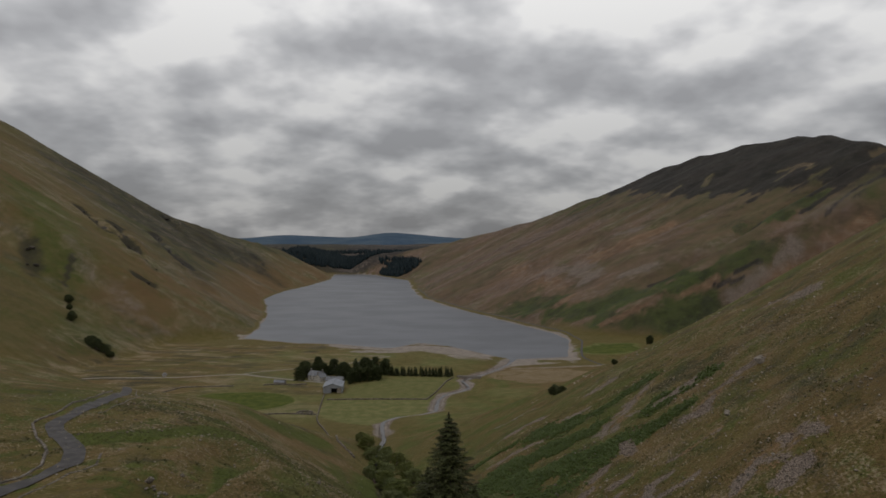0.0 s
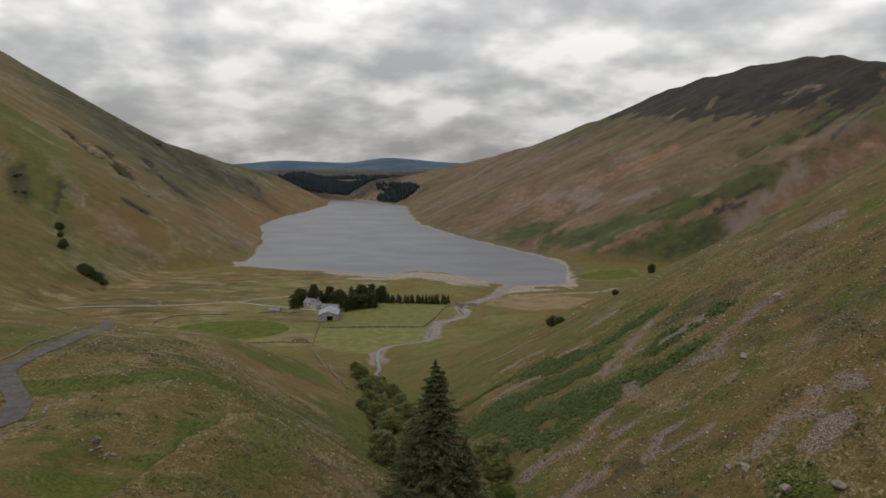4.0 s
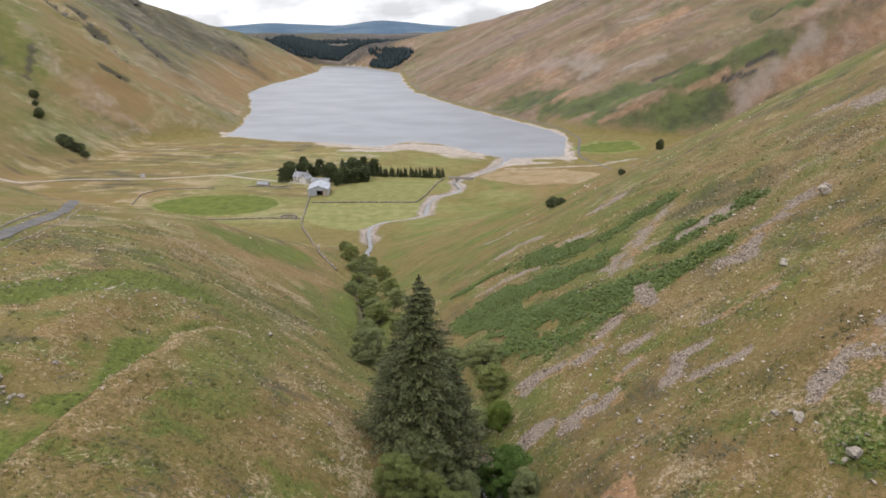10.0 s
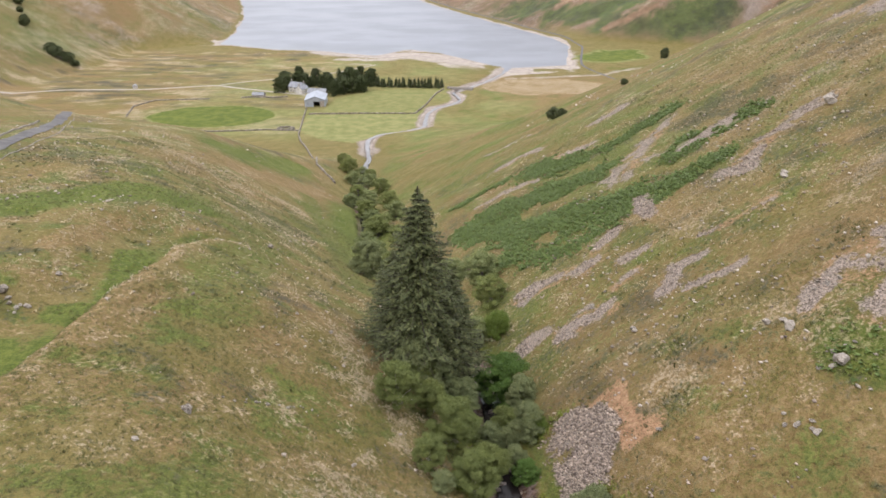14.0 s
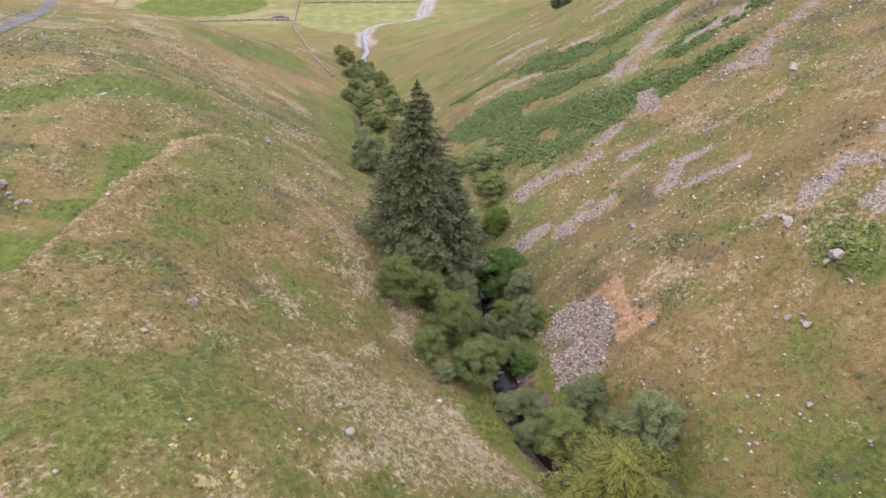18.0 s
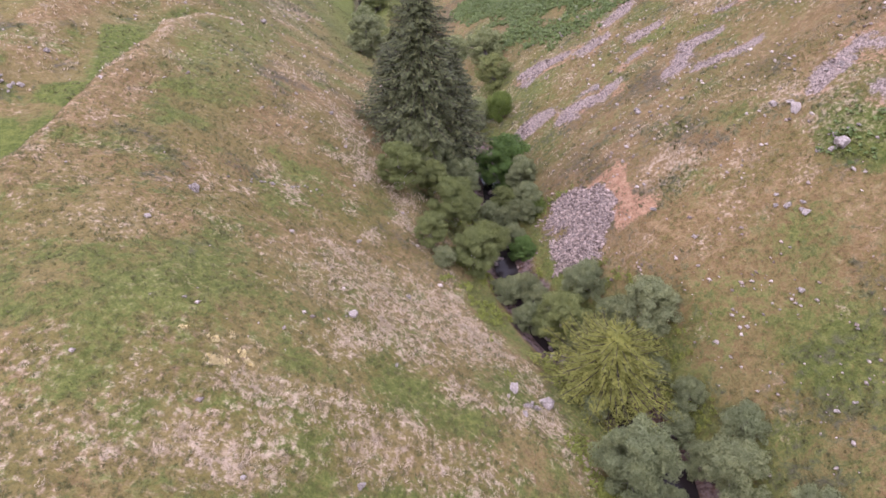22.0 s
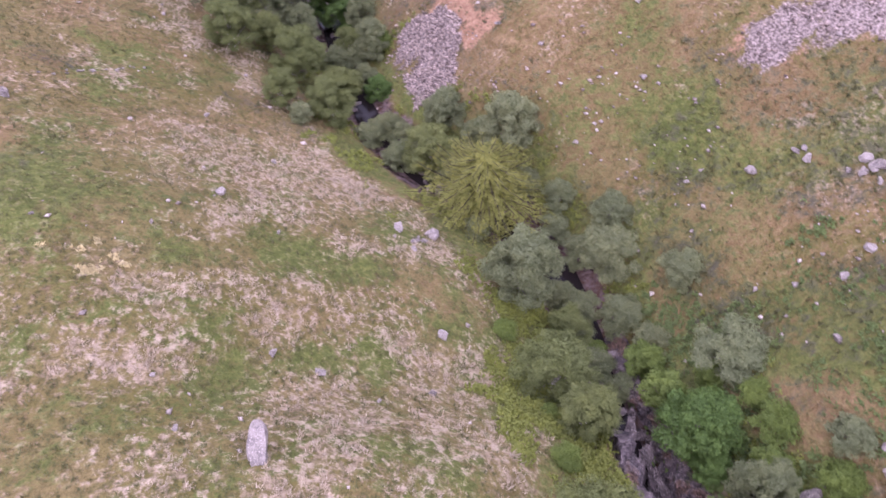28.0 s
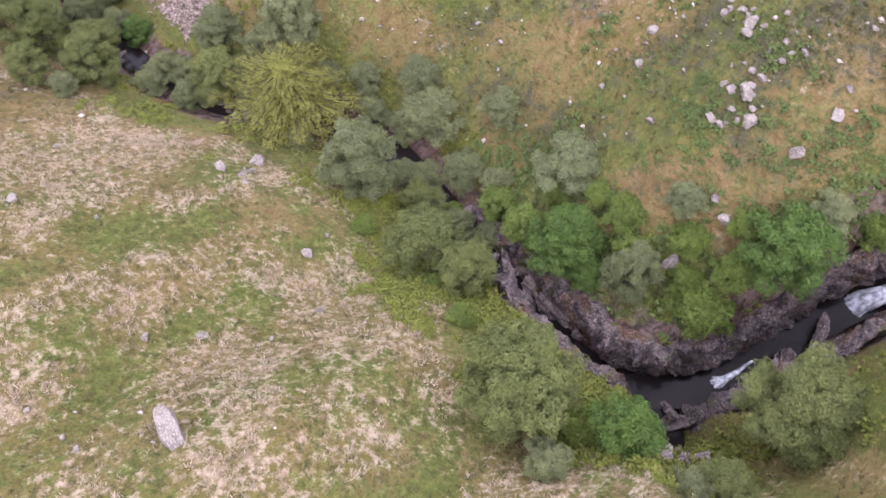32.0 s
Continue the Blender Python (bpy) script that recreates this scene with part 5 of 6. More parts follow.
stand(conifer("larch_tree", "airy yellow-green larch leaning over the stream", "tree", 11, 9.5, M_LARCH, 23, whorls=22, per=12, sprays=190, droop=0.22, size=0.036, sparse=0.02, gaps=0.2, long=4.0, low_branch=0.34), [(13.8, 34.8, 1.36, 0.92)], G)
HILL_TREES = [(-349, 650, 14, 10), (-341, 652, 12, 9), (-356, 655, 12, 9), (-334, 648, 9, 6), (-389, 680, 10, 9), (-394, 690, 8, 7), (-418, 728, 10, 9), (-405, 706, 7, 6), (38.6, 236, 5.6, 4.2), (41.8, 238.5, 3.2, 2.6), (88, 281, 3.6, 4.4), (60, 230, 2.6, 2.2), (105, 330, 5, 5)]
stand(broadleaf("thorn_tree", "dark hawthorn standing alone on the hillside", "tree", 8, 7, M_THORN, M_BARK, 31, leaves=5200, far=True, size=0.2, tight=1.4, low_crown=0.1), spots(HILL_TREES, 8, 7), "trees on the hillsides")

# ---- the farm's shelter wood ----
fr = random.Random(5)
broad, pines = [], []
for k in range(46):
    x, y = fr.uniform(-131, -58), fr.uniform(556, 604)
    if x < -100 and y < 574 and x > -122:
        y += 22
    (broad if fr.random() < 0.62 else pines).append((x, y, fr.uniform(8, 11.5), fr.uniform(10, 14)))
for x, y in ((-128, 553), (-124, 566), (-82, 541), (-76, 549), (-70, 552), (-63, 556)):
    broad.append((x, y, 10, 12))
row = [(-57 + 57.5 * k / 21 + fr.uniform(-0.8, 0.8), 578 - 7 * k / 21 + fr.uniform(-1, 1) + 4 * (k % 2), fr.uniform(4.5, 6.0), fr.uniform(6.5, 9.5)) for k in range(22)]
stand(broadleaf("sycamore_tree", "dark rounded tree in the wood behind the farm", "tree", 9, 12, M_FARLEAF, M_BARK, 32, leaves=5000, far=True, size=0.27, low_crown=0.05), spots(broad, 9, 12), "trees of the farm wood")
stand(conifer("pine_tree", "dark conifer in the wood behind the farm", "tree", 7, 13, M_FARLEAF, 33, whorls=18, per=8, sprays=10, size=0.45), spots(pines + row, 7, 13), "trees of the farm wood")


# ---- far woods ----
def far_wood(name, label, areas, seed, top=400, material=M_FARLEAF):
    rng = np.random.RandomState(seed)
    pieces = []
    for cx, cy, rx, ry, n, tall in areas:
        for k in range(n):
            a, q = rng.uniform(0, 6.283), math.sqrt(rng.rand())
            x, y = cx + rx * q * math.cos(a), cy + ry * q * math.sin(a)
            z = float(lie(x, y))
            if z < 1.5 or z > top:
                continue
            h, w = tall * rng.uniform(0.7, 1.25), tall * rng.uniform(0.22, 0.36)
            t = np.linspace(0, 6.283, 6)[:-1] + rng.rand()
            ring = [np.stack([x + w * s * np.cos(t + s), y + w * s * np.sin(t + s), np.full(5, z + h * f)], -1) for f, s in ((0, 0.9), (0.3, 1.0), (0.65, 0.6), (1, 0.06))]
            co = np.concatenate(ring)
            i = np.arange(20).reshape(4, 5)
            j = np.roll(i, -1, 1)
            pieces.append((co, np.stack([i[:-1], j[:-1], j[1:], i[1:]], -1).reshape(-1, 4)))
    co, faces = merge(pieces)
    tagged(new(name, mesh_of(name, co, faces, material)), label, "forest", kind="stuff")


# both woods past the lake take the leaf colour with painted-in blue haze
far_wood("promontory_wood", "dark conifers on the wooded point of the lake, tinted blue for haze", [(-120, 2080, 70, 110, 420, 15), (-190, 2080, 40, 50, 120, 13), (-140, 2180, 80, 60, 160, 14)], 41, 46, M_FARWOOD)
far_wood("distant_forest", "dark conifer forest beyond the end of the lake, tinted blue for haze", [(-430, 2280, 170, 80, 1500, 13), (-400, 2400, 160, 110, 800, 13), (-250, 3000, 420, 60, 420, 15), (-330, 2290, 110, 70, 700, 13), (-420, 2520, 260, 160, 1500, 14), (-100, 2560, 160, 120, 500, 14)], 42, 70, M_FARWOOD)


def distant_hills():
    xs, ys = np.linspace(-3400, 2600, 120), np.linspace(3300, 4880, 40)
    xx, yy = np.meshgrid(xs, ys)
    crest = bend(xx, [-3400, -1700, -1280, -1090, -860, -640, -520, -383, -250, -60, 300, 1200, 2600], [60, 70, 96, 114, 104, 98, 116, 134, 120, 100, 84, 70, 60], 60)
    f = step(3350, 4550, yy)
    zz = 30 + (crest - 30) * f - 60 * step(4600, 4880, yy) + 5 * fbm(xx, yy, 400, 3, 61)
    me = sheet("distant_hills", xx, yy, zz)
    me.materials.append(M_FARHAZE)
    tagged(new("distant_hills", me), "low hills far beyond the lake, tinted blue for haze", "hills", kind="structure")


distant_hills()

# ---- boulders, crags and stones ----
def boulder_mesh(name, seed, material, cuts=9, rough=0.12, dims=(1, 1, 1), detail=4, square=1.0):
    """A worn block: a ball cut by flat faces, then roughened."""
    rng = np.random.RandomState(seed)
    bm = bmesh.new()
    bmesh.ops.create_icosphere(bm, subdivisions=detail, radius=1.0)
    co = np.array([v.co for v in bm.verts])
    co = np.sign(co) * np.abs(co) ** square
    for k in range(cuts):
        d = rng.normal(0, 1, 3)
        d /= np.linalg.norm(d)
        h = rng.uniform(0.42, 0.72)
        over = np.maximum(0, co @ d - h)
        co -= over[:, None] * d * 0.97
    co *= 1 + rough * fbm(co[:, 0] * 4 + 2 * co[:, 2], co[:, 1] * 4 - 2 * co[:, 2], 1.6, 7, seed)[:, None]
    co *= np.array(dims) * 0.5 * 1.45
    for v, c in zip(bm.verts, co):
        v.co = c
    me = bpy.data.meshes.new(name)
    bm.to_mesh(me)
    bm.free()
    me.materials.append(material)
    return me


BOULDERS = [boulder_mesh("boulder", 100 + k, M_BOULDER, cuts=20, rough=0.3, dims=d) for k, d in enumerate(((1, 0.8, 0.62), (1, 0.66, 0.5), (1, 0.9, 0.7), (1, 0.55, 0.42)))]
SLAB = boulder_mesh("boulder", 123, M_BOULDER, 5, 0.14, (2.1, 0.62, 0.7), 5, 0.7)


def boulder(mesh, x, y, size, turn, label, group="boulders on the slopes"):
    ob = tagged(new("boulder", mesh), label, "boulder", group)
    ob.matrix_basis = pose(x, y, float(lie(x, y)) + 0.14 * size, 0, 0, turn) @ Matrix.Diagonal((size, size, size, 1))
    return ob


boulder(SLAB, -4.9, 11.6, 0.98, 80, "long pale lichened boulder lying in the meadow")
PLACED = [(-41.5, 58.6, 1.9), (-40.8, 58.1, 1.0), (-39.2, 58.1, 1.0), (-39.9, 54.0, 0.8), (-12.5, 68.6, 1.0), (22.5, 69.9, 1.4), (30.5, 56.1, 1.2), (31.5, 55.2, 1.3), (32.7, 47.8, 2.3), (36.3, 44.8, 2.4), (20.4, 81.8, 1.3), (21.4, 74.4, 1.0), (58.1, 103.1, 2.2), (45.2, 87.1, 1.6), (-39.5, 64.6, 0.9),
          (5.4, 30.7, 1.7), (25.1, 3.7, 1.4), (25.5, 5.0, 0.9), (22.2, 4.3, 1.6), (31.8, 3.6, 1.6), (30.3, 8, 1.5), (30.2, 15.1, 1.0), (5.9, 20.2, 1.1), (-1.9, 17.3, 1.1), (-4.1, 18.5, 0.7),
          (-6, 31.9, 1.2), (8.0, 30.4, 2.0), (6.1, 28.3, 0.9), (7.0, 29.2, 0.8), (29.4, 6.9, 1.2), (29.4, 3.6, 1.3), (33.1, 4.1, 0.9), (-27.7, 103.3, 1.7), (22.5, 69.2, 1.3),
          (-18.6, 41.9, 1.3), (19.8, 50.1, 1.1), (27.7, 37.2, 1.0), (-20, 36.7, 0.8), (31.5, 54.1, 1.7), (29.2, 43.4, 1.2), (57.1, 101.5, 3.0), (44.8, 86.2, 1.8), (-32.7, 52.6, 1.7), (28.4, 8.6, 1.3), (27.2, 11.4, 0.9)]
for k, (x, y, s) in enumerate(PLACED):
    boulder(BOULDERS[k % 4], x, y, 0.72 * s, k * 77 % 360, "pale grey lichened boulder half sunk in the grass" if s < 1.9 else "large pale grey boulder standing out of the slope")
br = random.Random(9)
for k in range(27):
    if k < 11:
        x, y = br.uniform(18, 44), br.uniform(8, 75)
    else:
        x, y = br.uniform(-30, 4), br.uniform(8, 70)
    if stream_gap(x, y) < 5:
        continue
    boulder(BOULDERS[k % 4], x, y, br.uniform(0.25, 0.6), br.uniform(0, 360), "small pale stone lying in the rough grass", "small stones in the grass")

for cx, cy, many in ((34.6, 12.4, 8), (29.6, 7.5, 6), (36.6, 57, 7), (32.2, 48.8, 7), (31.2, 8.6, 5), (28, 44.4, 6), (33.6, 7.6, 6), (35.4, 20.7, 5), (-40.5, 57, 7), (6.6, 30, 6)):
    for k in range(many):
        boulder(BOULDERS[k % 4], cx + br.gauss(0, 0.8), cy + br.gauss(0, 0.8), br.uniform(0.2, 0.7), br.uniform(0, 360), "pale stone in a cluster of broken rock", "clusters of broken rock")

for cx, cy, many, spread, big in ((35.8, 21.2, 4, 0.5, 1.5), (33.4, 25.4, 3, 0.4, 1.1), (30.9, 26.0, 1, 0.2, 1.5), (32.2, 16.2, 1, 0.1, 1.3), (33.7, 11.0, 4, 0.7, 1.3), (30.8, 8.3, 5, 1.1, 1.0), (29.4, 7.0, 3, 0.8, 1.1), (40.1, 16.8, 4, 0.7, 1.2), (35.5, 11.5, 2, 0.3, 1.4), (35.7, 22.2, 1, 0.2, 1.4), (27.5, 27.9, 4, 0.6, 0.6), (28.4, 16.3, 2, 0.3, 0.6)):
    for k in range(many):
        size = big * (0.72 if k == 0 else br.uniform(0.3, 0.75))
        boulder(BOULDERS[(k + many) % 4], cx + (br.gauss(0, spread) if k else 0), cy + (br.gauss(0, spread) if k else 0), size, br.uniform(0, 360), "angular pale boulder in an outcrop on the bank", "outcrops on the bank")
for k in range(15):
    f = k / 14
    boulder(BOULDERS[k % 4], -17.0 + 5.6 * f + br.gauss(0, 0.15), 45.8 + 4.6 * f + br.gauss(0, 0.12), br.uniform(0.2, 0.42), br.uniform(0, 360), "pale stone in a line of stones across the meadow", "line of stones in the meadow")

CRAGS = [boulder_mesh("gorge_rock", 140 + k, M_CRAG, 18, 0.5, d, 5) for k, d in enumerate(((1, 0.7, 0.8), (1, 0.5, 0.6), (1, 0.8, 0.7), (1, 0.62, 0.5)))]
cr_rng = random.Random(14)
gorge_line = smooth_line([(x, y, z) for y, x, z in STREAM[1:10]], 0.8)
gd = np.gradient(gorge_line[:, :2], axis=0)
gd /= np.linalg.norm(gd, axis=1)[:, None]


def gorge_wall(side, lip, label, seed):
    """The rock face on one side of the stream, from under the water to the turf at its rim."""
    line = smooth_line([(x, y, z) for y, x, z in STREAM[1:11]], 0.16)
    d = np.gradient(line[:, :2], axis=0)
    d = np.stack([np.convolve(np.pad(d[:, k], 12, "edge"), np.ones(25) / 25, "valid") for k in (0, 1)], -1)
    d /= np.linalg.norm(d, axis=1)[:, None]
    out = side * np.stack([d[:, 1], -d[:, 0]], -1)
    u = np.arange(len(line)) * 0.16
    rim = line[:, :2] + out * (1.7 + 0.9 * lip)
    top, foot = lie(rim[:, 0], rim[:, 1]) + 0.1, line[:, 2] - 0.1
    top = top + 0.7 * fbm(u, u * 0 + 2 * seed, 2.6, 3, seed + 8) - 0.15
    top = np.maximum(np.convolve(np.pad(top, 3, "edge"), np.ones(7) / 7, "valid"), foot + 0.6)
    bulge = 0.5 + 0.5 * fbm(u, u * 0 + seed, 5.5, 2, seed)
    rows = []
    for v in np.linspace(0, 1, 30):
        up, back = min(1.0, v / 0.72), max(0.0, (v - 0.72) / 0.28)
        z = foot + (top - foot) * (up - 0.04 * back)
        off = 1.35 - 0.55 * bulge * math.sin(math.pi * up) + 0.25 * up + lip * back ** 1.2
        beds = fbm(u * 0.6 + 0.5 * z, z * 1.6 + seed, 1.5, 4, seed + 1)
        blocks = np.abs(fbm(u + 0.7 * z, z * 0.8, 1.1, 4, seed + 2))
        joints = vnoise(np.floor(1.25 * u + 0.7 * z), np.floor(1.7 * z - 0.5 * u), seed + 7) - 0.5 + 0.6 * (vnoise(np.floor(2.6 * u - 1.1 * z), np.floor(3.1 * z + 0.6 * u), seed + 9) - 0.5)
        lump = 0.5 * joints + 0.55 * fbm(u, z, 3.4, 3, seed + 3) + 0.42 * beds - 0.55 * blocks + 0.12 * fbm(u, z, 0.4, 2, seed + 4)
        off = off - lump * (1 - 0.75 * back)
        z = z + (0.35 * fbm(u, off, 1.6, 3, seed + 5) + 0.12 * fbm(u, off, 0.5, 2, seed + 6)) * up * (1 - 0.5 * back)
        p = line[:, :2] + out * off[:, None]
        z = np.where(back > 0.75, np.minimum(z, lie(p[:, 0], p[:, 1]) - 0.06), z)
        rows.append(np.concatenate([p, z[:, None]], 1))
    g = np.stack(rows, 1)
    me = sheet("gorge_wall", g[:, :, 0], g[:, :, 1], g[:, :, 2])
    me.polygons.foreach_set("use_smooth", np.zeros(len(me.polygons), bool))
    me.materials.append(M_GORGE)
    tagged(new("gorge_wall", me), label, "rock face", kind="structure")


gorge_wall(1, 1.2, "bulging purple-grey rock face above the dark water", 3)
gorge_wall(-1, 1.1, "dark broken rock face under the meadow bank", 8)


def pool():
    a, ring = np.linspace(0, 2 * np.pi, 40, endpoint=False), []
    for f in (0.05, 0.5, 1.0):
        q = f * (1 + 0.12 * np.sin(3 * a + 1))
        ring.append(np.stack([16.3 + 1.9 * q * np.cos(a), -0.9 + 2.9 * q * np.sin(a), 86.06 + 0 * a], -1))
    g = np.stack([np.concatenate([r, r[:1]]) for r in ring], 0)
    me = sheet("pool_water", g[:, :, 0], g[:, :, 1], g[:, :, 2])
    me.materials.append(M_STREAM)
    tagged(new("pool_water", me), "dark pool where the gorge turns", "water", kind="structure")


pool()
for k in range(1, len(gorge_line) - 1):
    gx, gy, gz = gorge_line[k]
    if gx > 35:
        continue
    run = math.degrees(math.atan2(gd[k, 1], gd[k, 0]))
    for side in (-1, 1):
        for tier in range(2):
            if cr_rng.random() < 0.55:
                continue
            off = 1.3 + 0.5 * tier + cr_rng.uniform(-0.25, 0.5)
            x, y = gx + side * off * gd[k, 1], gy - side * off * gd[k, 0]
            size = cr_rng.uniform(0.45, 1.25)
            ob = tagged(new("gorge_rock", CRAGS[(k + tier) % 4]), "jagged purple-grey wet rock at the foot of the gorge", "rock", "rocks of the gorge")
            level = gz + 0.2 + 0.7 * tier + cr_rng.uniform(-0.3, 0.4)
            ob.matrix_basis = pose(x, y, level, cr_rng.uniform(-40, 40), cr_rng.uniform(-40, 40), run + cr_rng.uniform(-90, 90)) @ Matrix.Diagonal((size, size * 0.95, size * cr_rng.uniform(0.8, 1.15), 1))
for k in range(16):
    x, y, size = cr_rng.uniform(11.2, 15.2), cr_rng.uniform(-4.6, -1.4), cr_rng.uniform(0.7, 1.7)
    ob = tagged(new("gorge_rock", CRAGS[k % 4]), "dark wet rock stepping down to the pool", "rock", "rocks of the gorge")
    ob.matrix_basis = pose(x, y, float(lie(x, y)) + 0.1, cr_rng.uniform(-40, 40), cr_rng.uniform(-40, 40), cr_rng.uniform(0, 360)) @ Matrix.Diagonal((size, size * 0.8, size * 0.8, 1))
# slabs that stand in the water where the gorge begins
for x, y, w, turn in ((25.2, -2.6, 1.2, 70), (24.2, -4.2, 1.6, 40), (26.6, -4.7, 1.7, 30), (22.7, -4.1, 1.3, 10), (20.7, -3.7, 1.2, 60), (28.0, -3.7, 1.4, 0), (16.9, 12.6, 1.3, 60), (16.4, 11.5, 1.7, 70), (17.0, 10.2, 1.6, 100), (16.2, 9.4, 1.5, 80), (16.6, 8.2, 1.8, 85), (16.9, 7.0, 1.7, 95), (15.2, 10.4, 1.1, 40), (15.0, 12.4, 1.0, 20), (17.6, 5.8, 1.7, 80), (16.5, 13.6, 1.2, 50), (24.5, -5.2, 1.5, 20), (22.8, -4.9, 1.9, 10), (27.0, -5.8, 1.6, 15)):
    ob = tagged(new("gorge_rock", CRAGS[int(10 * w) % 4]), "sloping grey slab standing in the stream", "rock", "rocks of the gorge")
    ob.matrix_basis = pose(x, y, float(np.interp(y, SY, SZ)) + 0.45, 18, -12, turn) @ Matrix.Diagonal((w * 1.2, w * 0.85, w * 0.8, 1))
for k in range(60):
    j = cr_rng.uniform(0, 1) ** 0.6
    y = 15 + 115 * (1 - j)
    x = float(np.interp(y, SY, SX)) + cr_rng.uniform(-1.9, 1.9)
    s = cr_rng.uniform(0.5, 1.3)
    ob = tagged(new("stream_rock", CRAGS[k % 4]), "dark wet rock in the bed of the stream", "rock", "rocks in the stream bed")
    ob.matrix_basis = pose(x, y, float(np.interp(y, SY, SZ)) + 0.3, 0, 0, cr_rng.uniform(0, 360)) @ Matrix.Diagonal((s, s, s * 0.8, 1))


# dark outcrops in bands across the great hill over the lake
HILL_ROCKS = [boulder_mesh("hill_crag", 160 + k, M_HILLCRAG, 18, 0.5, d, 4) for k, d in enumerate(((1, 0.6, 0.5), (1, 0.5, 0.4), (1, 0.7, 0.45)))]
for line in CRAG_LINES:
    walk_line = smooth_line(line, 11.0)
    for k, (x, y) in enumerate(walk_line):
        if cr_rng.random() < 0.2:
            continue
        x, y = x + cr_rng.gauss(0, 5), y + cr_rng.gauss(0, 5)
        run = math.degrees(math.atan2(walk_line[-1][1] - walk_line[0][1], walk_line[-1][0] - walk_line[0][0]))
        w = cr_rng.uniform(6, 14)
        ob = tagged(new("hill_crag", HILL_ROCKS[k % 3]), "dark rock outcrop in the steep hillside above the lake", "rock", "crags of the great hill")
        ob.matrix_basis = pose(x, y, float(lie(x, y)), cr_rng.uniform(-15, 15), cr_rng.uniform(-15, 15), run + cr_rng.uniform(-25, 25)) @ Matrix.Diagonal((w, w * 0.8, w * 0.7, 1))


def stone_field(name, label, xy, sizes, material, seed, sink=0.1):
    """Many little angular stones in one mesh, each a squashed octahedron with its own tilt."""
    rng = np.random.RandomState(seed)
    n = len(xy)
    base = np.array([[1, 0, 0], [0, 1, 0], [-1, 0, 0], [0, -1, 0], [0, 0, 0.7], [0, 0, -0.5]], float)
    tri = np.array([[0, 1, 4], [1, 2, 4], [2, 3, 4], [3, 0, 4], [1, 0, 5], [2, 1, 5], [3, 2, 5], [0, 3, 5]])
    co = np.repeat(base[None], n, 0) * rng.uniform(0.6, 1.15, (n, 6, 1)) * np.stack([np.ones(n), rng.uniform(0.55, 0.95, n), rng.uniform(0.45, 0.9, n)], -1)[:, None]
    co[:, 4, :2] += rng.uniform(-0.45, 0.45, (n, 2))
    a = rng.uniform(0, 6.283, n)
    c, s = np.cos(a)[:, None], np.sin(a)[:, None]
    co = np.stack([co[..., 0] * c - co[..., 1] * s, co[..., 0] * s + co[..., 1] * c, co[..., 2]], -1) * sizes[:, None, None] * 0.5
    z = lie(xy[:, 0], xy[:, 1]) + sizes * sink
    co += np.stack([xy[:, 0], xy[:, 1], z], -1)[:, None]
    faces = (tri[None] + 6 * np.arange(n)[:, None, None]).reshape(-1, 3)
    tagged(new(name, mesh_of(name, co.reshape(-1, 3), faces, material)), label, "stones", kind="stuff")


def sprinkle(n, box, seed):
    r = np.random.RandomState(seed)
    return np.stack([r.uniform(box[0], box[1], n), r.uniform(box[2], box[3], n)], -1)


def covered(xy):
    a, b, c = cover(xy[:, 0], xy[:, 1], lie(xy[:, 0], xy[:, 1]))
    return dict(lush=a[:, 0], straw=a[:, 1], rust=a[:, 2], gravel=b[:, 0], heather=b[:, 1], bare=c[:, 1], wet=c[:, 2], gap=stream_gap(xy[:, 0], xy[:, 1]))


def scree_stones():
    r = np.random.RandomState(77)
    xy = np.concatenate([sprinkle(34000, (8, 60, 28, 112), 71), sprinkle(30000, (6, 90, 90, 200), 72), sprinkle(7000, (10, 18, 44, 64), 73)])
    m = covered(xy)
    keep = m["gravel"] + 0.5 * fbm(xy[:, 0], xy[:, 1], 1.4, 3, 34) > r.uniform(0.1, 0.9, len(xy))
    xy = xy[keep]
    stone_field("scree", "loose pinkish grey scree streaking down the slope", xy, 0.16 + 0.5 * r.rand(len(xy)) ** 2.2, M_SCREE, 74, 0.08)
    xy = np.concatenate([sprinkle(15000, (18, 80, 0, 130), 75), sprinkle(2600, (-70, 8, -5, 110), 76), sprinkle(2600, (-110, -20, 90, 240), 78), sprinkle(1700, (-75, -12, 45, 140), 83), sprinkle(2400, (20, 110, 120, 260), 79)])
    clump = fbm(xy[:, 0], xy[:, 1], 7, 4, 37) + 0.5 * fbm(xy[:, 0], xy[:, 1], 1.6, 3, 36)
    keep = (clump > r.uniform(-0.1, 0.75, len(xy))) & (stream_gap(xy[:, 0], xy[:, 1]) > 4)
    xy = xy[keep]
    stone_field("scattered_stones", "pale stones strewn over the rough grass", xy, (0.10 + 0.5 * r.rand(len(xy)) ** 3.5) * (1 + np.maximum(0, xy[:, 1]) / 160), M_STONES, 80, 0.1)
    xy = sprinkle(16000, (-60, 80, 360, 640), 81)
    xy = xy[stream_gap(xy[:, 0], xy[:, 1]) + 3.4 * fbm(xy[:, 0], xy[:, 1], 14, 4, 32) < 4]
    stone_field("river_stones", "pale cobbles along the river bed", xy, 0.4 + 0.7 * r.rand(len(xy)) ** 2, M_STONES, 82, 0.3)


scree_stones()


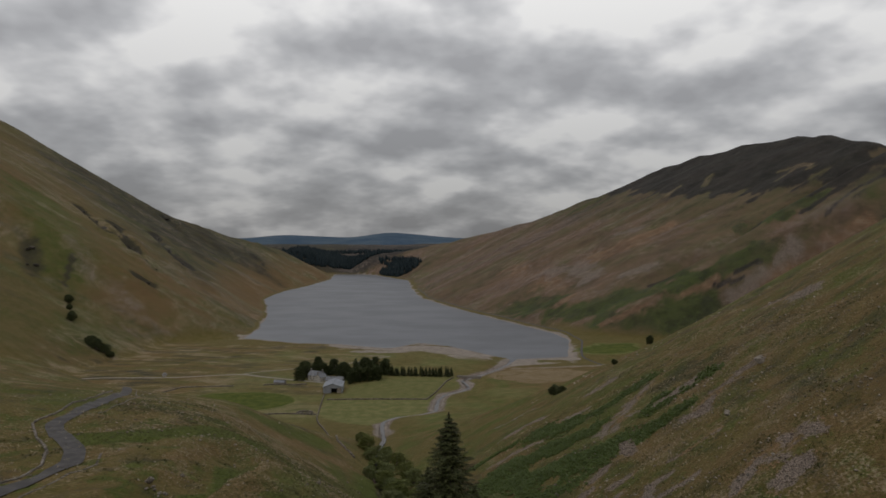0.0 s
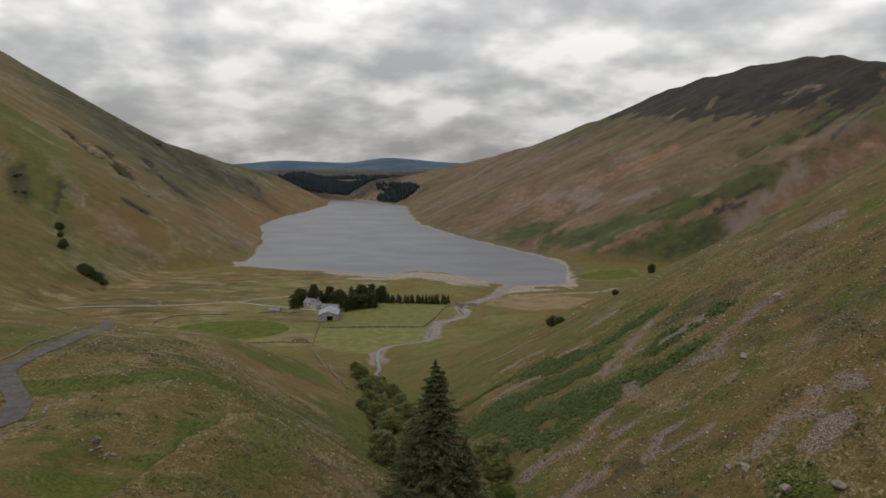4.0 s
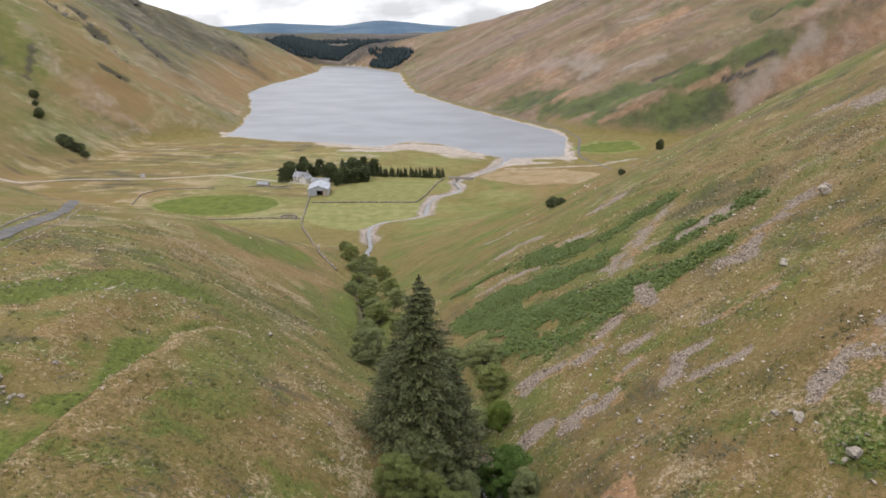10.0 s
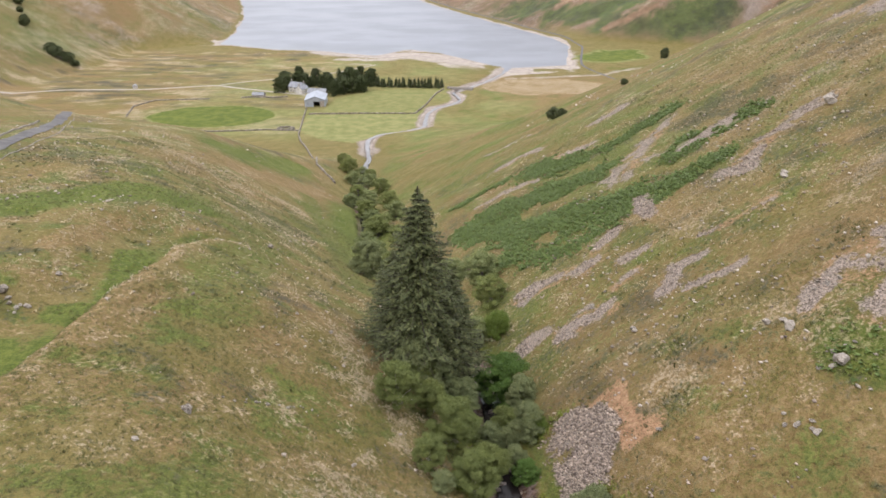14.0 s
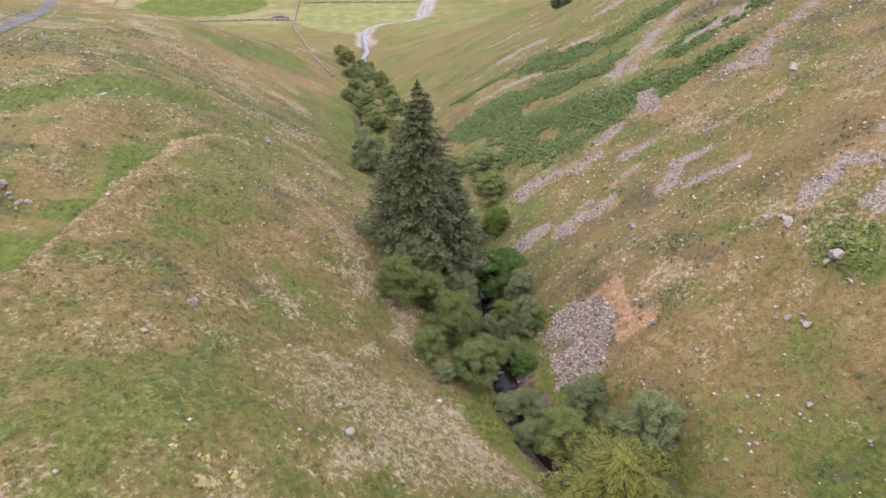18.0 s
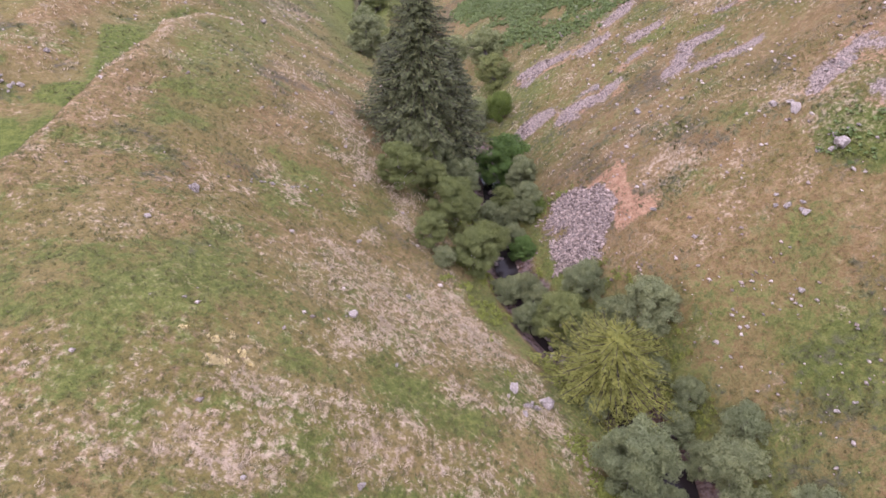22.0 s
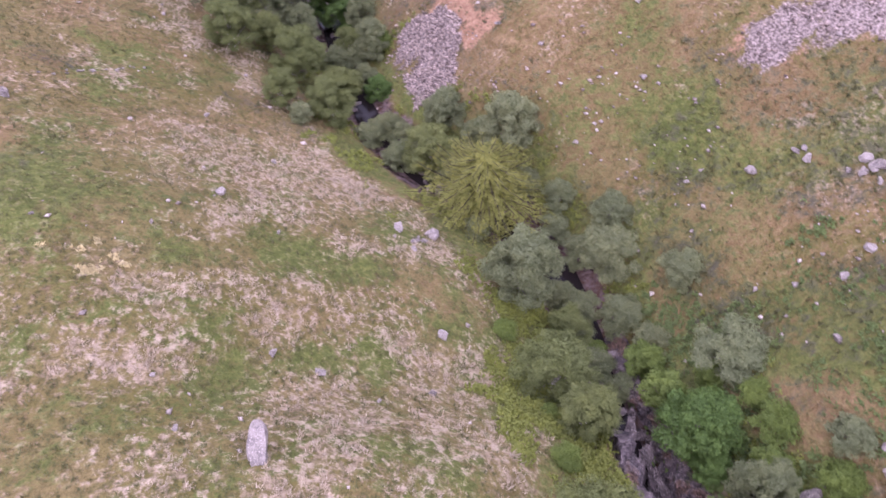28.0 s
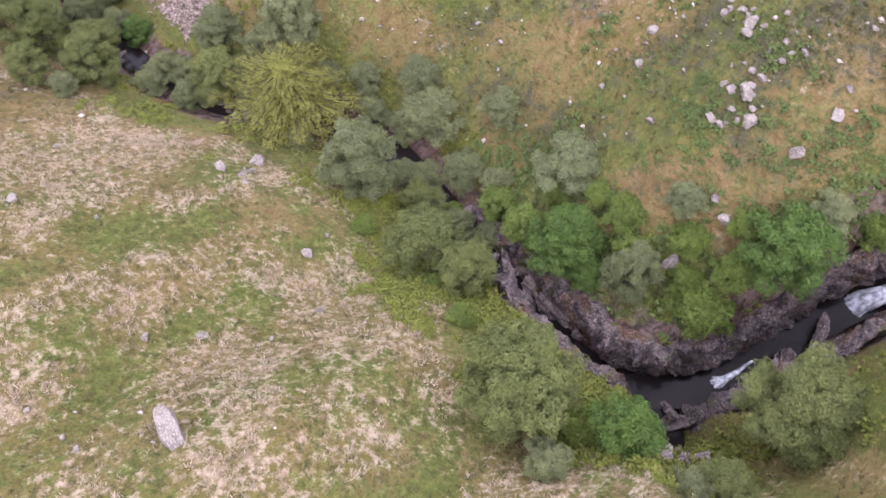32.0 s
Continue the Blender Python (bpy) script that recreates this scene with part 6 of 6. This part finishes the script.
# ---- falls and white water ----
def fall(pts, widths, label, seed):
    """A veil of white water: a rounded, ridged sheet that widens down the drop and breaks up at its foot."""
    line = smooth_line(pts, 0.06)
    n = len(line)
    f = np.linspace(0, 1, n)
    d = np.gradient(line[:, :2], axis=0)
    d /= np.linalg.norm(d, axis=1)[:, None] + 1e-9
    half = np.interp(f, np.linspace(0, 1, len(widths)), widths)
    rows = []
    for w in np.linspace(-1, 1, 33):
        ragged = 1 + 0.35 * fbm(f * 6, f * 0 + 9 * w, 1.0, 3, seed)
        off = w * half * ragged
        ridge = 0.07 * fbm(w * 7 + f, f * 1.2, 0.8, 3, seed + 1) + 0.1 * f * fbm(w * 5, f * 9, 0.7, 3, seed + 2)
        lift = 0.34 + 0.22 * (1 - w * w) + ridge - 0.5 * abs(w) ** 6
        rows.append(np.stack([line[:, 0] + d[:, 1] * off, line[:, 1] - d[:, 0] * off, line[:, 2] + lift], -1))
    g = np.stack(rows, 1)
    me = sheet("waterfall", g[:, :, 0], g[:, :, 1], g[:, :, 2])
    me.materials.append(M_FOAM)
    tagged(new("waterfall", me), label, "waterfall")


fall([(34.2, -7.0, 90.5), (31.8, -5.8, 90.2), (30.9, -5.3, 89.9), (30.2, -4.9, 89.0), (29.4, -4.6, 87.7)], (0.12, 0.3, 0.6, 0.75, 0.95), "white water of a small fall dropping into the gorge", 131)
fall([(23.2, -3.1, 86.9), (22.0, -2.95, 86.75), (20.9, -2.7, 86.45), (20.0, -2.3, 85.95), (19.3, -1.9, 85.75)], (0.1, 0.18, 0.32, 0.85, 0.65), "white splash below a rocky step in the stream", 137)


# ---- grass, bracken and herbs ----
def tufts(name, label, xy, tall, wide, material, seed, blades=6, lean=0.5, category="grass", broad=False):
    rng = np.random.RandomState(seed)
    n = len(xy)
    e = 0.4
    gx = (lie(xy[:, 0] + e, xy[:, 1]) - lie(xy[:, 0] - e, xy[:, 1])) / (2 * e)
    gy = (lie(xy[:, 0], xy[:, 1] + e) - lie(xy[:, 0], xy[:, 1] - e)) / (2 * e)
    down = -np.stack([gx, gy], -1)
    down /= np.linalg.norm(down, axis=1)[:, None] + 0.15
    z = lie(xy[:, 0], xy[:, 1])
    root = np.stack([xy[:, 0], xy[:, 1], z - 0.03], -1)
    size = rng.uniform(0.6, 1.35, n)
    out = []
    for b in range(blades):
        a = rng.uniform(0, 6.283, n)
        d = np.stack([np.cos(a), np.sin(a)], -1) * 0.75 + down * lean * 1.3
        h = tall * size * rng.uniform(0.6, 1.2, n)
        w = wide * size * rng.uniform(0.7, 1.3, n)
        s = np.stack([-d[:, 1], d[:, 0], 0 * a], -1) * (0.5 * w / (np.linalg.norm(d, axis=1) + 1e-6))[:, None]
        jit = rng.normal(0, 0.55 * tall, (n, 2))
        p0 = root + np.concatenate([jit, np.zeros((n, 1))], 1)
        p1 = p0 + np.concatenate([d * (h * 0.7)[:, None], (h * rng.uniform(0.45, 0.9, n))[:, None]], 1)
        if broad:
            p2 = p0 + np.concatenate([d * (h * 1.25)[:, None], (h * 0.55)[:, None]], 1)
            out.append(np.stack([p0 - s * 0.5, p0 + s * 0.5, p1 + s, p1 - s], 1))
            out.append(np.stack([p1 - s, p1 + s, p2 + s * 0.2, p2 - s * 0.2], 1))
        else:
            out.append(np.stack([p0 - s, p0 + s, p1 + s * 0.25, p1 - s * 0.25], 1))
    co = np.concatenate(out).reshape(-1, 3)
    faces = np.arange(len(co)).reshape(-1, 4)
    tagged(new(name, mesh_of(name, co, faces, material)), label, category, kind="stuff")


def greenery():
    r = np.random.RandomState(90)
    xy = np.concatenate([sprinkle(30000, (-34, 16, -12, 62), 91), sprinkle(13000, (14, 48, -4, 62), 92)])
    m = covered(xy)
    dry = (m["straw"] > r.uniform(0.25, 0.75, len(xy))) & (m["gap"] > 4) & (m["gravel"] < 0.3)
    tufts("dry_grass", "bleached tussocks of moor grass on the near slopes", xy[dry], 0.19, 0.036, M_BLADES, 93, 18, 0.6)
    xy = np.concatenate([sprinkle(34000, (-34, 18, -12, 66), 94), sprinkle(20000, (14, 50, -4, 66), 95)])
    m = covered(xy)
    green = (m["gap"] > 3.4) & (m["gravel"] < 0.3) & (m["straw"] < r.uniform(0.25, 0.75, len(xy))) & (m["rust"] < r.uniform(0.4, 0.9, len(xy)))
    tufts("green_grass", "short green grass between the tussocks", xy[green], 0.17, 0.04, M_GREENBLADES, 96, 9, 0.3)
    xy = np.concatenate([sprinkle(9000, (-34, 18, -12, 66), 194), sprinkle(12000, (14, 50, -4, 66), 195)])
    m = covered(xy)
    low = (m["gap"] > 4) & (m["gravel"] < 0.3) & (m["heather"] + 0.35 * m["lush"] > r.uniform(0.35, 0.8, len(xy)))
    tufts("heather", "dark low heather and bilberry tufts in the grass", xy[low], 0.2, 0.09, M_HEATHER, 196, 9, 0.0, "heather")
    xy = np.concatenate([sprinkle(22000, (-75, 0, 55, 180), 294), sprinkle(15000, (12, 75, 60, 190), 295)])
    m = covered(xy)
    open_ground = (m["gap"] > 6) & (m["gravel"] < 0.25) & (m["lush"] < 0.55)
    pale = open_ground & (m["straw"] + 0.3 * m["rust"] > r.uniform(0.1, 0.7, len(xy)))
    tufts("dry_grass", "bleached tussocks of moor grass on the knoll and far bank", xy[pale], 0.26, 0.085, M_BLADES, 296, 8, 0.3)
    sward = (m["gap"] > 5) & (m["gravel"] < 0.25) & (m["lush"] > r.uniform(0.35, 0.9, len(xy)))
    tufts("green_grass", "rough green grass on the knoll and far bank", xy[sward], 0.2, 0.08, M_GREENBLADES, 298, 8, 0.2)
    dark = open_ground & ~pale & (m["heather"] + 0.3 * m["lush"] > r.uniform(0.2, 0.9, len(xy)))
    tufts("heather", "dark low heather tufts on the knoll and far bank", xy[dark], 0.24, 0.12, M_HEATHER, 297, 8, 0.0, "heather")
    for cx, cy, wx, wy, n in ((-12.2, 23.9, 0.24, 0.2, 46), (-11.2, 25.0, 0.1, 0.14, 9), (-10.7, 24.3, 0.1, 0.12, 7), (-12.8, 25.5, 0.16, 0.1, 9), (-11.9, 26.0, 0.1, 0.1, 6), (-14.4, 25.6, 0.08, 0.08, 4)):
        xy = np.random.RandomState(97 + n).normal(0, 1, (n, 2)) * [wx, wy] + [cx, cy]
        tufts("yellow_tussock", "straw-yellow tussock in the meadow", xy, 0.13, 0.045, M_TUSSOCK, 99 + n, 40, 0.3)
    xy = np.concatenate([sprinkle(42000, (2, 60, 95, 175), 101), sprinkle(2500, (15, 40, 0, 60), 102)])
    m = near_line(xy[:, 0], xy[:, 1], BRACKEN[0][0]) / BRACKEN[0][1]
    for pts, w in BRACKEN[1:]:
        m = np.minimum(m, near_line(xy[:, 0], xy[:, 1], pts) / w)
    ragged = 0.9 * fbm(xy[:, 0], xy[:, 1], 6, 4, 56) + 0.7 * fbm(xy[:, 0], xy[:, 1], 3.2, 3, 23)
    keep = (m + ragged < r.uniform(0.35, 1.15, len(xy))) & (covered(xy)["gravel"] < 0.3)
    tufts("bracken", "dense green bracken on the far bank of the gully", xy[keep], 0.32, 0.34, M_BRACKEN, 103, 5, 0.3, "bracken", True)
    xy = sprinkle(20000, (0, 40, -10, 66), 104)
    gap = stream_gap(xy[:, 0], xy[:, 1])
    patchy = fbm(xy[:, 0], xy[:, 1], 2.6, 3, 44)
    side = xy[:, 0] > np.interp(xy[:, 1], SY, SX)
    near_water = (xy[:, 0] < 25) & (gap > 2.2) & (gap < 8.0 + 2 * fbm(xy[:, 0], xy[:, 1], 4, 3, 40)) & (patchy > np.where(xy[:, 1] < 18, -0.12, 0.0))
    upper_bank = side & (xy[:, 1] < 22) & (gap > 2.7) & (gap < 15 + 6 * fbm(xy[:, 0], xy[:, 1], 6, 3, 41)) & (patchy > np.where(gap < 8, -0.05, 0.1))
    bank = xy[upper_bank]
    keep = (near_water & ~upper_bank) & ~(side & (xy[:, 1] > 24) & (patchy < 0.25))
    fringe = sprinkle(9000, (5, 17, -8, 24), 107)
    reach = stream_gap(fringe[:, 0], fringe[:, 1])
    lush_bank = (fringe[:, 0] < np.interp(fringe[:, 1], SY, SX)) & (reach > 2.6) & (reach < 7.8 + 3 * fbm(fringe[:, 0], fringe[:, 1], 4, 3, 40)) & (fbm(fringe[:, 0], fringe[:, 1], 2.0, 3, 44) > -0.18)
    xy, keep = np.concatenate([xy[keep], fringe[lush_bank]]), slice(None)
    tufts("herbs", "leafy yellow-green herbs lining the gully", xy[keep], 0.24, 0.11, M_HERB, 105, 10, 0.2, "herbs", True)
    tufts("fern_bank", "green ferns and low scrub above the gorge", bank, 0.2, 0.09, M_BRACKEN, 106, 20, 0.2, "ferns", True)
    xy = np.concatenate([np.random.RandomState(300 + k).normal(0, w, (int(170 * w), 2)) * [1, 1.4] + [cx, cy] for k, (cx, cy, w) in enumerate(((29.4, 14.1, 1.3), (30.1, 10.7, 1.2), (33.6, 10.0, 1.1), (34.1, 13.3, 1.0), (27.2, 9.4, 1.4), (25.2, 11.7, 1.0), (32.2, 7.3, 1.2), (35.0, 16.8, 0.8), (37.9, 16.5, 0.9)))])
    xy = xy[fbm(xy[:, 0], xy[:, 1], 1.5, 3, 70) > -0.05]
    tufts("bilberry", "low green bilberry patches between the rocks", xy, 0.13, 0.065, M_BRACKEN, 310, 18, 0.1, "shrubs", True)


greenery()

# ---- the farm ----
def box_bm(bm, x0, x1, y0, y1, z0, z1):
    bmesh.ops.create_cube(bm, size=1, matrix=Matrix.Translation(((x0 + x1) / 2, (y0 + y1) / 2, (z0 + z1) / 2)) @ Matrix.Diagonal((x1 - x0, y1 - y0, z1 - z0, 1)))
    return bm


def box(name, x0, x1, y0, y1, z0, z1, material, parent, label=""):
    return part(name, box_bm(bmesh.new(), x0, x1, y0, y1, z0, z1), material, parent, label)


def gable_wall(name, w, y, thick, eave, ridge, material, parent, hole=None):
    """An end wall with a pointed top; hole: left, right and top of a doorway."""
    bm = bmesh.new()
    outline = [(-w / 2, 0), (w / 2, 0), (w / 2, eave), (0, ridge), (-w / 2, eave)]
    if hole:
        a, b, h = hole
        outline = [(-w / 2, 0), (a, 0), (a, h), (b, h), (b, 0), (w / 2, 0), (w / 2, eave), (0, ridge), (-w / 2, eave)]
    vs = [bm.verts.new((x, y, z)) for x, z in outline]
    f = bm.faces.new(vs)
    g = bmesh.ops.extrude_face_region(bm, geom=[f])
    bmesh.ops.translate(bm, vec=(0, thick, 0), verts=[v for v in g["geom"] if isinstance(v, bmesh.types.BMVert)])
    return part(name, bm, material, parent)


def roof_side(name, side, w, y0, y1, eave, ridge, material, parent, over=0.4, thick=0.14, ribs=0):
    """One slope of a pitched roof, ribbed like sheeting if asked."""
    bm = bmesh.new()
    slope = (ridge - eave) / (w / 2)
    x_out = side * (w / 2 + over)
    z_out = eave - slope * over
    n = max(1, ribs)
    rows = []
    for k in range(n + 1):
        y = y0 + (y1 - y0) * k / n
        up = 0.06 if ribs and k % 2 else 0.0
        rows.append([bm.verts.new((0, y, ridge + up)), bm.verts.new((x_out, y, z_out + up))])
    faces = [bm.faces.new((a[0], a[1], b[1], b[0])) for a, b in zip(rows[:-1], rows[1:])]
    g = bmesh.ops.extrude_face_region(bm, geom=faces)
    bmesh.ops.translate(bm, vec=(0, 0, -thick), verts=[v for v in g["geom"] if isinstance(v, bmesh.types.BMVert)])
    return part(name, bm, material, parent)


def house(name, label, category, x, y, turn, w, length, eave, ridge, wall, roof, chimneys=0, windows=(), door=None, hole=None, ribs=0):
    root = tagged(new(name), label, category)
    root.matrix_basis = pose(x, y, float(lie(x, y)) - 0.15, 0, 0, turn)
    h = length / 2
    gable_wall("gable_wall", w, -h, 0.35, eave, ridge, wall, root, hole)
    gable_wall("gable_wall", w, h - 0.35, 0.35, eave, ridge, wall, root)
    for s in (-1, 1):
        box("side_wall", s * w / 2 - 0.17, s * w / 2 + 0.17, -h + 0.36, h - 0.36, 0, eave - 0.05, wall, root)
        roof_side("roof_slope", s, w, -h - 0.4, h + 0.4, eave + 0.08, ridge + 0.16, roof, root, ribs=ribs)
    box("ridge_cap", -0.22, 0.22, -h - 0.4, h + 0.4, ridge + 0.1, ridge + 0.28, roof, root)
    if hole:
        a, b, t = hole
        box("inner_wall", -w / 2 + 0.5, w / 2 - 0.5, -h + 5.0, -h + 5.2, 0, eave - 0.3, M_DARK, root)
        box("sliding_door", b + 0.05, b + (b - a) * 0.7, -h - 0.14, -h - 0.04, 0.1, t + 0.2, M_WOOD, root, "weathered sliding door")
    for k in range(chimneys):
        yy = (-h + 0.6, h - 0.6)[k]
        c = box("chimney", -0.5, 0.5, yy - 0.4, yy + 0.4, ridge - 0.4, ridge + 1.5, M_STONEWALL, root, "stone chimney")
        for q in (-0.22, 0.22):
            box("chimney_pot", q - 0.12, q + 0.12, yy - 0.12, yy + 0.12, ridge + 1.5, ridge + 2.0, M_HARL, c)
    for s, yy, z in windows:
        f = box("window", s * w / 2 - 0.2, s * w / 2 + 0.2, yy - 0.55, yy + 0.55, z, z + 1.3, M_HARL, root, "white framed window")
        box("pane", s * w / 2 - 0.22, s * w / 2 + 0.22, yy - 0.42, yy - 0.03, z + 0.12, z + 1.18, M_DARK, f)
        box("pane", s * w / 2 - 0.22, s * w / 2 + 0.22, yy + 0.03, yy + 0.42, z + 0.12, z + 1.18, M_DARK, f)
    if door:
        s, yy = door
        box("door", s * w / 2 - 0.2, s * w / 2 + 0.2, yy - 0.5, yy + 0.5, 0.1, 2.15, M_WOOD, root, "wooden door")
    return root


house("barn", "large pale sheet-metal barn with an open doorway", "barn", -92, 512, 4, 14.5, 20, 5.2, 7.6, M_WALLSHEET, M_ROOFSHEET, hole=(-1.0, 3.4, 4.0), ribs=40)
house("farmhouse", "white harled farmhouse with a slate roof and chimneys", "house", -113.5, 556, 62, 7.5, 13, 4.6, 7.6, M_HARL, M_SLATE, 2, [(s, yy, z) for s in (-1, 1) for yy in (-4, 0.2, 4) for z in (1.0, 3.0)], (-1, 2.1))
house("wing", "white gabled wing joined to the farmhouse", "house", -109.5, 551, -28, 6, 8, 4.0, 6.6, M_HARL, M_SLATE, 1, [(-1, 0, 1.0), (1, 0, 1.0)])
house("byre", "long low stone byre with a grey slate roof", "outbuilding", -96, 543, 82, 7, 14, 3.0, 5.2, M_STONEWALL, M_SLATE, windows=[(-1, -3, 1.0), (-1, 3, 1.0)], door=(-1, 0))
house("shed", "small dark stone shed beside the track", "outbuilding", -140, 536, 80, 4.5, 9, 2.2, 3.4, M_STONEWALL, M_SLATE)


# ---- drystone walls ----
def stone_wall(label, pts, high, thick, unit, seed, name="drystone_wall"):
    """A dry wall: courses of uneven blocks along a line, joined as one thing."""
    rng = np.random.RandomState(seed)
    high = high * 0.72
    line = smooth_line([(x, y) for x, y in pts], unit)
    d = np.gradient(line, axis=0)
    a = np.arctan2(d[:, 1], d[:, 0])
    z = lie(line[:, 0], line[:, 1])
    courses = max(2, int(high / (unit * 0.55)))
    cube = np.array([[-1, -1, -1], [1, -1, -1], [1, 1, -1], [-1, 1, -1], [-1, -1, 1], [1, -1, 1], [1, 1, 1], [-1, 1, 1]], float)
    quad = np.array([[0, 3, 2, 1], [4, 5, 6, 7], [0, 1, 5, 4], [1, 2, 6, 5], [2, 3, 7, 6], [3, 0, 4, 7]])
    blocks = []
    for c in range(courses):
        n = len(line)
        co = np.repeat(cube[None], n, 0) * rng.uniform(0.78, 1.12, (n, 8, 3))
        co *= np.array([unit * 0.56, thick / 2 * (1 - 0.25 * c / courses), high / courses * 0.56])
        sh = (c % 2) * 0.5 * unit
        ca, sa = np.cos(a)[:, None], np.sin(a)[:, None]
        x, y = co[..., 0] + sh, co[..., 1]
        fall_out = rng.rand(n) < (0.12 if c == courses - 1 else 0.0)
        up = (c + 0.5) * high / courses - 0.1
        w = np.stack([x * ca - y * sa + line[:, :1], x * sa + y * ca + line[:, 1:2], co[..., 2] + (z + up)[:, None]], -1)
        blocks.append(w[~fall_out])
    co = np.concatenate(blocks)
    faces = (quad[None] + 8 * np.arange(len(co))[:, None, None]).reshape(-1, 4)
    tagged(new(name, mesh_of(name, co.reshape(-1, 3), faces, M_DRYSTONE)), label, "wall", "drystone walls")


stone_wall("dark drystone wall running down from the barn", [(-97, 500), (-94, 470), (-89, 425)], 1.3, 0.7, 0.7, 1)
stone_wall("pale drystone wall dropping into the gully", [(-89, 425), (-84, 405), (-77, 385), (-62, 335), (-53, 285), (-43, 268)], 1.3, 0.7, 0.6, 2)
stone_wall("drystone wall below the green field", [(-190, 440), (-146, 432), (-112, 437), (-91, 435)], 1.2, 0.7, 0.8, 3)
stone_wall("dark drystone wall between two pale fields", [(-92, 479), (-58, 481), (-18, 481)], 1.3, 0.7, 0.8, 4)
stone_wall("drystone wall along the river field", [(-18, 481), (-11, 508), (-4, 548), (2, 566)], 1.3, 0.7, 0.8, 5)
stone_wall("drystone wall round the old sheepfold", [(-215, 470), (-222, 500), (-214, 520), (-175, 526)], 1.2, 0.7, 0.8, 6)
stone_wall("low ruined wall beside the farm track", [(-152, 530), (-146, 533), (-128, 532), (-118, 536)], 1.4, 0.9, 0.8, 7)
stone_wall("rough drystone wall along the lane", [(-59.5, 40), (-58.6, 54), (-58.2, 63), (-62, 71), (-70.5, 82.5), (-76.2, 91), (-77.2, 101), (-79.8, 114), (-90, 146), (-104.6, 179)], 0.4, 0.45, 0.38, 8)
stone_wall("low broken wall on the lower side of the lane", [(-53, 45), (-51.6, 56), (-51.2, 64), (-53.5, 70)], 0.22, 0.4, 0.36, 9)
stone_wall("low stony edge of the lane", [(-69.5, 101), (-72, 113), (-81, 144), (-97, 178), (-108, 203)], 0.2, 0.3, 0.36, 10)


ring = [(-100 + 5.5 * math.cos(a), 440 + 3.2 * math.sin(a)) for a in np.linspace(0.4, 6.2, 14)]
stone_wall("small round drystone fold in the pale field", ring, 1.5, 0.8, 0.7, 11, "sheepfold")


def bridge():
    root = tagged(new("stone_bridge"), "low dark stone bridge over the river", "bridge")
    x, y = 15.5, 568
    root.matrix_basis = pose(x, y, 3.9, 0, 0, -12)
    for s in (-1, 1):
        box("abutment", s * 7 - 3.4, s * 7 + 3.4, -1.6, 1.6, -1.5, 1.7, M_STONEWALL, root)
        box("parapet", -10.5, 10.5, s * 1.5 - 0.2, s * 1.5 + 0.2, 1.95, 2.8, M_STONEWALL, root)
    bm = bmesh.new()
    prof = [(-3.6, 0.2), (-3.0, 1.0), (-1.6, 1.5), (0, 1.65), (1.6, 1.5), (3.0, 1.0), (3.6, 0.2)]
    rows = []
    for px, pz in prof:
        rows.append([bm.verts.new((px, yy, zz)) for yy, zz in ((-1.6, pz), (1.6, pz), (1.6, 1.95), (-1.6, 1.95))])
    for a, b in zip(rows[:-1], rows[1:]):
        for k in range(4):
            bm.faces.new((a[k], a[(k + 1) % 4], b[(k + 1) % 4], b[k]))
    part("arch", bm, M_STONEWALL, root)
    box("deck", -10.6, 10.6, -1.3, 1.3, 1.72, 1.94, M_TRACK, root)


bridge()


def hut(x, y):
    house("hut", "tiny pale stone hut beside the track", "hut", x, y, 20, 3, 4, 1.9, 2.8, M_HARL, M_SLATE)


hut(-247, 566)
